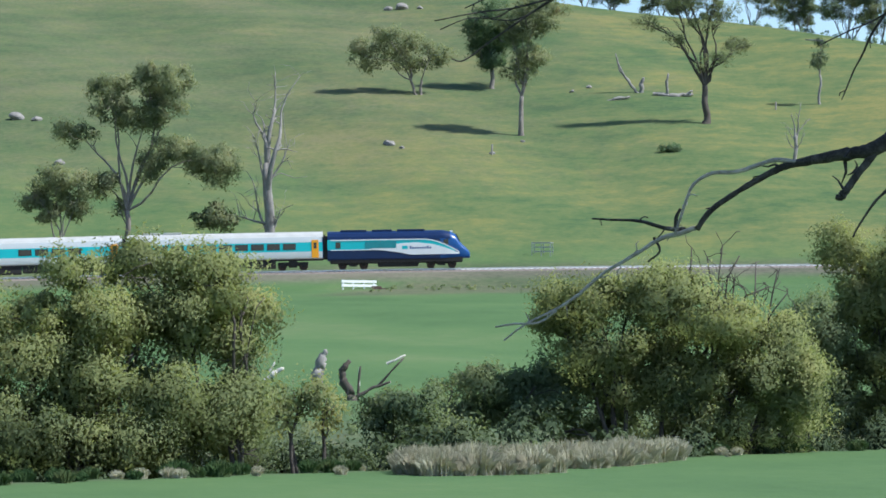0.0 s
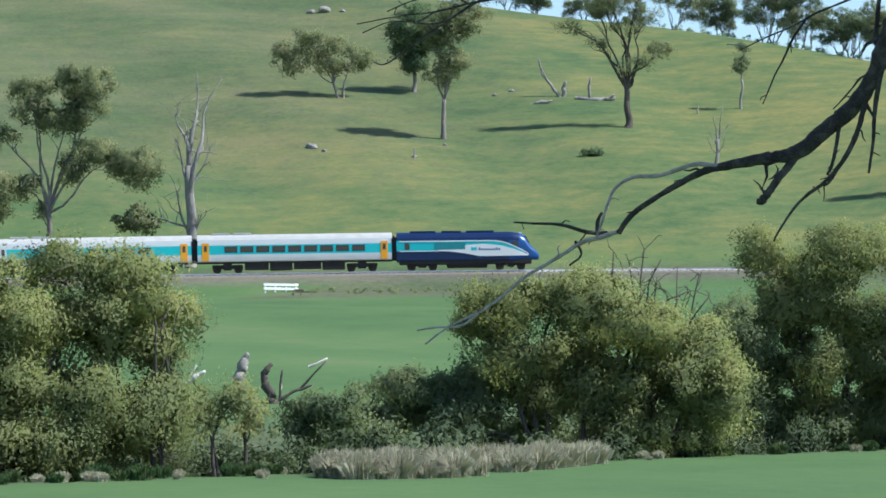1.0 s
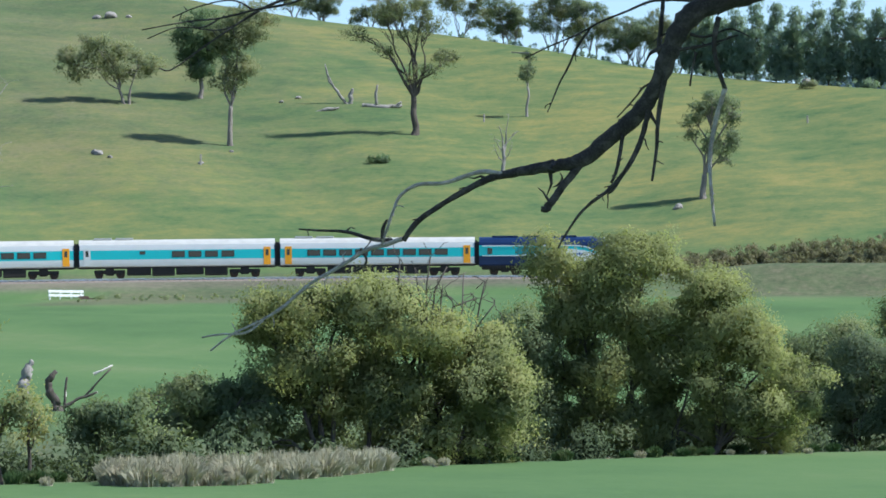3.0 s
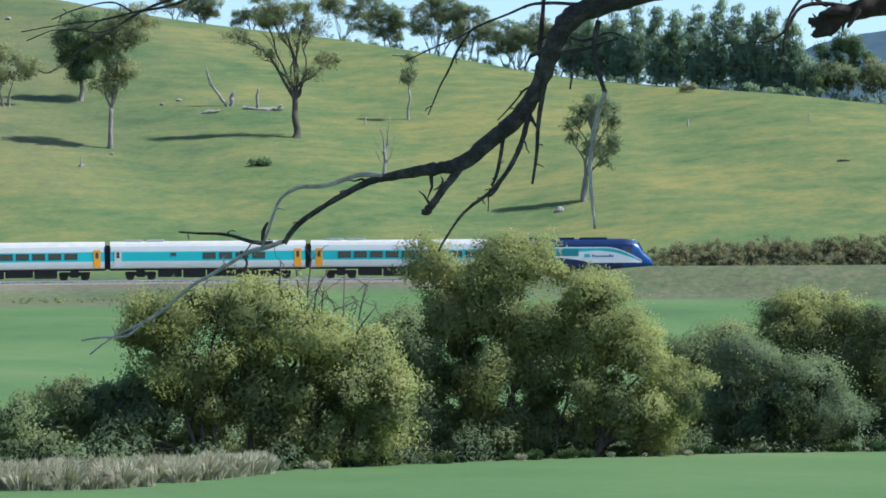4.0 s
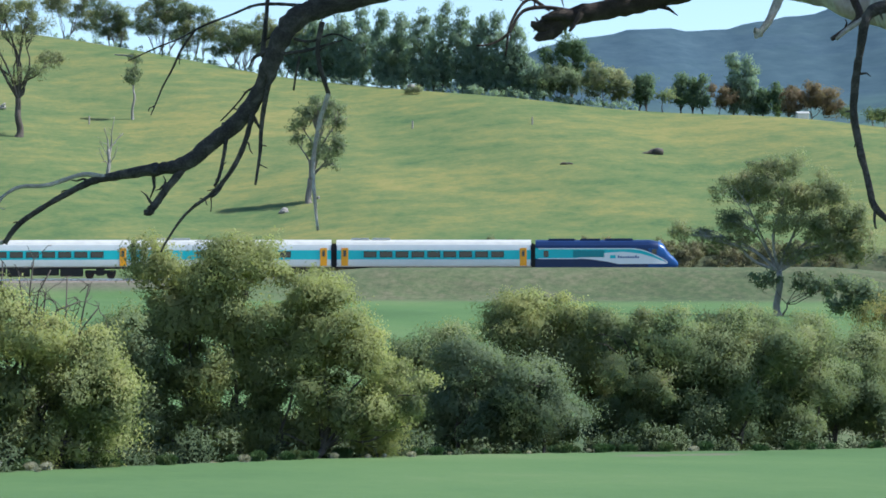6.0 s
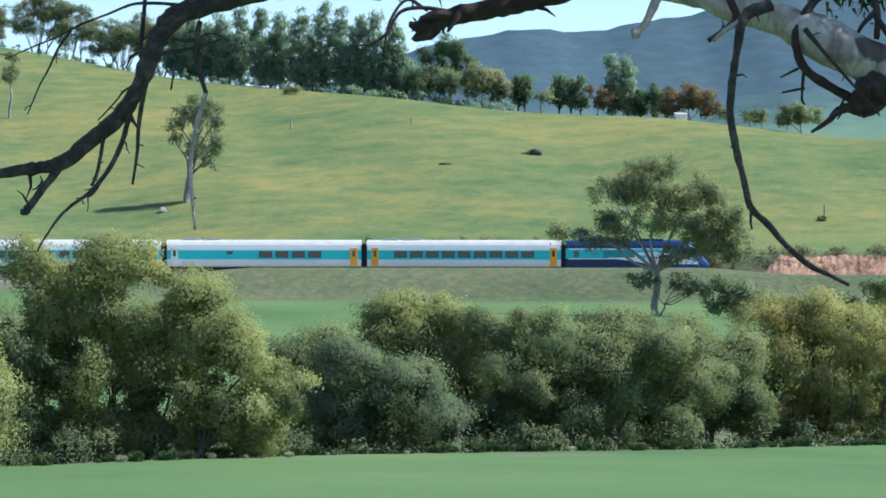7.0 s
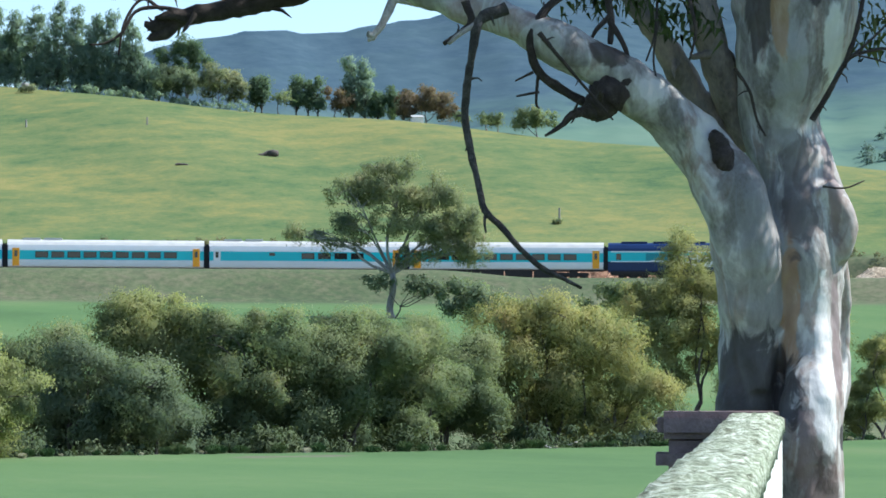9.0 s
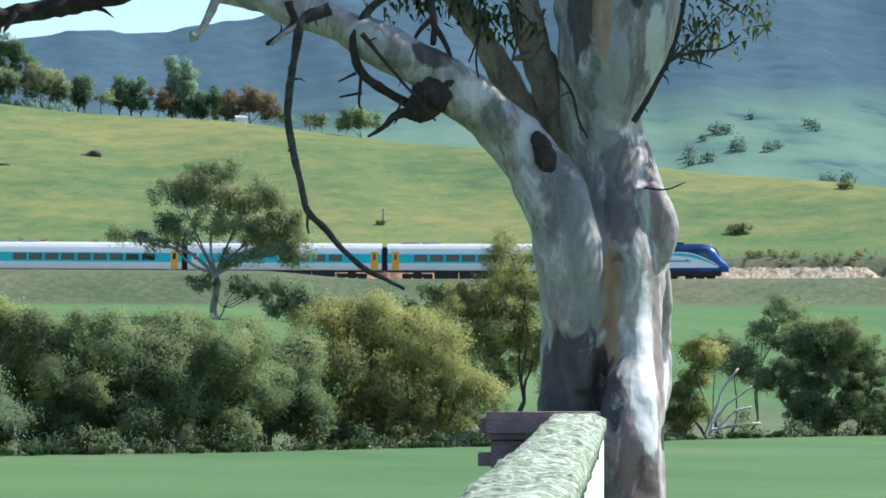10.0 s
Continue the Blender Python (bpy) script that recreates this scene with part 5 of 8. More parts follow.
build_tree("poplar_tree", "narrow dense dark-green poplar on the skyline", "tree", 12.66, 552.9, 0.0, [(-0.28, 2.41, 2.32, 2.06), (0.18, 4.22, 2.83, 2.06), (0.21, 6.28, 2.89, 2.06), (-0.36, 8.6, 2.58, 2.06), (-0.35, 10.92, 1.96, 2.06), (0.33, 12.73, 1.24, 2.06)], HAZED_LEAF, DARK_BARK, seed=74, size=(0.6, 0.17), cover=0.55, clump=0.7, droop=0.9, girth=0.2, fork=0.1, twigs=1, group="trees on the crest")
build_tree("poplar_tree", "narrow dense dark-green poplar on the skyline", "tree", 12.97, 551.2, 0.0, [(0.02, 2.71, 2.16, 2.1), (-0.35, 4.55, 2.64, 2.1), (0.02, 6.65, 2.69, 2.1), (-0.13, 9.02, 2.4, 2.1), (-0.27, 11.38, 1.82, 2.1), (-0.24, 13.22, 1.15, 2.1)], HAZED_LEAF, DARK_BARK, seed=75, size=(0.6, 0.17), cover=0.55, clump=0.7, droop=0.9, girth=0.2, fork=0.1, twigs=1, group="trees on the crest")
build_tree("poplar_tree", "narrow dense dark-green poplar on the skyline", "tree", 13.27, 549.7, 0.0, [(-0.33, 2.59, 2.05, 1.9), (-0.27, 4.25, 2.51, 1.9), (0.35, 6.15, 2.56, 1.9), (0.3, 8.28, 2.28, 1.9), (0.35, 10.42, 1.73, 1.9), (0.01, 12.08, 1.09, 1.9)], HAZED_LEAF, DARK_BARK, seed=76, size=(0.6, 0.17), cover=0.55, clump=0.7, droop=0.9, girth=0.2, fork=0.1, twigs=1, group="trees on the crest")
build_tree("poplar_tree", "narrow dense dark-green poplar on the skyline", "tree", 9.81, 582.6, 0.0, [(-0.37, 2.27, 2.71, 1.61), (0.09, 3.68, 3.32, 1.61), (0.08, 5.29, 3.38, 1.61), (0.12, 7.1, 3.02, 1.61), (0.1, 8.91, 2.29, 1.61), (-0.5, 10.32, 1.45, 1.61)], HAZED_LEAF, DARK_BARK, seed=77, size=(0.6, 0.17), cover=0.55, clump=0.7, droop=0.9, girth=0.2, fork=0.1, twigs=1, group="trees on the crest")
build_tree("poplar_tree", "narrow dense dark-green poplar on the skyline", "tree", 9.42, 587.2, 0.0, [(-0.23, 2.43, 2.74, 1.38), (0.15, 3.63, 3.35, 1.38), (0.28, 5.01, 3.41, 1.38), (0.09, 6.56, 3.04, 1.38), (0.47, 8.11, 2.32, 1.38), (-0.35, 9.32, 1.46, 1.38)], HAZED_LEAF, DARK_BARK, seed=78, size=(0.6, 0.17), cover=0.55, clump=0.7, droop=0.9, girth=0.2, fork=0.1, twigs=1, group="trees on the crest")
build_tree("poplar_tree", "narrow dense dark-green poplar on the skyline", "tree", 10.4, 575.6, 0.0, [(0.58, 1.73, 3.22, 1.27), (-0.06, 2.84, 3.94, 1.27), (0.57, 4.11, 4.01, 1.27), (0.59, 5.54, 3.58, 1.27), (0.1, 6.97, 2.72, 1.27), (-0.57, 8.09, 1.72, 1.27)], HAZED_LEAF, DARK_BARK, seed=79, size=(0.6, 0.17), cover=0.55, clump=0.7, droop=0.9, girth=0.2, fork=0.1, twigs=1, group="trees on the crest")
build_tree("poplar_tree", "narrow dense dark-green poplar on the skyline", "tree", 11.11, 567.2, 0.0, [(-0.28, 1.85, 3.17, 1.33), (0.1, 3.02, 3.88, 1.33), (0.09, 4.35, 3.95, 1.33), (0.12, 5.85, 3.53, 1.33), (0.23, 7.35, 2.68, 1.33), (0.52, 8.51, 1.69, 1.33)], HAZED_LEAF, DARK_BARK, seed=80, size=(0.6, 0.17), cover=0.55, clump=0.7, droop=0.9, girth=0.2, fork=0.1, twigs=1, group="trees on the crest")
build_tree("poplar_tree", "narrow dense dark-green poplar on the skyline", "tree", 11.84, 559.4, 0.0, [(-0.39, 1.91, 3.13, 1.24), (0.53, 2.99, 3.83, 1.24), (0.41, 4.23, 3.9, 1.24), (0.24, 5.62, 3.48, 1.24), (0.04, 7.01, 2.64, 1.24), (0.14, 8.09, 1.67, 1.24)], HAZED_LEAF, DARK_BARK, seed=81, size=(0.6, 0.17), cover=0.55, clump=0.7, droop=0.9, girth=0.2, fork=0.1, twigs=1, group="trees on the crest")
build_tree("poplar_tree", "narrow dense dark-green poplar on the skyline", "tree", 12.5, 554.0, 0.0, [(0.41, 1.87, 3.1, 1.22), (-0.38, 2.94, 3.79, 1.22), (-0.46, 4.17, 3.85, 1.22), (-0.31, 5.55, 3.44, 1.22), (0.46, 6.92, 2.62, 1.22), (0.16, 8.0, 1.66, 1.22)], HAZED_LEAF, DARK_BARK, seed=82, size=(0.6, 0.17), cover=0.55, clump=0.7, droop=0.9, girth=0.2, fork=0.1, twigs=1, group="trees on the crest")
build_tree("poplar_tree", "narrow dense dark-green poplar on the skyline", "tree", 13.12, 550.4, 0.0, [(-0.06, 1.92, 2.57, 1.22), (0.45, 2.98, 3.13, 1.22), (-0.18, 4.2, 3.19, 1.22), (0.02, 5.57, 2.86, 1.22), (-0.43, 6.94, 2.17, 1.22), (0.42, 8.0, 1.37, 1.22)], HAZED_LEAF, DARK_BARK, seed=83, size=(0.6, 0.17), cover=0.55, clump=0.7, droop=0.9, girth=0.2, fork=0.1, twigs=1, group="trees on the crest")
build_tree("poplar_tree", "narrow dense dark-green poplar on the skyline", "tree", 13.49, 548.6, 0.0, [(-0.27, 1.89, 2.3, 1.06), (0.36, 2.82, 2.81, 1.06), (-0.11, 3.88, 2.87, 1.06), (0.12, 5.07, 2.56, 1.06), (-0.1, 6.27, 1.94, 1.06), (0.11, 7.2, 1.22, 1.06)], HAZED_LEAF, DARK_BARK, seed=84, size=(0.6, 0.17), cover=0.55, clump=0.7, droop=0.9, girth=0.2, fork=0.1, twigs=1, group="trees on the crest")
build_tree("poplar_tree", "narrow dense dark-green poplar on the skyline", "tree", 10.06, 579.7, 0.0, [(0.01, 2.05, 3.24, 1.44), (-0.19, 3.31, 3.96, 1.44), (-0.55, 4.76, 4.03, 1.44), (-0.38, 6.38, 3.6, 1.44), (-0.11, 8.0, 2.74, 1.44), (-0.13, 9.26, 1.73, 1.44)], HAZED_LEAF, DARK_BARK, seed=85, size=(0.6, 0.17), cover=0.55, clump=0.7, droop=0.9, girth=0.2, fork=0.1, twigs=1, group="trees on the crest")
build_tree("poplar_tree", "narrow dense dark-green poplar on the skyline", "tree", 9.67, 584.3, 0.0, [(0.22, 2.15, 3.26, 1.29), (-0.55, 3.28, 4.0, 1.29), (-0.34, 4.57, 4.07, 1.29), (-0.15, 6.02, 3.64, 1.29), (0.01, 7.48, 2.76, 1.29), (0.46, 8.61, 1.74, 1.29)], HAZED_LEAF, DARK_BARK, seed=86, size=(0.6, 0.17), cover=0.55, clump=0.7, droop=0.9, girth=0.2, fork=0.1, twigs=1, group="trees on the crest")
build_tree("poplar_tree", "narrow dense dark-green poplar on the skyline", "tree", 13.77, 547.3, 0.0, [(-0.12, 1.82, 2.04, 0.76), (-0.3, 2.48, 2.5, 0.76), (-0.09, 3.24, 2.54, 0.76), (-0.22, 4.09, 2.27, 0.76), (-0.11, 4.94, 1.73, 0.76), (0.06, 5.6, 1.09, 0.76)], HAZED_LEAF, DARK_BARK, seed=87, size=(0.6, 0.17), cover=0.55, clump=0.7, droop=0.9, girth=0.2, fork=0.1, twigs=1, group="trees on the crest")
build_tree("pine_tree", "dark flat-topped pine on the skyline", "tree", 14.26, 542.9, 0.0, [(0.0, 9.71, 3.19, 2.06), (-2.81, 8.3, 2.81, 1.87), (1.87, 7.83, 2.44, 2.06), (-0.94, 5.96, 3.19, 1.69)], DARK_LEAF, GUM_BARK, seed=88, size=(0.4, 0.18), cover=0.75, clump=0.9, droop=0.3, girth=0.2, fork=0.1, twigs=1, group="trees on the crest")
build_tree("gum_tree", "grey-green rounded tree on the skyline", "tree", 14.02, 540.1, 0.0, [(0.0, 4.05, 3.92, 2.42), (-2.33, 3.11, 2.24, 1.68), (2.33, 3.11, 2.42, 1.87)], GREY_LEAF, GUM_BARK, seed=89, size=(0.4, 0.18), cover=0.75, clump=0.9, droop=0.3, girth=0.2, fork=0.1, twigs=1, group="trees on the crest")
build_tree("gum_tree", "grey-green rounded tree on the skyline", "tree", 14.81, 536.2, 0.0, [(0.0, 4.66, 3.33, 2.41), (2.31, 3.45, 2.22, 1.85), (-1.85, 3.91, 2.22, 2.04)], GUM_LEAF, GUM_BARK, seed=90, size=(0.4, 0.18), cover=0.75, clump=0.9, droop=0.3, girth=0.2, fork=0.1, twigs=1, group="trees on the crest")
build_tree("cypress_tree", "small dark conical cypress on the skyline", "tree", 15.45, 539.5, 0.0, [(0.02, 2.11, 0.92, 0.69), (-0.17, 2.71, 1.13, 0.69), (-0.14, 3.39, 1.15, 0.69), (-0.02, 4.16, 1.02, 0.69), (0.01, 4.94, 0.78, 0.69), (0.1, 5.54, 0.49, 0.69)], DARK_LEAF, DARK_BARK, seed=91, size=(0.4, 0.18), cover=0.75, clump=0.9, droop=0.3, girth=0.2, fork=0.1, twigs=1, group="trees on the crest")
build_tree("cypress_tree", "small dark conical cypress on the skyline", "tree", 15.57, 539.0, 0.0, [(-0.15, 2.16, 0.84, 0.66), (-0.15, 2.74, 1.02, 0.66), (-0.14, 3.39, 1.04, 0.66), (-0.02, 4.13, 0.93, 0.66), (-0.06, 4.87, 0.71, 0.66), (0.15, 5.44, 0.45, 0.66)], DARK_LEAF, DARK_BARK, seed=92, size=(0.4, 0.18), cover=0.75, clump=0.9, droop=0.3, girth=0.2, fork=0.1, twigs=1, group="trees on the crest")
build_tree("cypress_tree", "small dark conical cypress on the skyline", "tree", 16.17, 536.5, 0.0, [(-0.04, 1.96, 0.92, 0.74), (-0.04, 2.61, 1.12, 0.74), (-0.08, 3.35, 1.14, 0.74), (0.12, 4.19, 1.02, 0.74), (0.16, 5.02, 0.77, 0.74), (0.09, 5.67, 0.49, 0.74)], DARK_LEAF, DARK_BARK, seed=93, size=(0.4, 0.18), cover=0.75, clump=0.9, droop=0.3, girth=0.2, fork=0.1, twigs=1, group="trees on the crest")
build_tree("cypress_tree", "small dark conical cypress on the skyline", "tree", 16.38, 535.7, 0.0, [(0.12, 1.85, 0.92, 0.68), (-0.06, 2.44, 1.12, 0.68), (-0.05, 3.13, 1.14, 0.68), (0.0, 3.89, 1.02, 0.68), (-0.17, 4.66, 0.77, 0.68), (-0.01, 5.25, 0.49, 0.68)], DARK_LEAF, DARK_BARK, seed=94, size=(0.4, 0.18), cover=0.75, clump=0.9, droop=0.3, girth=0.2, fork=0.1, twigs=1, group="trees on the crest")
build_tree("cypress_tree", "small dark conical cypress on the skyline", "tree", 16.55, 535.0, 0.0, [(0.2, 1.81, 0.91, 0.8), (-0.05, 2.5, 1.12, 0.8), (-0.11, 3.3, 1.14, 0.8), (0.14, 4.2, 1.02, 0.8), (-0.14, 5.1, 0.77, 0.8), (-0.03, 5.8, 0.49, 0.8)], DARK_LEAF, DARK_BARK, seed=95, size=(0.4, 0.18), cover=0.75, clump=0.9, droop=0.3, girth=0.2, fork=0.1, twigs=1, group="trees on the crest")
build_tree("cypress_tree", "small dark conical cypress on the skyline", "tree", 17.6, 530.8, 0.0, [(-0.17, 1.19, 0.99, 0.59), (0.02, 1.7, 1.21, 0.59), (0.01, 2.29, 1.23, 0.59), (0.12, 2.95, 1.1, 0.59), (0.14, 3.61, 0.84, 0.59), (0.08, 4.12, 0.53, 0.59)], DARK_LEAF, DARK_BARK, seed=96, size=(0.4, 0.18), cover=0.75, clump=0.9, droop=0.3, girth=0.2, fork=0.1, twigs=1, group="trees on the crest")
build_tree("cypress_tree", "small dark conical cypress on the skyline", "tree", 17.85, 529.8, 0.0, [(0.05, 1.29, 0.99, 0.67), (0.12, 1.88, 1.21, 0.67), (-0.12, 2.55, 1.23, 0.67), (0.01, 3.31, 1.1, 0.67), (0.19, 4.07, 0.83, 0.67), (-0.03, 4.66, 0.53, 0.67)], DARK_LEAF, DARK_BARK, seed=97, size=(0.4, 0.18), cover=0.75, clump=0.9, droop=0.3, girth=0.2, fork=0.1, twigs=1, group="trees on the crest")
build_tree("poplar_tree", "narrow dense dark-green poplar on the skyline", "tree", 17.1, 532.8, 0.0, [(0.02, 1.83, 1.99, 1.44), (0.12, 3.09, 2.42, 1.44), (-0.0, 4.53, 2.47, 1.44), (0.33, 6.15, 2.21, 1.44), (0.25, 7.78, 1.68, 1.44), (-0.05, 9.04, 1.06, 1.44)], HAZED_LEAF, DARK_BARK, seed=98, size=(0.6, 0.17), cover=0.55, clump=0.7, droop=0.9, girth=0.2, fork=0.1, twigs=1, group="trees on the crest")
build_tree("poplar_tree", "narrow dense dark-green poplar on the skyline", "tree", 17.38, 531.7, 0.0, [(-0.1, 1.74, 1.88, 1.35), (0.27, 2.92, 2.3, 1.35), (0.17, 4.27, 2.34, 1.35), (-0.21, 5.79, 2.09, 1.35), (-0.12, 7.31, 1.6, 1.35), (-0.24, 8.49, 1.01, 1.35)], HAZED_LEAF, DARK_BARK, seed=99, size=(0.6, 0.17), cover=0.55, clump=0.7, droop=0.9, girth=0.2, fork=0.1, twigs=1, group="trees on the crest")
build_tree("round_tree", "russet rounded tree on the skyline", "tree", 18.45, 522.9, 0.0, [(0.0, 3.97, 4.15, 2.35), (-2.89, 2.79, 2.53, 1.81), (2.98, 2.79, 2.53, 1.99)], RUST_LEAF, GUM_BARK, seed=100, size=(0.4, 0.18), cover=0.75, clump=0.9, droop=0.3, girth=0.2, fork=0.1, twigs=1, group="trees on the crest")
build_tree("round_tree", "small russet tree on the skyline", "tree", 16.84, 529.8, 0.0, [(0.0, 3.09, 2.93, 2.01)], RUST_LEAF, GUM_BARK, seed=101, size=(0.4, 0.18), cover=0.75, clump=0.9, droop=0.3, girth=0.2, fork=0.1, twigs=1, group="trees on the crest")
build_tree("shrub", "low green bush on the skyline", "tree", 20.4, 511.2, 0.0, [(0.0, 2.91, 3.53, 1.77), (-3.09, 2.21, 1.77, 1.06)], SHRUB_LEAF, GUM_BARK, seed=102, size=(0.4, 0.18), cover=0.75, clump=0.9, droop=0.3, girth=0.2, fork=0.1, twigs=1, group="trees on the crest")
build_tree("shrub", "low green bush on the skyline", "tree", 15.85, 530.8, 0.0, [(0.0, 2.25, 1.65, 1.1)], SHRUB_LEAF, GUM_BARK, seed=103, size=(0.4, 0.18), cover=0.75, clump=0.9, droop=0.3, girth=0.2, fork=0.1, twigs=1, group="trees on the crest")
build_tree("shrub", "low green bush on the skyline", "tree", 19.12, 516.5, 0.0, [(0.0, 1.58, 1.61, 1.07)], SHRUB_LEAF, GUM_BARK, seed=104, size=(0.4, 0.18), cover=0.75, clump=0.9, droop=0.3, girth=0.2, fork=0.1, twigs=1, group="trees on the crest")
build_tree("shrub", "low green bush on the skyline", "tree", 19.51, 514.6, 0.0, [(0.0, 1.82, 1.6, 1.07)], SHRUB_LEAF, GUM_BARK, seed=105, size=(0.4, 0.18), cover=0.75, clump=0.9, droop=0.3, girth=0.2, fork=0.1, twigs=1, group="trees on the crest")
build_tree("shrub", "low green bush on the skyline", "tree", 19.71, 513.6, 0.0, [(0.0, 1.77, 1.6, 1.06)], SHRUB_LEAF, GUM_BARK, seed=106, size=(0.4, 0.18), cover=0.75, clump=0.9, droop=0.3, girth=0.2, fork=0.1, twigs=1, group="trees on the crest")
build_tree("dead_shrub", "bare twiggy dead willow stems", "dead shrub", 4.77, 101.0, 0.0, [], None, DARK_BARK, seed=107, girth=0.1, fork=0.25, twigs=14, stems=1, tips=[(-0.75, 7.05), (-0.28, 6.77), (0.19, 7.11), (0.71, 6.81), (1.22, 6.62), (1.88, 6.35), (1.6, 5.83), (2.16, 5.64), (0.56, 6.11), (-0.53, 6.2)], group="creekside trees")
# Centre lines of the limbs in the plane of the tree: depth, then (x, z, radius).
STEM = [
    (0.1, [(4.0, 1.22, 0.371), (4.0, 1.63, 0.334), (4.0, 2.01, 0.316), (4.01, 2.38, 0.306), (4.03, 2.75, 0.297), (4.04, 3.05, 0.306), (4.1, 3.32, 0.334)]),
    ((0.02, -0.05), [(3.77, 1.22, 0.238), (3.77, 1.71, 0.226), (3.78, 2.15, 0.219), (3.81, 2.6, 0.208), (3.82, 2.98, 0.208), (3.81, 3.3, 0.208), (3.72, 3.58, 0.186)]),
    ((-0.27, 0.0), [(4.24, 1.22, 0.238), (4.23, 1.71, 0.219), (4.22, 2.15, 0.208), (4.22, 2.53, 0.2), (4.2, 2.87, 0.2), (4.2, 3.17, 0.208), (4.21, 3.43, 0.204), (4.19, 3.69, 0.186), (4.14, 3.96, 0.149)]),
    ((-0.22, -0.08), [(4.38, 1.22, 0.108), (4.38, 1.78, 0.093), (4.37, 2.23, 0.089), (4.35, 2.6, 0.082), (4.32, 2.9, 0.085), (4.36, 3.21, 0.093), (4.39, 3.43, 0.085), (4.35, 3.66, 0.067)]),
    (0.0, [(4.1, 3.2, 0.353), (4.2, 3.51, 0.306), (4.15, 3.81, 0.278), (4.04, 4.11, 0.278), (4.05, 4.45, 0.306), (4.12, 4.79, 0.371), (4.15, 5.01, 0.412), (4.18, 5.36, 0.399), (4.24, 5.77, 0.316), (4.36, 6.27, 0.223)]),
    (-0.08, [(3.86, 2.38, 0.111), (3.83, 2.75, 0.178), (3.81, 3.05, 0.215), (3.81, 3.3, 0.23), (3.72, 3.63, 0.226), (3.55, 3.92, 0.208), (3.34, 4.17, 0.186), (3.08, 4.38, 0.167), (2.81, 4.55, 0.156), (2.51, 4.71, 0.141), (2.15, 4.86, 0.115), (1.82, 4.96, 0.104), (1.52, 5.04, 0.093), (1.15, 5.11, 0.089)]),
    (0.32, [(4.38, 2.2, 0.05), (4.44, 2.6, 0.06), (4.45, 3.1, 0.06), (4.38, 3.45, 0.06)]),
    (-0.15, [(4.31, 3.77, 0.111), (4.42, 3.61, 0.108), (4.46, 3.47, 0.093), (4.41, 3.28, 0.082)]),
]
LIMB = [
    (0.35, [(3.72, 3.99, 0.115), (3.55, 4.2, 0.108), (3.39, 4.45, 0.097), (3.21, 4.76, 0.085), (3.04, 5.0, 0.082), (2.87, 5.25, 0.074), (2.64, 5.55, 0.063)]),
    (0.15, [(3.85, 4.03, 0.111), (3.72, 4.29, 0.119), (3.61, 4.59, 0.115), (3.53, 4.85, 0.111), (3.47, 5.08, 0.104), (3.32, 5.45, 0.082)]),
]
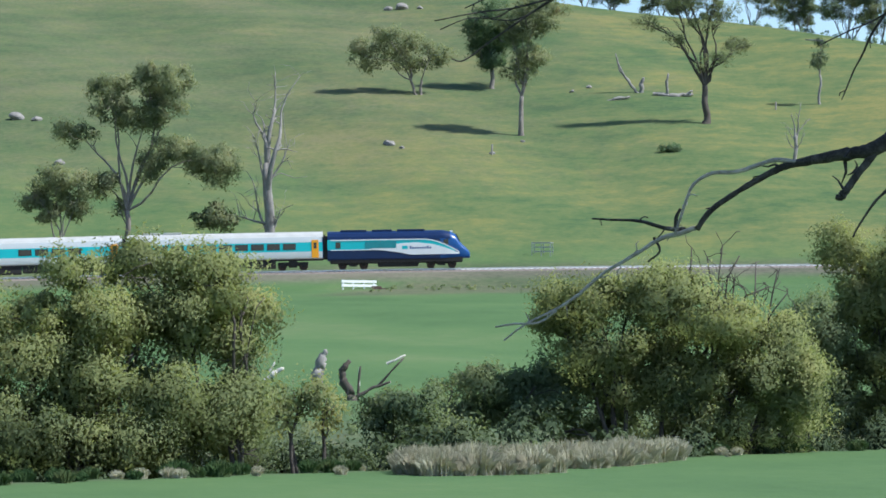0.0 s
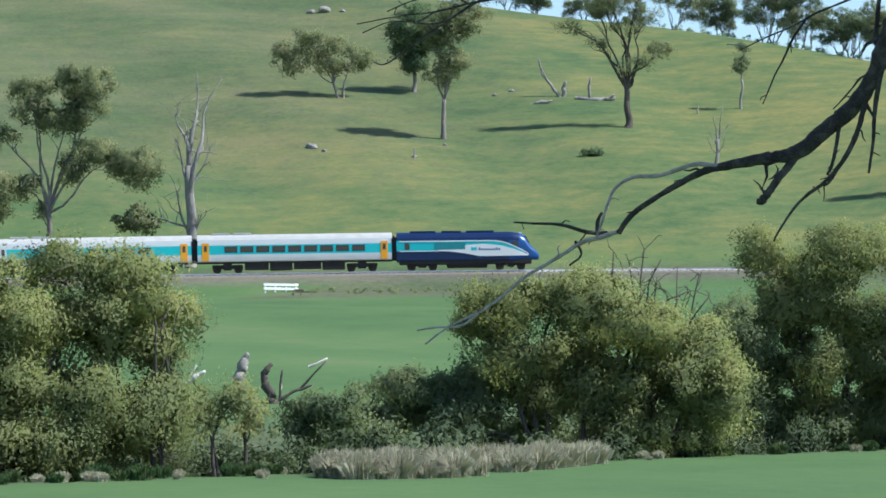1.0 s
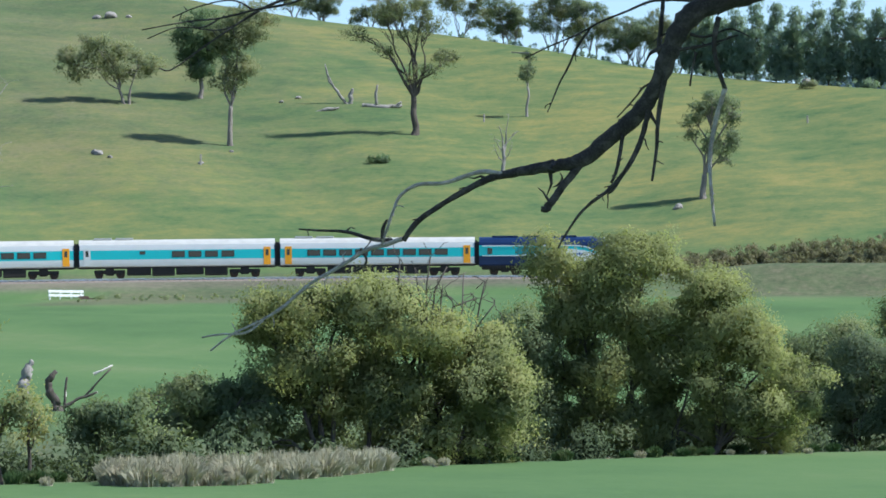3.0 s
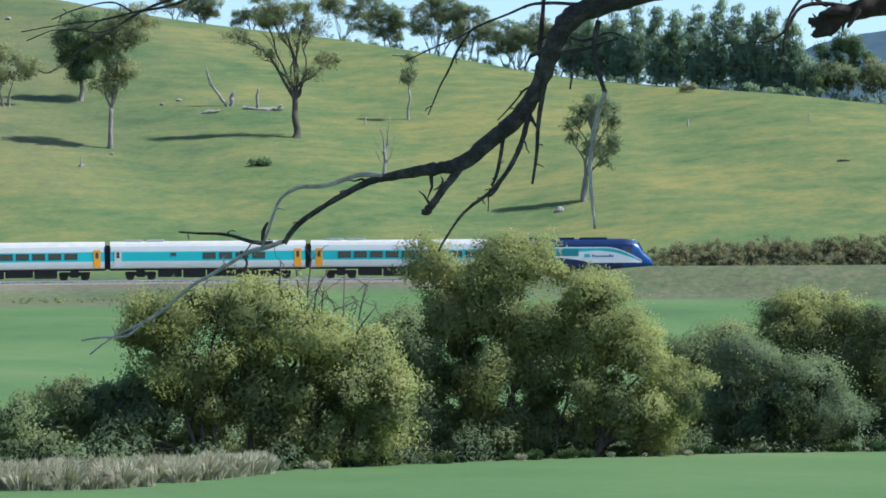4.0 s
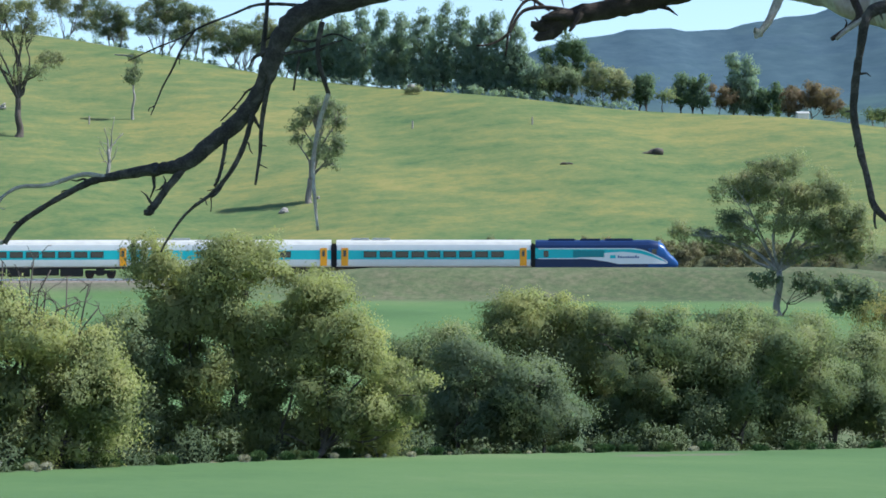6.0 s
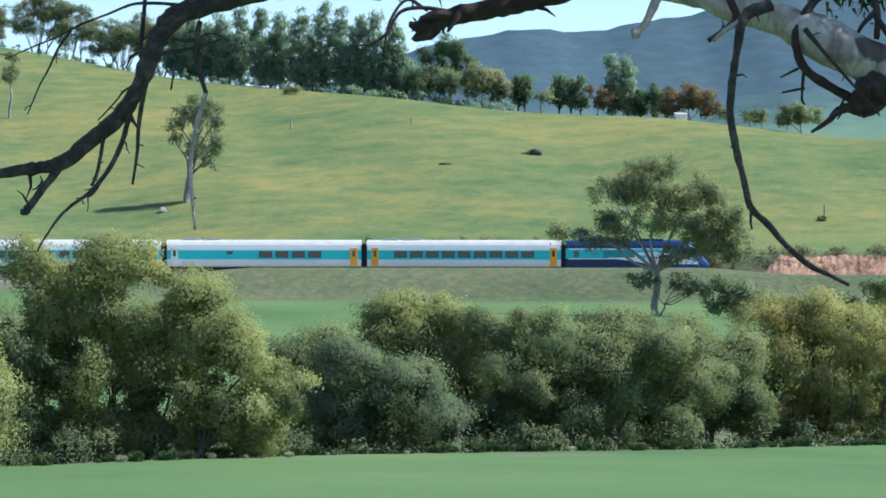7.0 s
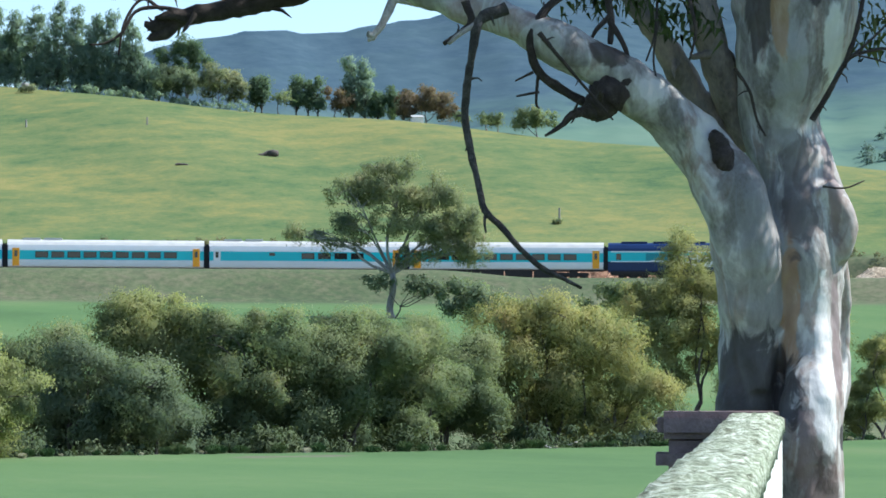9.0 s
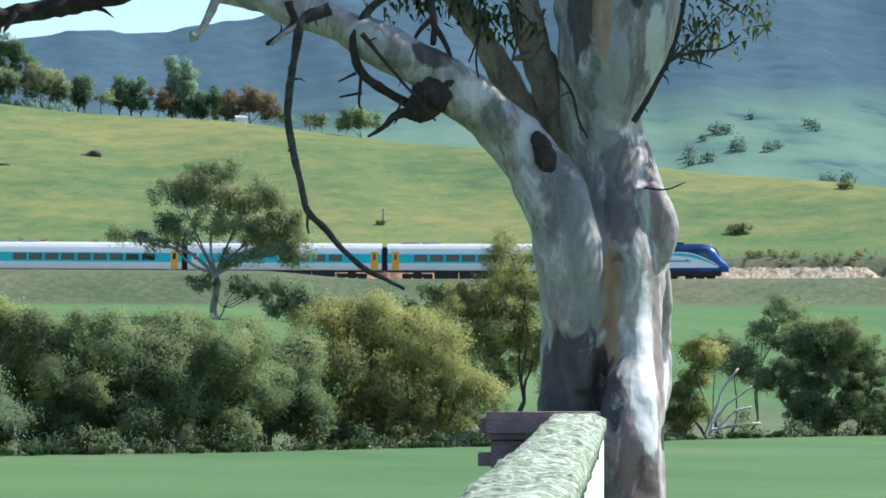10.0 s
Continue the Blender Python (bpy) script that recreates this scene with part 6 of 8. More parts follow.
BOUGH = [
    (-0.2, [(1.52, 5.04, 0.093), (1.15, 5.11, 0.09), (0.71, 5.16, 0.088), (0.27, 5.13, 0.085)]),
    (0.2, [(-0.9, 5.06, 0.085), (-1.19, 5.01, 0.081), (-1.41, 4.95, 0.076), (-1.65, 4.87, 0.072), (-1.78, 4.76, 0.068), (-1.86, 4.59, 0.063), (-1.94, 4.38, 0.056), (-2.07, 4.18, 0.056), (-2.25, 4.03, 0.054), (-2.44, 3.88, 0.05), (-2.58, 3.85, 0.045), (-2.72, 3.83, 0.039), (-2.95, 3.79, 0.028), (-3.07, 3.76, 0.024), (-3.3, 3.64, 0.02), (-3.53, 3.49, 0.019), (-3.63, 3.36, 0.017)]),
    (0.25, [(-3.71, 3.36, 0.017), (-3.84, 3.37, 0.014), (-4.02, 3.42, 0.011), (-4.2, 3.43, 0.008), (-4.34, 3.44, 0.006)]),
    (0.2, [(-3.77, 3.35, 0.017), (-3.77, 3.44, 0.013), (-3.74, 3.5, 0.009)]),
    (0.2, [(-3.92, 3.31, 0.011), (-3.88, 3.22, 0.008), (-3.96, 3.15, 0.006)]),
    (0.05, [(-2.44, 3.87, 0.026), (-2.51, 3.78, 0.026), (-2.57, 3.71, 0.025), (-2.63, 3.62, 0.025), (-2.68, 3.57, 0.024)]),
    (0.05, [(-2.66, 3.6, 0.03), (-2.67, 3.56, 0.024), (-2.71, 3.56, 0.019)]),
    (0.1, [(-2.17, 4.05, 0.015), (-2.19, 3.92, 0.013), (-2.22, 3.79, 0.011), (-2.25, 3.73, 0.009)]),
    (0.1, [(-2.0, 4.21, 0.02), (-2.03, 4.08, 0.019), (-2.08, 3.94, 0.017), (-2.16, 3.8, 0.015), (-2.27, 3.68, 0.013), (-2.38, 3.6, 0.011), (-2.47, 3.51, 0.009), (-2.57, 3.36, 0.007), (-2.6, 3.3, 0.006)]),
    (0.0, [(-2.06, 3.98, 0.013), (-2.14, 3.84, 0.011), (-2.23, 3.69, 0.009), (-2.27, 3.66, 0.007)]),
    (0.15, [(-1.87, 4.5, 0.02), (-1.91, 4.33, 0.018), (-1.94, 4.13, 0.015), (-1.95, 3.95, 0.012), (-1.98, 3.74, 0.009)]),
    (0.3, [(-1.94, 4.4, 0.009), (-2.03, 4.36, 0.008), (-2.08, 4.3, 0.006), (-2.16, 4.21, 0.005), (-2.21, 4.16, 0.004)]),
    (0.3, [(-1.88, 4.54, 0.017), (-1.93, 4.59, 0.016), (-1.92, 4.74, 0.016), (-1.91, 4.85, 0.015), (-1.9, 5.0, 0.015)]),
    (0.3, [(-1.44, 4.93, 0.013), (-1.67, 4.92, 0.012), (-1.84, 4.93, 0.011), (-1.99, 4.92, 0.01), (-2.14, 4.86, 0.008), (-2.32, 4.79, 0.007), (-2.47, 4.71, 0.006), (-2.62, 4.65, 0.005), (-2.82, 4.56, 0.004)]),
    (0.35, [(-2.38, 4.76, 0.009), (-2.47, 4.63, 0.008), (-2.53, 4.5, 0.007), (-2.59, 4.39, 0.006), (-2.64, 4.27, 0.005), (-2.67, 4.2, 0.004)]),
    (0.1, [(-1.73, 4.7, 0.011), (-1.62, 4.68, 0.009), (-1.47, 4.73, 0.006), (-1.34, 4.68, 0.004)]),
    (0.1, [(-1.8, 4.6, 0.013), (-1.65, 4.62, 0.011), (-1.54, 4.65, 0.008), (-1.41, 4.69, 0.006)]),
    (0.0, [(-1.54, 4.81, 0.019), (-1.57, 4.66, 0.017), (-1.56, 4.53, 0.016), (-1.5, 4.34, 0.015)]),
    (0.0, [(-1.69, 4.58, 0.011), (-1.71, 4.49, 0.008), (-1.73, 4.36, 0.006)]),
    (0.3, [(-4.22, 5.02, 0.011), (-4.41, 4.95, 0.01), (-4.65, 4.91, 0.008), (-4.88, 4.86, 0.007), (-5.11, 4.84, 0.005), (-5.42, 4.79, 0.004)]),
    (0.35, [(-4.38, 5.0, 0.011), (-4.57, 4.93, 0.01), (-4.76, 4.82, 0.008), (-4.99, 4.67, 0.007), (-5.21, 4.52, 0.005), (-5.3, 4.53, 0.004)]),
    (0.3, [(-4.88, 4.86, 0.006), (-5.0, 4.8, 0.005), (-5.19, 4.8, 0.004), (-5.38, 4.73, 0.004)]),
    (0.4, [(-4.65, 4.91, 0.007), (-4.8, 4.98, 0.006), (-5.03, 4.94, 0.005), (-5.21, 4.87, 0.004)]),
    (0.3, [(-4.78, 4.81, 0.006), (-4.88, 4.78, 0.005), (-5.03, 4.79, 0.004)]),
]
PALE = [
    (0.2, [(-3.64, 3.37, 0.017), (-3.77, 3.33, 0.017), (-3.88, 3.3, 0.015), (-4.01, 3.22, 0.013), (-4.13, 3.15, 0.013), (-4.24, 3.09, 0.011), (-4.33, 3.02, 0.011), (-4.45, 2.92, 0.011), (-4.58, 2.84, 0.009), (-4.79, 2.74, 0.007), (-4.94, 2.63, 0.006)]),
    (0.2, [(-4.58, 2.83, 0.009), (-4.7, 2.75, 0.008), (-4.87, 2.74, 0.007), (-5.0, 2.72, 0.006)]),
    (0.1, [(-2.95, 3.79, 0.017), (-3.12, 3.81, 0.015), (-3.35, 3.74, 0.014), (-3.53, 3.73, 0.013), (-3.65, 3.66, 0.011), (-3.7, 3.56, 0.01), (-3.74, 3.44, 0.009), (-3.78, 3.33, 0.007)]),
    (0.0, [(-1.5, 4.34, 0.017), (-1.57, 4.1, 0.015), (-1.6, 3.86, 0.013), (-1.59, 3.64, 0.011), (-1.57, 3.44, 0.009)]),
    (-0.3, [(1.48, 5.03, 0.041), (1.44, 4.93, 0.033), (1.38, 4.8, 0.026), (1.31, 4.71, 0.019)]),
    (-0.3, [(1.29, 4.74, 0.022), (1.33, 4.72, 0.019), (1.29, 4.7, 0.015)]),
    (-0.5, [(2.03, 4.83, 0.022), (1.9, 4.75, 0.017), (1.82, 4.68, 0.011)]),
    (0.1, [(-2.79, 4.59, 0.007), (-2.91, 4.6, 0.004)]),
]
HANG = [
    (-0.5, [(2.2, 4.92, 0.045), (2.03, 4.84, 0.037), (1.98, 4.64, 0.028), (1.95, 4.45, 0.026), (1.93, 4.21, 0.026), (1.97, 3.97, 0.026), (2.02, 3.76, 0.022), (2.06, 3.59, 0.024), (2.17, 3.48, 0.022), (2.29, 3.34, 0.02), (2.44, 3.21, 0.019), (2.56, 3.15, 0.015), (2.7, 3.08, 0.011)]),
    (-0.5, [(2.07, 3.59, 0.013), (2.06, 3.5, 0.009), (2.07, 3.44, 0.006)]),
]
SNAG = [
    (-0.4, [(3.04, 4.48, 0.067), (2.92, 4.39, 0.119), (2.82, 4.29, 0.115), (2.76, 4.25, 0.074), (2.7, 4.22, 0.022)]),
    (-0.45, [(3.69, 3.85, 0.033), (3.65, 3.93, 0.074), (3.62, 4.02, 0.067), (3.59, 4.09, 0.052), (3.58, 4.13, 0.015)]),
    (0.1, [(0.88, 5.03, 0.082), (0.62, 4.95, 0.074), (0.4, 4.9, 0.067), (0.18, 4.86, 0.063), (-0.01, 4.8, 0.06), (-0.1, 4.775, 0.05), (-0.17, 4.79, 0.02)]),
    (0.1, [(0.02, 4.8, 0.05), (-0.03, 4.74, 0.05), (-0.12, 4.7, 0.03), (-0.15, 4.69, 0.01)]),
    (0.05, [(0.1, 4.84, 0.04), (0.0, 4.85, 0.035), (-0.1, 4.83, 0.012)]),
    (0.2, [(0.1, 4.87, 0.017), (-0.08, 4.9, 0.014), (-0.23, 4.87, 0.012), (-0.32, 4.73, 0.01), (-0.43, 4.66, 0.008), (-0.53, 4.65, 0.006)]),
    (0.2, [(-0.05, 4.88, 0.013), (-0.19, 4.95, 0.011), (-0.3, 4.8, 0.009), (-0.34, 4.58, 0.007)]),
    (0, [(0.16, 4.86, 0.019), (0.1, 4.77, 0.014), (0.08, 4.74, 0.009)]),
    (-0.3, [(2.64, 5.06, 0.028), (2.46, 4.91, 0.029), (2.36, 4.7, 0.029), (2.42, 4.5, 0.03), (2.6, 4.37, 0.031), (2.77, 4.28, 0.032)]),
    (-0.4, [(2.77, 4.26, 0.037), (2.64, 4.22, 0.028), (2.57, 4.15, 0.019), (2.46, 4.08, 0.009)]),
    (-0.3, [(2.38, 4.5, 0.011), (2.26, 4.44, 0.006)]),
    (-0.3, [(2.42, 4.37, 0.011), (2.27, 4.34, 0.006)]),
    (-0.35, [(2.42, 4.54, 0.013), (2.4, 4.31, 0.009), (2.42, 4.26, 0.006)]),
    (-0.1, [(2.87, 5.03, 0.028), (2.9, 4.84, 0.023), (2.89, 4.69, 0.019)]),
    (-0.2, [(2.89, 4.84, 0.022), (2.98, 4.69, 0.017), (3.03, 4.55, 0.011)]),
    (-0.2, [(2.89, 4.88, 0.019), (2.79, 4.77, 0.014), (2.75, 4.67, 0.009)]),
    (-0.4, [(1.93, 4.96, 0.03), (1.97, 4.83, 0.025), (1.88, 4.74, 0.02), (1.79, 4.68, 0.015)]),
    (-0.5, [(2.42, 4.76, 0.019), (2.51, 4.65, 0.015), (2.64, 4.5, 0.011), (2.91, 4.19, 0.007)]),
    (-0.2, [(3.21, 4.85, 0.009), (3.18, 4.58, 0.007), (3.23, 4.36, 0.006)]),
    (-0.45, [(3.72, 4.54, 0.013), (3.82, 4.39, 0.011), (3.87, 4.2, 0.009), (3.93, 4.09, 0.007)]),
    (-0.2, [(3.42, 5.0, 0.015), (3.46, 4.78, 0.011), (3.42, 4.59, 0.007)]),
    (0, [(3.21, 5.07, 0.011), (3.19, 4.77, 0.008), (3.13, 4.58, 0.006)]),
    (-0.2, [(4.24, 4.2, 0.022), (4.34, 4.36, 0.019), (4.41, 4.49, 0.017), (4.5, 4.62, 0.014), (4.66, 4.67, 0.011), (4.85, 4.7, 0.008), (4.97, 4.79, 0.006)]),
    (-0.2, [(4.45, 4.55, 0.017), (4.54, 4.79, 0.015), (4.6, 5.1, 0.013)]),
    (-0.2, [(4.5, 4.62, 0.011), (4.66, 4.76, 0.008), (4.81, 4.91, 0.006)]),
    (-0.25, [(4.52, 4.64, 0.007), (4.66, 4.61, 0.006), (4.78, 4.57, 0.004)]),
    (-0.1, [(4.6, 5.1, 0.011), (4.82, 5.03, 0.008), (5.01, 4.92, 0.006)]),
    (-0.6, [(4.31, 3.76, 0.007), (4.46, 3.75, 0.006), (4.59, 3.8, 0.004)]),
]
SPRAY = [(4.892, 4.913, 0.26, 0.19), (5.046, 4.763, 0.15, 0.15), (4.736, 4.683, 0.17, 0.11), (4.506, 4.793, 0.11, 0.19), (5.008, 5.029, 0.19, 0.15), (3.019, 4.957, 0.22, 0.11), (3.284, 4.887, 0.15, 0.11), (2.812, 4.973, 0.11, 0.11), (3.436, 4.776, 0.09, 0.15), (3.132, 5.147, 0.33, 0.15), (3.271, 4.839, 0.15, 0.15), (2.819, 4.946, 0.22, 0.09)]
# ---- the old roadside gum, whose boughs hang across the view ----
GUM_BEARING, GUM_DIST = 14.0, 21.5


def limb_points(depth, pts, steps=5):
    """A smooth line through the given points, with a slow wander in depth."""
    p = np.array(pts, float)
    n = len(p)
    q = np.vstack([2 * p[0] - p[1], p, 2 * p[-1] - p[-2]])
    out = []
    for i in range(n - 1):
        for u in np.arange(steps) / steps:
            a, b, c, d = q[i], q[i + 1], q[i + 2], q[i + 3]
            out.append(0.5 * (2 * b + (c - a) * u + (2 * a - 5 * b + 4 * c - d) * u * u + (3 * b - a - 3 * c + d) * u ** 3))
    out.append(p[-1])
    o = np.array(out)
    if isinstance(depth, tuple):
        depth = np.linspace(depth[0], depth[1], len(o))
    y = depth + 0.12 * np.sin(o[:, 0] * 1.7 + depth * 9) + 0.06 * np.sin(o[:, 1] * 5)
    k = 1 + y / GUM_DIST
    xyz = np.stack([o[:, 0] * k, y, EYE + (o[:, 1] - EYE) * k], 1)
    return xyz, np.maximum(o[:, 2] * k, 0.003)


def knobbly(rng, pts, rad, amount=0.12):
    r = rad * (1 + amount * rng.normal(0, 1, len(rad)))
    return pts + rng.normal(0, 1, pts.shape) * rad[:, None] * amount * 0.8, np.maximum(r, 0.003)


def smooth_bark():
    """Peeling gum bark: cream, grey and salmon in long streaks, with dark stains."""
    m, nd, lk, b = material("peeling_gum_bark", 0.62, 0.0, 0.3)
    long_, mid = noise_node(nd, lk, 2.6, 4, 0.5, (1.5, 1.5, 0.5), warp=0.6), noise_node(nd, lk, 6.0, 5, 0.6, (1.2, 1.2, 0.6), warp=0.8)
    fine, stain = noise_node(nd, lk, 45.0, 4, 0.7, (1, 1, 0.6)), noise_node(nd, lk, 1.5, 5, 0.65, (1.4, 1.4, 0.6), warp=0.9)
    col = ramp(nd, lk, long_, [(0.30, (0.13, 0.11, 0.1)), (0.40, (0.23, 0.21, 0.2)), (0.47, (0.34, 0.32, 0.3)), (0.52, (0.62, 0.6, 0.57)), (0.57, (0.33, 0.23, 0.19)), (0.63, (0.36, 0.33, 0.31)), (0.7, (0.7, 0.68, 0.65))])
    col = mix(nd, lk, 0.35, col, ramp(nd, lk, mid, [(0.36, (0.1, 0.075, 0.065)), (0.46, (0.32, 0.29, 0.27)), (0.6, (0.62, 0.59, 0.54))]))
    col = mix(nd, lk, ramp(nd, lk, stain, [(0.53, (0, 0, 0)), (0.62, (0.75, 0.75, 0.75))]), col, (0.1, 0.085, 0.075))
    col = mix(nd, lk, 0.12, col, ramp(nd, lk, fine, [(0.35, (0.1, 0.08, 0.07)), (0.65, (0.7, 0.68, 0.64))]))
    tc = nd.new("ShaderNodeTexCoord")

    def blotch(col, centre, size, paint, amount):
        """A patch of another colour with ragged edges round a place on the trunk."""
        mp, dist, ragged = nd.new("ShaderNodeMapping"), nd.new("ShaderNodeVectorMath"), nd.new("ShaderNodeMath")
        mp.inputs["Location"].default_value = [-c / s for c, s in zip(centre, size)]
        mp.inputs["Scale"].default_value = [1 / s for s in size]
        lk.new(tc.outputs["Object"], mp.inputs[0])
        dist.operation, ragged.operation = "LENGTH", "MULTIPLY_ADD"
        lk.new(mp.outputs[0], dist.inputs[0])
        lk.new(mid, ragged.inputs[0])
        ragged.inputs[1].default_value = 1.6
        lk.new(dist.outputs["Value"], ragged.inputs[2])
        return mix(nd, lk, edge(ragged.outputs[0], amount), col, paint)

    def edge(value, amount):
        r = nd.new("ShaderNodeMapRange")
        r.inputs[1].default_value, r.inputs[2].default_value = 1.78, 1.6
        r.inputs[3].default_value, r.inputs[4].default_value = 0.0, amount
        lk.new(value, r.inputs[0])
        return r.outputs[0]

    # clean grey and sunlit white strips where the bark has come off, a rusty crease, and an old fire scar with shade in
    # it
    col = blotch(col, (3.9, 0, 3.3), (0.3, 2.0, 0.7), (0.27, 0.26, 0.26), 0.6)
    # Sunlight on the right of the trunk is painted into both white strips.
    col = blotch(col, (4.24, 0, 2.55), (0.07, 2.0, 0.75), (0.85, 0.83, 0.8), 0.85)
    col = blotch(col, (4.45, 0, 2.3), (0.07, 2.0, 0.95), (0.9, 0.88, 0.85), 0.85)
    col = blotch(col, (4.04, 0, 3.0), (0.06, 2.0, 0.5), (0.42, 0.25, 0.13), 0.7)
    col = blotch(col, (4.2, 0, 1.75), (0.13, 2.0, 0.3), (0.13, 0.085, 0.075), 0.8)
    # Black stands for the shade on the lower left as well as the scar.
    col = blotch(col, (3.8, 0, 2.4), (0.3, 2.0, 0.42), (0.04, 0.035, 0.033), 0.85)
    # brown plates between the strips, a dark weathered face above the crease, pale new bark high up, a knot low down
    for centre, size, paint, amount in (
            ((4.34, 0, 2.75), (0.05, 2.0, 0.5), (0.2, 0.15, 0.145), 0.8), ((4.1, 0, 3.75), (0.12, 2.0, 0.5), (0.12, 0.1, 0.1), 0.75),
            ((4.33, 0, 3.75), (0.06, 2.0, 0.35), (0.22, 0.16, 0.15), 0.75), ((4.34, 0, 4.7), (0.08, 2.0, 0.3), (0.8, 0.79, 0.76), 0.7),
            ((4.05, 0, 4.45), (0.12, 2.0, 0.5), (0.4, 0.39, 0.38), 0.6), ((4.2, 0, 5.0), (0.05, 2.0, 0.1), (0.04, 0.03, 0.03), 0.9),
            ((3.85, 0, 5.0), (0.08, 2.0, 0.5), (0.06, 0.045, 0.04), 0.85), ((3.98, 0, 4.9), (0.06, 2.0, 0.4), (0.4, 0.24, 0.12), 0.7),
            ((4.17, 0, 2.35), (0.06, 2.0, 0.3), (0.75, 0.74, 0.73), 0.75), ((4.36, 0, 2.1), (0.03, 2.0, 0.1), (0.03, 0.025, 0.025), 0.9),
            ((4.1, 0, 2.0), (0.08, 2.0, 0.3), (0.24, 0.18, 0.17), 0.8), ((3.5, 0, 4.05), (0.12, 2.0, 0.14), (0.6, 0.59, 0.58), 0.6),
            ((2.85, 0, 4.6), (0.16, 2.0, 0.12), (0.05, 0.035, 0.03), 0.85), ((3.12, 0, 4.35), (0.12, 2.0, 0.1), (0.62, 0.6, 0.58), 0.7)):
        col = blotch(col, centre, size, paint, amount)
    col = mix(nd, lk, 1.0, col, (0.84, 0.825, 0.82), "MULTIPLY")
    lk.new(col, b.inputs["Base Color"])
    bump(nd, lk, b, mix(nd, lk, 0.25, mid, fine), 0.4, 0.03)
    return m


def roadside_gum():
    rng = np.random.default_rng(77)
    base = Matrix.Translation((GUM_DIST * math.sin(radians(GUM_BEARING)), GUM_DIST * math.cos(radians(GUM_BEARING)), 0)) @ pose(0, 0, 0, 0, 0, -GUM_BEARING)
    tree = thing("old_gum_tree", base, "old gum with peeling pale bark and half-dead boughs", "tree")
    # trunk and main limbs grow together
    vs, fs, n = [], [], 0
    for depth, pts in STEM:
        p, r = limb_points(depth, pts, 6)
        r = r * (1 + 0.025 * np.sin(np.arange(len(r)) * 0.7 + pts[0][0] * 7))
        v, f = tube_arrays([(p, r)], 22)
        f = [tuple(i + n for i in q) for q in f] + [tuple(n + j for j in range(22))[::-1]]
        vs.append(v)
        fs += f
        n += len(v)
    v = np.concatenate(vs)
    # flutes and burls in the trunk
    v += 0.022 * np.stack([np.sin(v[:, 2] * 3.1 + v[:, 0] * 14), np.sin(v[:, 2] * 2.3 + v[:, 0] * 17 + 1), np.zeros(len(v))], 1)
    me = mesh_of("trunk", v, fs)
    trunk = part("trunk", me, smooth_bark(), tree, "pale trunk and limbs with peeling bark")
    r = trunk.modifiers.new("grown_together", "REMESH")
    r.mode, r.voxel_size, r.use_smooth_shade = "VOXEL", 0.02, True
    s = trunk.modifiers.new("soft", "SMOOTH")
    s.factor, s.iterations = 0.5, 5
    tx = bpy.data.textures.new("bark_lumps", "CLOUDS")
    tx.noise_scale = 0.22
    dp = trunk.modifiers.new("lumps", "DISPLACE")
    dp.texture, dp.strength, dp.mid_level = tx, 0.05, 0.5
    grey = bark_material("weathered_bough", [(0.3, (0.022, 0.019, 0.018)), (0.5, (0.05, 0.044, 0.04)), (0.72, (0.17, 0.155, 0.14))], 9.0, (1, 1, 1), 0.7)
    pale = bark_material("bleached_twig", [(0.3, (0.2, 0.17, 0.15)), (0.5, (0.4, 0.36, 0.32)), (0.7, (0.62, 0.58, 0.53))], 14.0, (1, 1, 1), 0.6)
    tan = bark_material("tan_bark", [(0.3, (0.07, 0.055, 0.045)), (0.5, (0.2, 0.165, 0.14)), (0.7, (0.4, 0.3, 0.22))], 5.0, (1, 1, 0.5), 0.5)
    brown = bark_material("dark_snag", [(0.3, (0.025, 0.018, 0.016)), (0.55, (0.06, 0.045, 0.04)), (0.8, (0.14, 0.11, 0.1))], 12.0, (1, 1, 1), 0.7)
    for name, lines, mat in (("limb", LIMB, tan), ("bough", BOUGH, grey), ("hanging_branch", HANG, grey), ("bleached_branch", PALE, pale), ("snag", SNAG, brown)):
        for depth, pts in lines:
            p, r = knobbly(rng, *limb_points(depth, pts, 5), 0.055)
            tubes = [(p, r)]
            if len(p) > 14:  # short broken spurs
                for _ in range(len(p) // 7):
                    j = int(rng.integers(3, len(p) - 2))
                    d = rng.normal(0, 1, 3)
                    d[2] -= 0.4
                    e = p[j] + d / np.linalg.norm(d) * rng.uniform(0.06, 0.22) * (0.4 + r[j] * 12)
                    tubes.append(bend(rng, p[j], e, max(0.004, r[j] * 0.5), 0.003, 4, 0.12))
            v, f = tube_arrays(tubes, 9)
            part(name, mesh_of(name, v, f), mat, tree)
    # leaf sprays and the crown overhead that dapples the trunk
    over = [(x, 8.2 + 1.5 * math.sin(x * 1.3), 1.25, 0.7) for x in (-1.5, 0.4, 2.0, 3.6, 5.2)] + [(x, 6.6 + 0.6 * math.sin(x * 2.3), 1.0, 0.6) for x in (-2.5, -0.6, 1.3, 2.9, 5.4)] + [(7.0, 8.0, 0.9, 0.6), (6.2, 8.8, 1.3, 0.7)]
    leaf = leaf_material("gum_spray", [(0.1, (0.05, 0.075, 0.03)), (0.5, (0.1, 0.125, 0.05)), (0.9, (0.2, 0.17, 0.08))], 0.3)
    leaves = puff_leaves(rng, puffs_of(rng, SPRAY, 0.16, 0.8), (0.1, 0.03), 0.13, 0.8, False)
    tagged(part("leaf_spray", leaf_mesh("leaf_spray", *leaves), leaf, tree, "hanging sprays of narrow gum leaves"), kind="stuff")
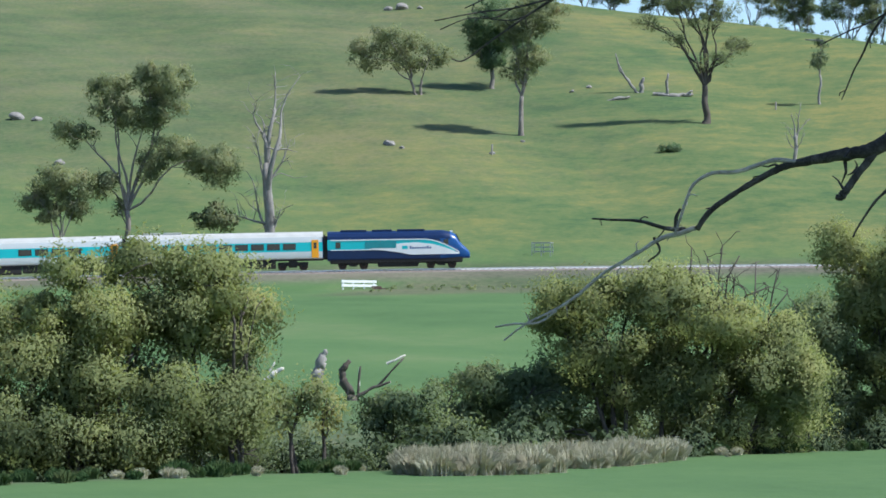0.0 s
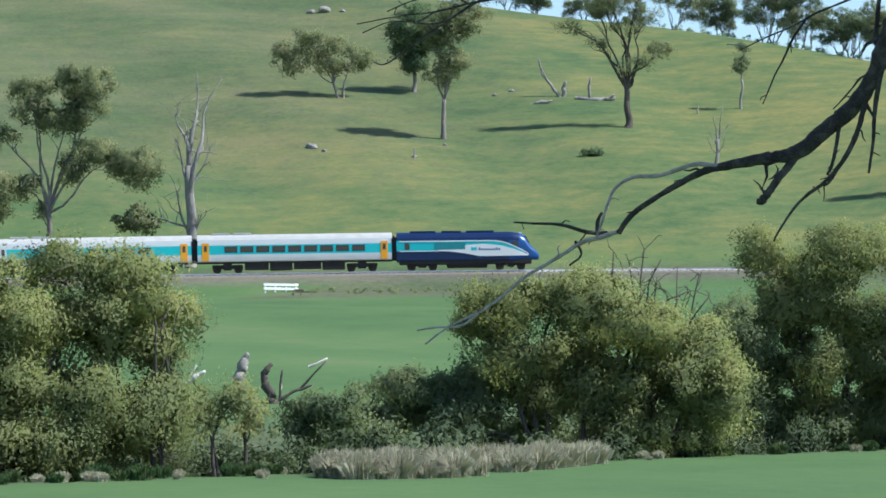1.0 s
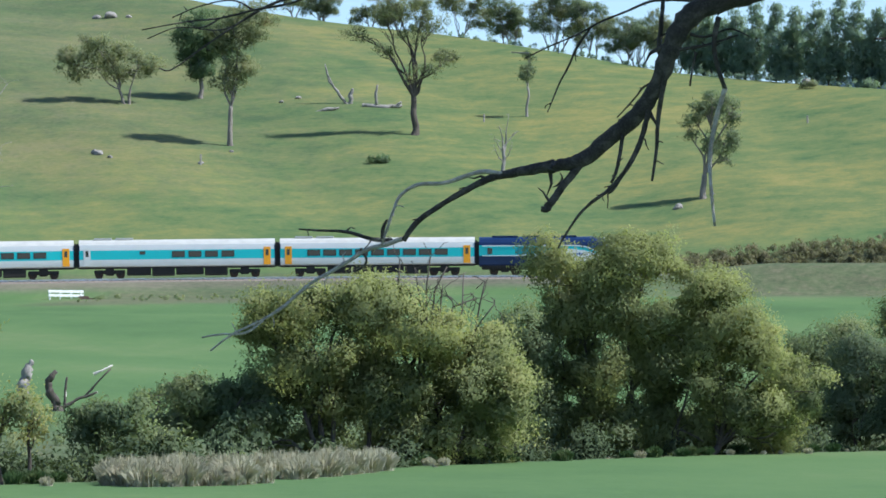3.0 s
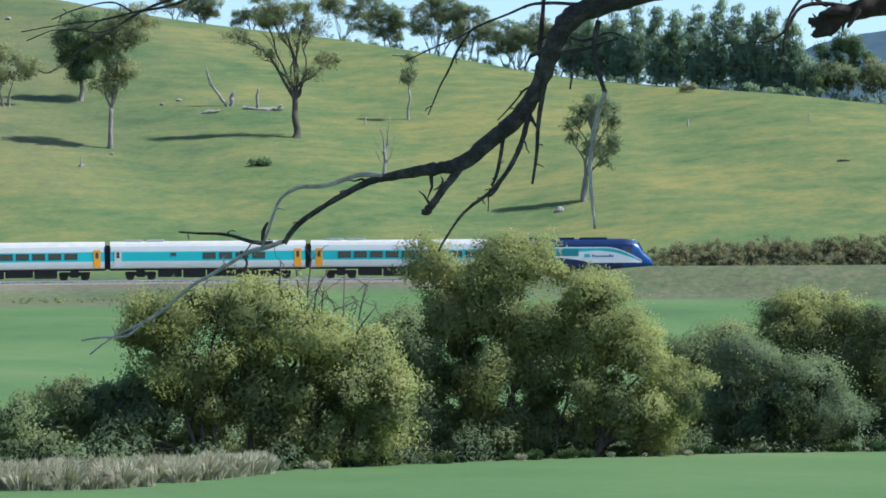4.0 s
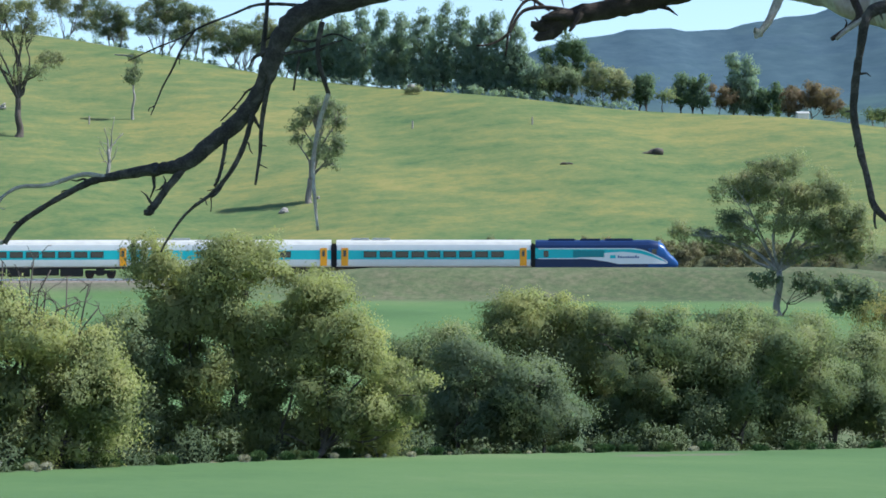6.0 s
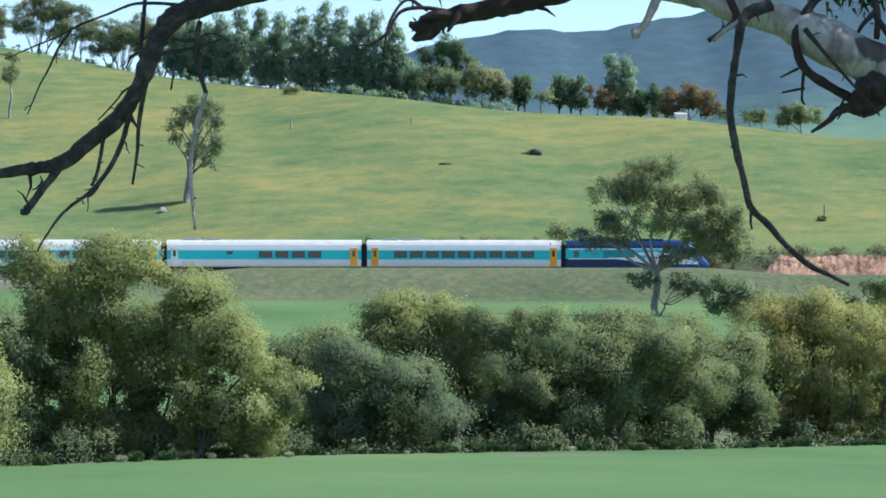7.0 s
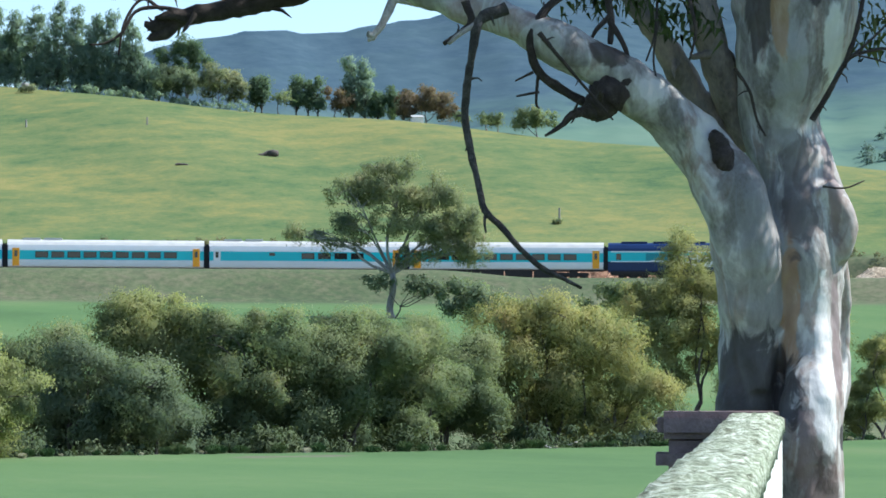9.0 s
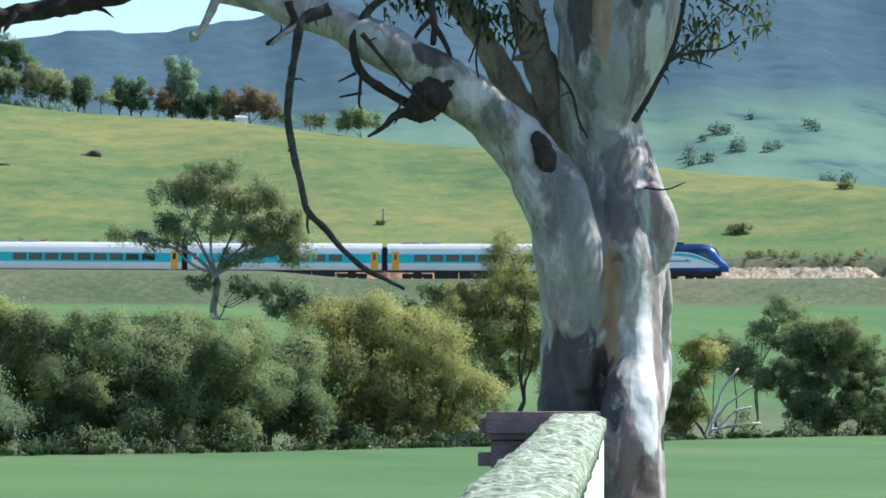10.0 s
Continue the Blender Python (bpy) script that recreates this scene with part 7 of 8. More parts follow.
    leaves = puff_leaves(rng, puffs_of(rng, over, 0.5, 1.3), (0.16, 0.06), 0.6, 0.7, False)
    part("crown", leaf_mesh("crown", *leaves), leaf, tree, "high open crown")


roadside_gum()
# ---- the bridge parapet that runs out from the roadside ----
def parapet():
    far, near = Vector((8.38, 18.64, 2.258)), Vector((3.644, 8.599, 2.103))
    back = near + (near - far) * 0.28
    along = (far - back).normalized()
    length = (far - back).length
    yaw = math.degrees(math.atan2(-along.x, along.y))
    slope = math.degrees(math.asin(along.z))
    wall = thing("parapet_wall", Matrix.Translation(back) @ pose(0, 0, 0, slope, 0, yaw), "white-rendered bridge parapet with lichened coping stones", "wall", kind="")
    white = plain("white_render", (0.78, 0.77, 0.74), 0.8, 0.0, 0.1, 2.0, 0.2, 0.3)
    m, nd, lk, b = material("lichened_stone", 0.95, 0.0, 0.1)
    fine, mid = noise_node(nd, lk, 26, 6, 0.75, (0.7, 1, 1), warp=0.5), noise_node(nd, lk, 5, 5, 0.65)
    col = ramp(nd, lk, fine, [(0.38, (0.08, 0.085, 0.055)), (0.47, (0.26, 0.285, 0.2)), (0.54, (0.44, 0.48, 0.37)), (0.63, (0.76, 0.79, 0.68))])
    col = mix(nd, lk, ramp(nd, lk, mid, [(0.4, (0, 0, 0)), (0.62, (0.5, 0.5, 0.5))]), col, (0.36, 0.42, 0.3))
    lk.new(col, b.inputs["Base Color"])
    bump(nd, lk, b, fine, 0.9, 0.03)
    lichen = m
    brown = plain("dark_sandstone", (0.21, 0.15, 0.145), 0.9, 0.0, 0.35, 4.0, 0.2, 0.5)
    part("wall_body", boxed(-0.13, 0.15, 0, length, -1.9, -0.09), white, wall, "white rendered wall face")
    rng = np.random.default_rng(5)
    y, i = 0.0, 0
    while y < length - 0.2:  # coping stones, rounded on top, worn and uneven
        l = min(0.92 + rng.uniform(-0.06, 0.06), length - y)
        prof = [(-0.175, -0.1), (-0.18, -0.05), (-0.15, -0.012), (-0.08, 0.004), (0.0, 0.008), (0.09, 0.004), (0.145, -0.012), (0.165, -0.045), (0.165, -0.1)]
        bm = bmesh.new()
        rings = []
        n = max(4, int(l / 0.05))
        dz, dx = rng.uniform(-0.006, 0.006), rng.uniform(-0.006, 0.006)
        for j in range(n + 1):
            s = y + 0.006 + (l - 0.012) * j / n
            rings.append([bm.verts.new((x + dx + rng.normal(0, 0.003), s, z + dz + rng.normal(0, 0.009) - (0.012 if j in (0, n) else 0))) for x, z in prof])
        k = len(prof)
        for p, q in zip(rings, rings[1:]):
            for a in range(k):
                bm.faces.new((p[a], p[(a + 1) % k], q[(a + 1) % k], q[a]))
        bm.faces.new(rings[0][::-1])
        bm.faces.new(rings[-1])
        part("coping_stone", bm, lichen, wall, "", True)
        y += l
        i += 1
    # end pier
    pier = thing("stone_pier", Matrix.Translation(far + along * 0.32) @ pose(0, 0, 0, 0, 0, yaw + 2), "dark sandstone pier ending the parapet", "pier")
    part("shaft", boxed(-0.56, 0.12, -0.3, 0.34, -1.9, -0.16, 0.05), brown, pier)
    part("course", boxed(-0.64, 0.13, -0.4, 0.38, -0.4, -0.165, 0.08), brown, pier, "worn rounded course")
    part("cap", boxed(-0.63, 0.16, -0.38, 0.4, -0.155, 0.015, 0.04), brown, pier, "flat cap stone")


parapet()
# ---- undergrowth, tussocks, dead wood, rocks and the small works along the line ----
def scatter(name, label, category, spots, leaf, size, droop, spread, per, seed):
    """Uncountable growth: leaves heaped round many spots (bearing, distance, height, width)."""
    rng = np.random.default_rng(seed)
    c = []
    for a, d, h, w in spots:
        p = place(a, d)
        for _ in range(max(1, int(per * h * w))):
            r = rng.uniform(0.25, 0.5) * min(h, 1.2)
            c.append((p.x + rng.normal(0, 0.5) * w, p.y + rng.normal(0, 0.5) * w, p.z + rng.uniform(0.1, max(0.15, h - r)), r))
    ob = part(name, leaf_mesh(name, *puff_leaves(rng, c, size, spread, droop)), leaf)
    return tagged(ob, label, category, kind="stuff")


def undergrowth():
    rng = np.random.default_rng(8)
    low, dark, brown = [], [], []
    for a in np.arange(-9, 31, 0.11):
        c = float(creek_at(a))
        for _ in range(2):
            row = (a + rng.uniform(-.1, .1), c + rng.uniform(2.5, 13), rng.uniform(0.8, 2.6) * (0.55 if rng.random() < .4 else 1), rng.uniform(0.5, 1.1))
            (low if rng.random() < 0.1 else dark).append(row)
        if rng.random() < 0.5:
            low.append((a, c + rng.uniform(16, 45), rng.uniform(0.4, 1.2), rng.uniform(0.6, 1.3)))
    for _ in range(46):  # weeds round the culvert
        b = rng.uniform(-1.2, 1.6)
        low.append((b, rng.uniform(372, 387) - 2 * abs(b), rng.uniform(0.25, 0.7), rng.uniform(0.6, 1.8)))
    scatter("undergrowth", "tangled green undergrowth along the creek", "undergrowth", low, SHRUB_LEAF, (0.2, 0.075), 0.2, 0.65, 1.5, 1)
    scatter("undergrowth", "matted undergrowth with the willows' shade in its leaf colour", "undergrowth", dark, SHADED_LEAF, (0.2, 0.08), 0.2, 0.7, 1.9, 2)
    for a in np.arange(7.8, 31, 0.05):
        fade = 1.0 if a < 19 else 0.55
        for _ in range(3 if a < 19 else 1):
            brown.append((a, rng.uniform(404.5, 411), rng.uniform(0.7, 2.3) * fade, rng.uniform(0.8, 1.8)))
    scatter("trackside_scrub", "brownish scrub on the cutting behind the line", "scrub", brown, TRACK_LEAF, (0.34, 0.13), 0.3, 0.6, 1.3, 3)


def skyline_scrub():
    rng = np.random.default_rng(31)
    spots = []
    for a in np.arange(5.2, 15.3, 0.045):
        d = float(crest_d(a)) + rng.uniform(1, 9)
        tall = 1.0 if a < 9.2 else 1.7
        spots.append((a, d, rng.uniform(0.5, 1.2) * tall, rng.uniform(1.0, 1.8)))
    scatter("skyline_scrub", "grey-green scrub under the skyline trees", "scrub", spots, HAZED_LEAF, (0.4, 0.2), 0.3, 0.6, 0.8, 9)


def far_woods():
    """Clumps of trees dotted over the fields at the foot of the range."""
    rng = np.random.default_rng(41)
    # These pale bluish greens carry the distance haze in the leaf colour.
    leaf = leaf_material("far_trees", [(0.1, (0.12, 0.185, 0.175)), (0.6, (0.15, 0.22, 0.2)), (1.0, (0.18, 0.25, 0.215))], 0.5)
    puffs = []
    for _ in range(26):
        a, d = rng.uniform(23, 32), rng.uniform(1320, 2150)
        for _ in range(int(rng.integers(1, 6))):
            b, e, r = a + rng.normal(0, 0.22), d + rng.normal(0, 14), rng.uniform(2.0, 4.2)
            puffs.append((e * math.sin(radians(b)), e * math.cos(radians(b)), float(hill_height(np.array(b), np.array(e))) + r * 0.7, r))
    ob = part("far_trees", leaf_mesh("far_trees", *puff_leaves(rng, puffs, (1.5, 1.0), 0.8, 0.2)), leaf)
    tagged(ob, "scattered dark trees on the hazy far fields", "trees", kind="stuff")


def blades(name, label, spots, mat, seed):
    """Tussocks of narrow blades: bearing, distance, height."""
    rng = np.random.default_rng(seed)
    vs = []
    for a, d, h in spots:
        p = np.array(place(a, d))
        k = 190
        ang, out = rng.uniform(0, 2 * np.pi, k), rng.uniform(0.1, 0.95, k) ** 0.7 * h * 0.9
        foot = p + np.stack([np.cos(ang), np.sin(ang), np.zeros(k)], 1) * rng.uniform(0, 0.62, (k, 1)) * h
        tip = p + np.stack([np.cos(ang) * out, np.sin(ang) * out, h * np.sqrt(np.clip(1.05 - (out / h) ** 2, 0.02, 1)) * rng.uniform(0.7, 1.0, k)], 1)
        side = np.stack([-np.sin(ang), np.cos(ang), np.zeros(k)], 1) * 0.009
        mid = foot * 0.4 + tip * 0.6 + np.array([0, 0, 0.14]) * h
        vs.append(np.stack([foot - side, foot + side, mid + side, tip, mid - side], 1).reshape(-1, 3))
    v = np.concatenate(vs)
    n = len(v) // 5
    i = np.arange(n)[:, None] * 5
    f = np.concatenate([i + np.array([0, 1, 2, 3, 4])], 0)
    tagged(part(name, mesh_of(name, v, f.tolist(), False), mat), label, "tussock grass", kind="stuff")


def tussocks():
    rng = np.random.default_rng(12)
    straw = leaf_material("straw", [(0.1, (0.33, 0.305, 0.225)), (0.5, (0.5, 0.47, 0.365)), (1.0, (0.66, 0.63, 0.52))], 0.35, 0.7)
    spots = []
    for _ in range(130):
        a = rng.uniform(-0.8, 4.0)
        c = float(creek_at(a))
        spots.append((a, c - rng.uniform(-1.5, 9) * (0.4 + 0.6 * math.sin((a + 0.8) / 4.8 * math.pi)), rng.uniform(0.32, 0.8)))
    for _ in range(34):
        a = rng.uniform(-8, 12)
        spots.append((a, float(creek_at(a)) + rng.uniform(-2.5, 2.5), rng.uniform(0.14, 0.34)))
    for _ in range(16):
        a = rng.uniform(12, 29)
        spots.append((a, float(creek_at(a)) + rng.uniform(-0.5, 3), rng.uniform(0.1, 0.24)))
    blades("tussock_grass", "pale straw-coloured tussocks at the paddock's edge", spots, straw, 4)
    green = leaf_material("rank_grass", [(0.1, (0.05, 0.1, 0.04)), (0.5, (0.085, 0.14, 0.055)), (1.0, (0.16, 0.17, 0.075))], 0.3, 0.7)
    spots = []
    for _ in range(300):
        a = rng.uniform(-8.5, 30)
        spots.append((a, float(creek_at(a)) + rng.uniform(-1, 6), rng.uniform(0.2, 0.5)))
    blades("rank_grass", "rank green grass along the creek bank", spots, green, 5)


def cutting():
    """The raw face where the line cuts into the hill."""
    m, nd, lk, b = material("raw_earth", 0.95, 0.0, 0.1)
    n1, n2 = noise_node(nd, lk, 0.5, 6, 0.7), noise_node(nd, lk, 2.2, 5, 0.7)
    tc, sp = nd.new("ShaderNodeTexCoord"), nd.new("ShaderNodeSeparateXYZ")
    lk.new(tc.outputs["Object"], sp.inputs[0])
    mr = nd.new("ShaderNodeMapRange")
    mr.inputs[1].default_value, mr.inputs[2].default_value = 155, 178
    lk.new(sp.outputs[0], mr.inputs[0])
    red = ramp(nd, lk, n1, [(0.35, (0.16, 0.08, 0.05)), (0.5, (0.46, 0.24, 0.15)), (0.65, (0.58, 0.36, 0.25))])
    tan = ramp(nd, lk, n1, [(0.35, (0.2, 0.16, 0.11)), (0.5, (0.46, 0.38, 0.27)), (0.65, (0.62, 0.53, 0.4))])
    col = mix(nd, lk, mr.outputs[0], red, tan)
    lk.new(mix(nd, lk, 0.3, col, ramp(nd, lk, n2, [(0.35, (0.1, 0.07, 0.05)), (0.6, (0.6, 0.45, 0.34))])), b.inputs["Base Color"])
    bump(nd, lk, b, n2, 0.8, 0.3)
    rng = np.random.default_rng(6)
    for a0, a1, top, name in ((19.6, 22.6, 2.5, "cutting_face"), (25.8, 29.6, 1.5, "cutting_face")):
        bm = bmesh.new()
        rows = []
        for a in np.arange(a0, a1, 0.06):
            edge = min(1, (a - a0) * 2.5, (a1 - a) * 2.5)
            col_ = []
            for j in range(7):
                u = j / 6
                d = 403.6 + u * 1.7 + rng.uniform(-.08, .1)
                h = float(rail_z(a)) - 0.5 + u * (top + 0.5) * max(0.08, edge) * rng.uniform(0.93, 1.06)
                col_.append(bm.verts.new((d * math.sin(radians(a)), d * math.cos(radians(a)), h)))
            d = 408
            col_.append(bm.verts.new((d * math.sin(radians(a)), d * math.cos(radians(a)), float(rail_z(a)) - 0.6)))
            rows.append(col_)
        for p, q in zip(rows, rows[1:]):
            for j in range(7):
                bm.faces.new((p[j], q[j], q[j + 1], p[j + 1]))
        tagged(part(name, bm, m), "raw orange and buff earth face of the cutting", "earth bank", kind="structure")


def stick(name, label, category, a, d, lines, mat, sides=8):
    """Dead wood from centre lines of (x, z, radius) across the view."""
    rng = np.random.default_rng(int(abs(a) * 100 + d))
    tubes = []
    for ln in lines:
        p = np.array([(x, rng.normal(0, 0.08) * abs(x), z) for x, z, _ in ln], float)
        n = len(p)
        u = np.linspace(0, n - 1, (n - 1) * 4 + 1)
        q = np.stack([np.interp(u, np.arange(n), p[:, k]) for k in range(3)], 1)
        r = np.interp(u, np.arange(n), [l[2] for l in ln])
        q += rng.normal(0, 0.25, q.shape) * r[:, None]
        tubes.append((q, r * rng.uniform(0.85, 1.2, len(r))))
    th = thing(name, Matrix.Translation(place(a, d)) @ pose(0, 0, 0, 0, 0, -a), label, category)
    part("wood", mesh_of("wood", *tube_arrays(tubes, sides)), mat, th)


def rock(a, d, size, seed, group="rocks on the hill"):
    rng = np.random.default_rng(seed)
    bm = bmesh.new()
    bmesh.ops.create_icosphere(bm, subdivisions=3, radius=1.0)
    axes = rng.normal(0, 1, (7, 3))
    for v in bm.verts:
        c = np.array(v.co)
        k = 1.0
        for x in axes:
            x = x / np.linalg.norm(x)
            t = float(c @ x)
            if t > 0.72:
                k = min(k, 0.72 / t)
        v.co = Vector((c * k * np.array([1.0, 0.8, 0.6]) * size).tolist())
    ob = part("rock", bm, ROCK)
    ob.matrix_world = Matrix.Translation(place(a, d, size * 0.2)) @ pose(0, 0, 0, rng.uniform(-15, 15), rng.uniform(-15, 15), rng.uniform(0, 360))
    tagged(ob, "grey lichened boulder half sunk in pasture", "rock", group)


def bar(bm, p, q, r=0.04):
    p, q = Vector(p), Vector(q)
    box(bm, -r, r, -r, r, 0, (q - p).length, 0.0, Matrix.Translation(p) @ (q - p).to_track_quat("Z", "Y").to_matrix().to_4x4())
    return bm


def culvert(a, d):
    th = thing("culvert_railing", Matrix.Translation(place(a, d, 0)) @ pose(0, 0, 0, 0, 0, -a + 24), "white timber railing over a small culvert", "railing")
    paint = plain("bleached_paint", (0.8, 0.8, 0.8), 0.7, 0, 0.12)
    for z in (0.25, 0.72):
        part("rail", boxed(-2.25, 2.25, -0.05, 0.05, z, z + 0.3, 0.01), paint, th)
    for x in (-2.0, -0.7, 0.7, 2.0):
        part("post", boxed(x - 0.09, x + 0.09, 0.052, 0.2, -0.7, 1.05, 0.01), paint, th)
    hw = thing("culvert_headwall", Matrix.Translation(place(a + 0.16, d - 1.6)) @ pose(0, 0, 0, 0, 0, -a), "dark brick culvert headwall under the embankment", "headwall")
    bm = bmesh.new()
    box(bm, 0.4, 1.6, 0, 0.5, -0.4, 0.4, 0.05)
    box(bm, 1.5, 2.2, -0.4, 0.5, -0.4, 0.15, 0.05)
    part("wall", bm, plain("dirty_brick", (0.15, 0.1, 0.08), 0.9, 0, 0.4, 3.0), hw)


def yard_frame(a, d):
    th = thing("steel_frame", Matrix.Translation(place(a, d)) @ pose(0, 0, 0, 0, 0, -a - 14), "rusty grey open steel frame on the slope", "frame")
    iron = plain("galvanised_pipe", (0.45, 0.45, 0.45), 0.5, 0.4, 0.2)
    for y in (0.0, 1.3):
        for x in (-1.2, 0.0, 1.2):
            part("upright", bar(bmesh.new(), (x, y, -0.2), (x, y, 1.7)), iron, th)
        for z in (0.6, 1.15, 1.7):
            part("crossbar", bar(bmesh.new(), (-1.2, y, z), (1.2, y, z)), iron, th)
    for x in (-1.2, 1.2):
        part("tie", bar(bmesh.new(), (x, 0, 1.7), (x, 1.3, 1.7)), iron, th)


def fence_posts():
    wood = plain("grey_post", (0.3, 0.28, 0.25), 0.9, 0, 0.3, 3.0)
    first = None
    for a, d, h in POSTS:
        m = Matrix.Translation(place(a, d)) @ pose(0, 0, 0, 0, 0, 20 * a)
        if first is None:
            first = part("fence_post", boxed(-0.11, 0.11, -0.11, 0.11, -0.3, 1.0, 0.02), wood)
            tagged(first, "weathered grey timber fence post", "post", "fence posts")
            first.matrix_world = m @ Matrix.Diagonal((1, 1, h, 1))
        else:
            copy = copy_thing(first, m @ Matrix.Diagonal((1, 1, h, 1)))


def homestead(a, d):
    th = thing("farm_shed", Matrix.Translation(place(a, d)) @ pose(0, 0, 0, 0, 0, -a + 10), "small pale farm shed among the skyline trees", "shed")
    part("wall", boxed(-0.9, 0.9, -0.8, 0.8, -0.5, 0.7, 0.02), plain("pale_board", (0.7, 0.68, 0.64), 0.8), th)
    bm = bmesh.new()
    v = [bm.verts.new(c) for c in ((-1.0, -0.9, 0.68), (1.0, -0.9, 0.68), (1.0, 0, 1.05), (-1.0, 0, 1.05), (-1.0, 0.9, 0.68), (1.0, 0.9, 0.68))]
    bm.faces.new(v[:4])
    bm.faces.new((v[3], v[2], v[5], v[4]))
    r = bmesh.ops.extrude_face_region(bm, geom=bm.faces[:])
    bmesh.ops.translate(bm, verts=[x for x in r["geom"] if isinstance(x, bmesh.types.BMVert)], vec=(0, 0, 0.08))
    part("roof", bm, plain("iron_roof", (0.5, 0.5, 0.5), 0.5, 0.4), th)


TRACK_LEAF = leaf_material("trackside_growth", [(0.1, (0.12, 0.14, 0.085)), (0.5, (0.19, 0.19, 0.115)), (1.0, (0.26, 0.22, 0.15))], 0.5)
ROCK = plain("granite", (0.24, 0.225, 0.21), 0.9, 0.0, 0.35, 1.5, 0.2, 0.6)
undergrowth()
far_woods()
skyline_scrub()
tussocks()
cutting()
POSTS = [(14.63, 600, 1.3), (17.22, 600, 1.5), (17.46, 600, 1.2), (14.96, 600, 0.9), (11.47, 509.0, 0.9), (13.57, 504.0, 0.9), (0.86, 484.5, 1.2), (5.82, 524.0, 1.0), (20.79, 432.0, 1.3)]
rock(-0.73, 645.0, 1.6, 20)
rock(-0.96, 644.5, 1.0, 21)
rock(-0.4, 644.0, 0.7, 22)
rock(-7.43, 522.0, 1.4, 23)
rock(-7.09, 519.5, 0.9, 24)
rock(-6.7, 483.5, 1.0, 25)
rock(-0.92, 491.5, 0.9, 26)
rock(-0.72, 488.5, 0.5, 27)
rock(-0.97, 492.5, 0.8, 28)
rock(9.2, 447.0, 0.6, 29)
rock(9.2, 447.0, 0.6, 30)
rock(2.57, 543.0, 0.6, 31)
rock(11.47, 551.5, 1.2, 32)
rock(2.26, 540.0, 0.5, 33)
rock(9.81, 453.5, 0.5, 34)
rock(9.22, 447.5, 0.8, 35)
rock(1.4, 497.5, 0.4, 36)
rock(0.86, 485.5, 0.5, 37)
culvert(-1.47, 386.0)
yard_frame(1.72, 414.0)
homestead(18.29, 519.7)
fence_posts()
stick("dead_stump", "forked dead stump with a leaning bare limb", "dead tree", 3.43, 536.5, [[(0.28, -0.46, 0.417), (0.46, 1.3, 0.371), (0.83, 2.41, 0.232)], [(-0.09, -0.19, 0.278), (-1.39, 1.48, 0.232), (-3.06, 3.71, 0.185), (-3.8, 6.49, 0.093)], [(-2.32, 2.78, 0.139), (-3.43, 5.0, 0.093)]], DEAD_BARK)
stick("fallen_log", "bleached fallen log on the hillside", "log", 4.03, 533.5, [[(-3.22, 0.37, 0.276), (0.0, 0.0, 0.461), (3.22, 0.37, 0.23)], [(-0.92, 0.37, 0.276), (-1.11, 2.12, 0.23), (-0.74, 3.69, 0.138)], [(1.84, 0.18, 0.23), (3.22, 0.92, 0.138)]], DEAD_BARK)
stick("fallen_log", "small bleached log on the hillside", "log", 3.03, 530.0, [[(-1.37, -0.18, 0.229), (0.0, 0.09, 0.32), (2.29, 0.55, 0.183)]], DEAD_BARK)
stick("charred_log", "dark charred log lying in the dry pasture", "log", 15.73, 481.0, [[(-1.91, 0.0, 0.208), (-0.5, 0.33, 0.498), (1.0, 0.42, 0.54)], [(-1.0, -0.08, 0.249), (0.66, 0.0, 0.332)]], DARK_BARK)
stick("fallen_branch", "short dark branch lying in dry pasture", "log", 14.18, 469.5, [[(-0.97, 0.08, 0.122), (0.0, 0.08, 0.203), (0.81, 0.08, 0.122)]], DARK_BARK)
stick("dead_stump", "pale broken stump beyond the creek", "stump", -2.17, 150.0, [[(-0.08, -0.26, 0.285), (-0.03, 0.6, 0.259), (0.16, 1.22, 0.194), (0.34, 1.53, 0.078)]], DEAD_BARK)
stick("burnt_stump", "burnt hooked stump with bleached branches", "stump", -1.63, 137.0, [[(0.14, -0.07, 0.26), (-0.05, 0.47, 0.213), (-0.33, 0.95, 0.166), (-0.28, 1.35, 0.13), (0.0, 1.63, 0.095)], [(0.24, 0.07, 0.083), (0.83, 0.47, 0.071), (1.7, 0.78, 0.035)], [(0.38, 0.12, 0.059), (0.38, 0.83, 0.047), (0.45, 1.42, 0.035)], [(0.0, 0.07, 0.071), (-0.28, -0.59, 0.071), (-0.43, -1.3, 0.059)], [(1.18, 0.59, 0.047), (2.25, 1.77, 0.035)]], DARK_BARK)
stick("dead_branch", "bleached dead branches beyond the creek", "dead wood", -1.04, 148.0, [[(-1.15, -0.56, 0.089), (-0.56, -0.15, 0.077), (0.31, 0.2, 0.038)], [(0.13, 0.97, 0.064), (0.51, 1.15, 0.051), (0.97, 1.41, 0.038)], [(-1.12, -0.38, 0.064), (-1.12, 0.26, 0.051), (-1.05, 0.89, 0.038)]], BLEACHED_BARK)
stick("dead_branch", "white weathered roots beyond the creek", "dead wood", -2.95, 153.0, [[(-0.4, 0.0, 0.106), (0.0, 0.32, 0.119), (0.45, 0.58, 0.079)], [(-0.26, 0.4, 0.053), (0.03, 0.85, 0.04)]], BLEACHED_BARK)
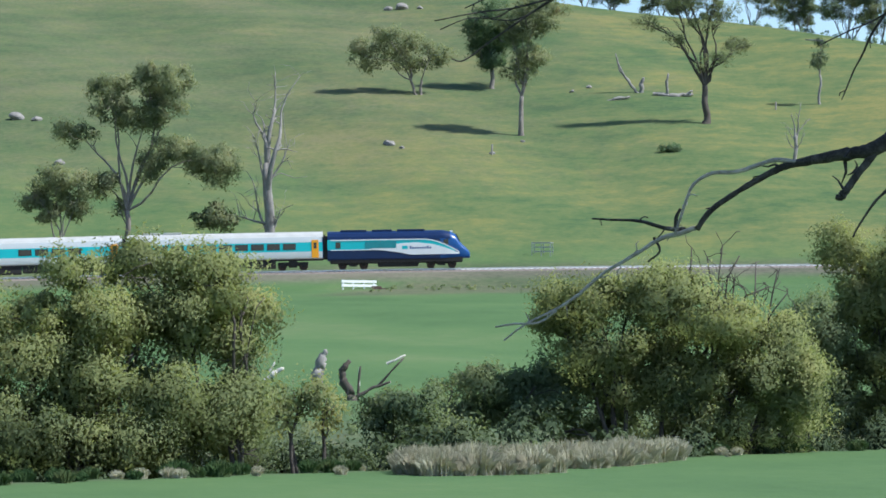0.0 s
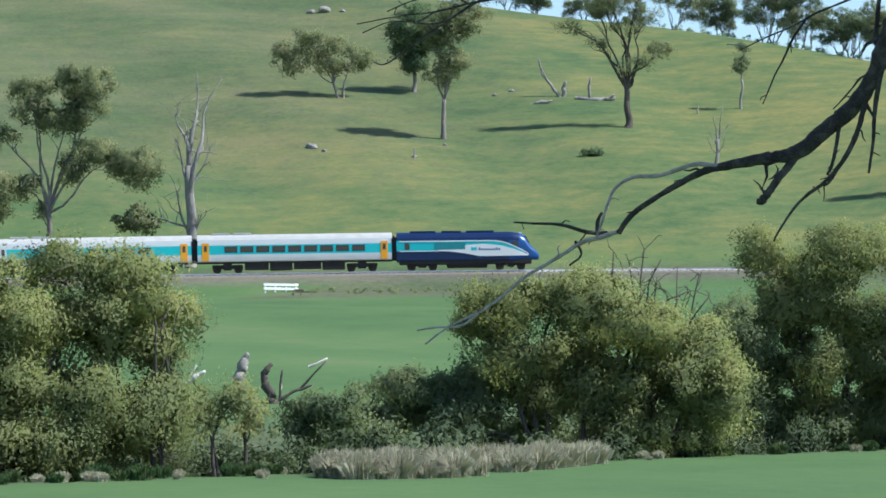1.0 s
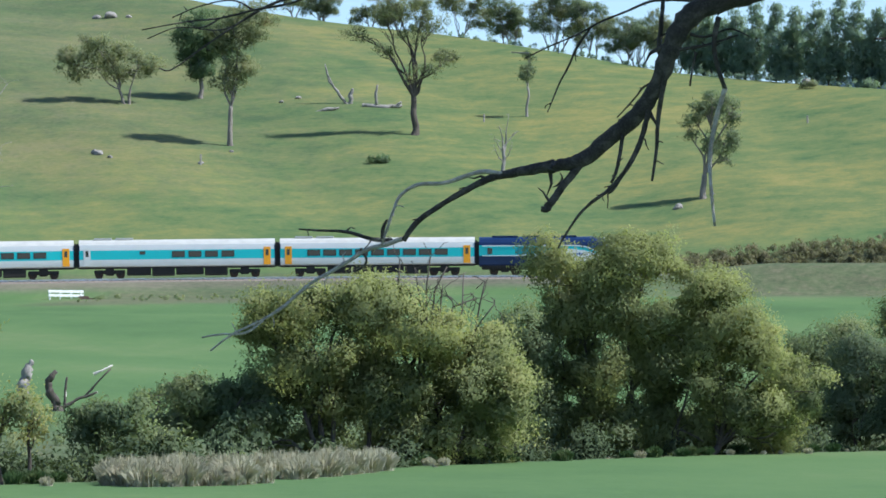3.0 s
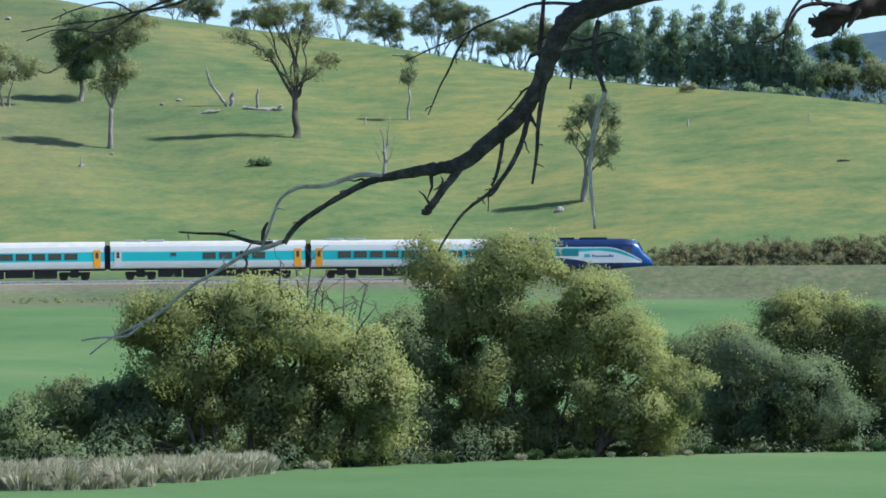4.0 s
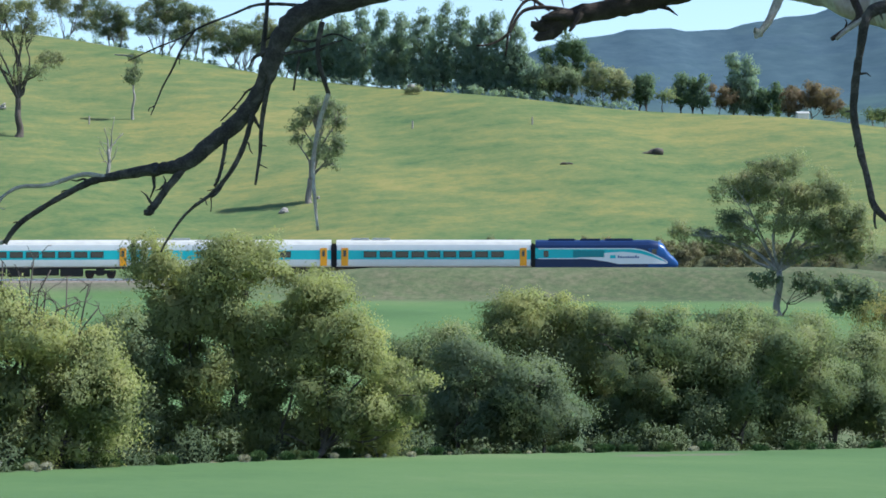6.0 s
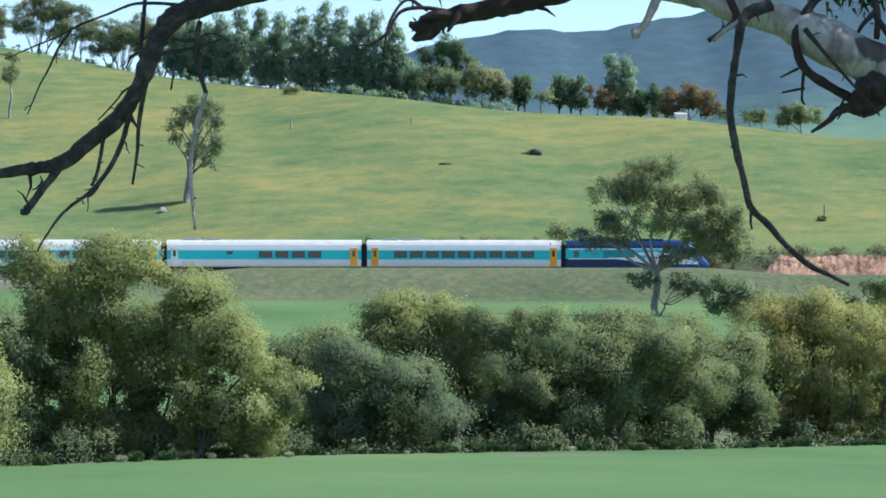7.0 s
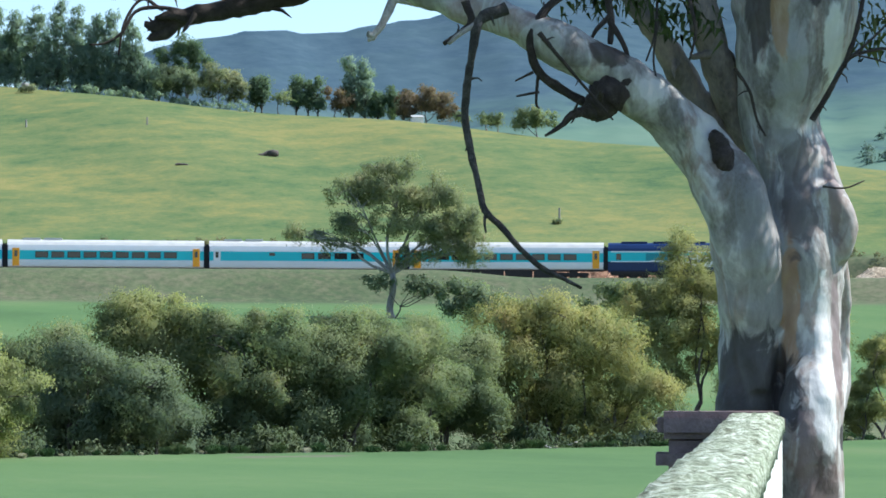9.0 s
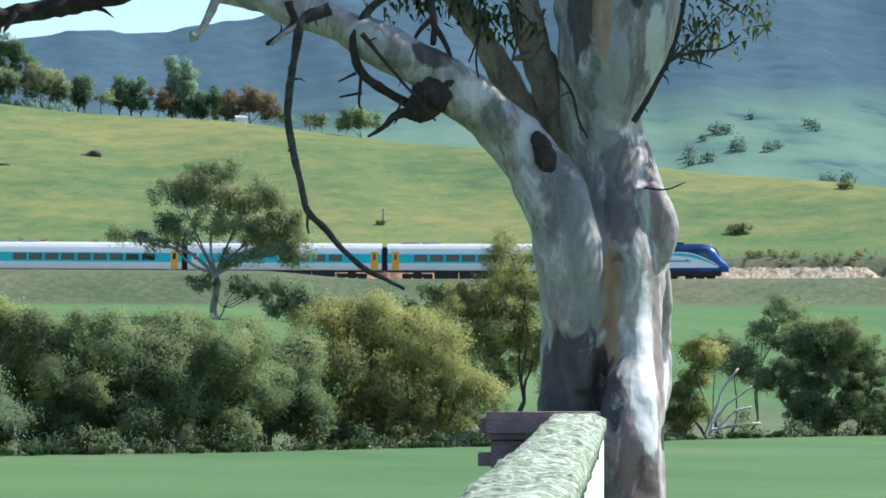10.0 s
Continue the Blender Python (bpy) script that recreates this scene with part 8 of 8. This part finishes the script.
stick("fallen_log", "long pale fallen log on the creek bank", "log", -2.11, 92, [[(-1.03, 0.0, 0.064), (-0.32, 0.19, 0.111), (0.32, 0.44, 0.119), (1.03, 0.57, 0.079)], [(-1.59, 0.22, 0.032), (-1.24, 0.16, 0.04), (-0.95, 0.38, 0.032)]], BLEACHED_BARK)
stick("leaning_stem", "pale dead stem leaning in the willow", "dead wood", -3.92, 82, [[(-0.59, 1.7, 0.035), (-0.35, 1.06, 0.042), (-0.07, 0.5, 0.042), (0.11, 0.07, 0.042), (0.17, -0.57, 0.042)]], BLEACHED_BARK)
stick("fallen_branch", "white dead branches lying on the creek bank", "dead wood", 26.83, 187, [[(-2.32, 0.55, 0.161), (-1.61, 0.23, 0.194), (0.0, 0.23, 0.145), (1.61, 0.55, 0.097), (2.2, 0.61, 0.065)], [(-1.13, 1.29, 0.097), (-0.9, 2.42, 0.081), (-0.32, 4.04, 0.065), (0.52, 5.13, 0.048)], [(-1.03, 1.61, 0.081), (0.0, 1.84, 0.097), (1.78, 2.03, 0.065)], [(-0.65, 1.78, 0.065), (0.32, 2.74, 0.065), (1.29, 2.94, 0.048)], [(-0.9, 2.03, 0.065), (-0.16, 3.07, 0.065), (1.29, 4.1, 0.048)]], BLEACHED_BARK)
stick("fallen_branch", "grey tangle of fallen willow stems", "dead wood", 20.86, 144, [[(-1.86, 0.99, 0.05), (-0.75, 0.75, 0.062), (0.5, 0.87, 0.037)], [(-1.74, 1.37, 0.037), (-0.5, 0.99, 0.05), (0.99, 0.45, 0.037)], [(-1.37, 0.62, 0.037), (-0.12, 1.24, 0.037), (0.62, 1.49, 0.025)], [(-1.49, 1.74, 0.037), (-0.87, 0.99, 0.037), (-0.25, 0.37, 0.037)], [(-1.24, 1.54, 0.037), (0.25, 0.75, 0.037)]], BLEACHED_BARK)
build_tree("shrub", "small dark bush alone on the hillside", "shrub", 3.95, 483.5, 0.0, [(0.0, 0.5, 1.5, 0.6), (-0.9, 0.3, 0.9, 0.4), (1.1, 0.4, 0.9, 0.5)], DARK_LEAF, DARK_BARK, size=(0.4, 0.16), cover=0.9, clump=0.5, girth=0.08, seed=91)
build_tree("shrub", "low dull bush in the dry pasture", "shrub", 5.29, 588.5, 0.0, [(0.0, 0.72, 1.6, 0.72), (-0.96, 0.48, 0.96, 0.48)], GUM_LEAF, DARK_BARK, size=(0.4, 0.16), cover=0.8, clump=0.5, girth=0.08, seed=95)
build_tree("shrub", "low dull bush in the dry pasture", "shrub", 5.17, 590.5, 0.0, [(0.0, 0.90, 2.0, 0.90), (-1.20, 0.60, 1.20, 0.60)], GUM_LEAF, DARK_BARK, size=(0.4, 0.16), cover=0.8, clump=0.5, girth=0.08, seed=96)
build_tree("shrub", "low dull bush in the dry pasture", "shrub", 20.78, 430.0, 0.0, [(0.0, 0.36, 0.8, 0.36), (-0.48, 0.24, 0.48, 0.24)], GUM_LEAF, DARK_BARK, size=(0.4, 0.16), cover=0.8, clump=0.5, girth=0.08, seed=97)
build_tree("shrub", "low dull bush in the dry pasture", "shrub", -6.79, 744.0, 0.0, [(0.0, 0.99, 2.2, 0.99), (-1.32, 0.66, 1.32, 0.66)], GUM_LEAF, DARK_BARK, size=(0.4, 0.16), cover=0.8, clump=0.5, girth=0.08, seed=98)
build_tree("shrub", "low dull bush in the dry pasture", "shrub", 28.9, 457.6, 0.0, [(0.0, 0.54, 1.2, 0.54), (-0.72, 0.36, 0.72, 0.36)], GUM_LEAF, DARK_BARK, size=(0.4, 0.16), cover=0.8, clump=0.5, girth=0.08, seed=99)
build_tree("shrub", "low dull bush in the dry pasture", "shrub", 27.08, 425.0, 0.0, [(0.0, 0.72, 1.6, 0.72), (-0.96, 0.48, 0.96, 0.48)], GUM_LEAF, DARK_BARK, size=(0.4, 0.16), cover=0.8, clump=0.5, girth=0.08, seed=100)
build_tree("shrub", "low dull bush in the dry pasture", "shrub", 11.51, 544.8, 0.0, [(0.0, 0.63, 1.4, 0.63), (-0.84, 0.42, 0.84, 0.42)], GUM_LEAF, DARK_BARK, size=(0.4, 0.16), cover=0.8, clump=0.5, girth=0.08, seed=101)
def motions():
    times = [i * 0.5 for i in range(21)]
    walk(locomotive, [(t, on_line(nose_at(t) - POWER_L / 2)) for t in times])
    for i, car in enumerate(cars):
        back = 17.6 + CAR_STEP * (i + 0.5)
        walk(car, [(t, on_line(nose_at(t) - back)) for t in times])


motions()
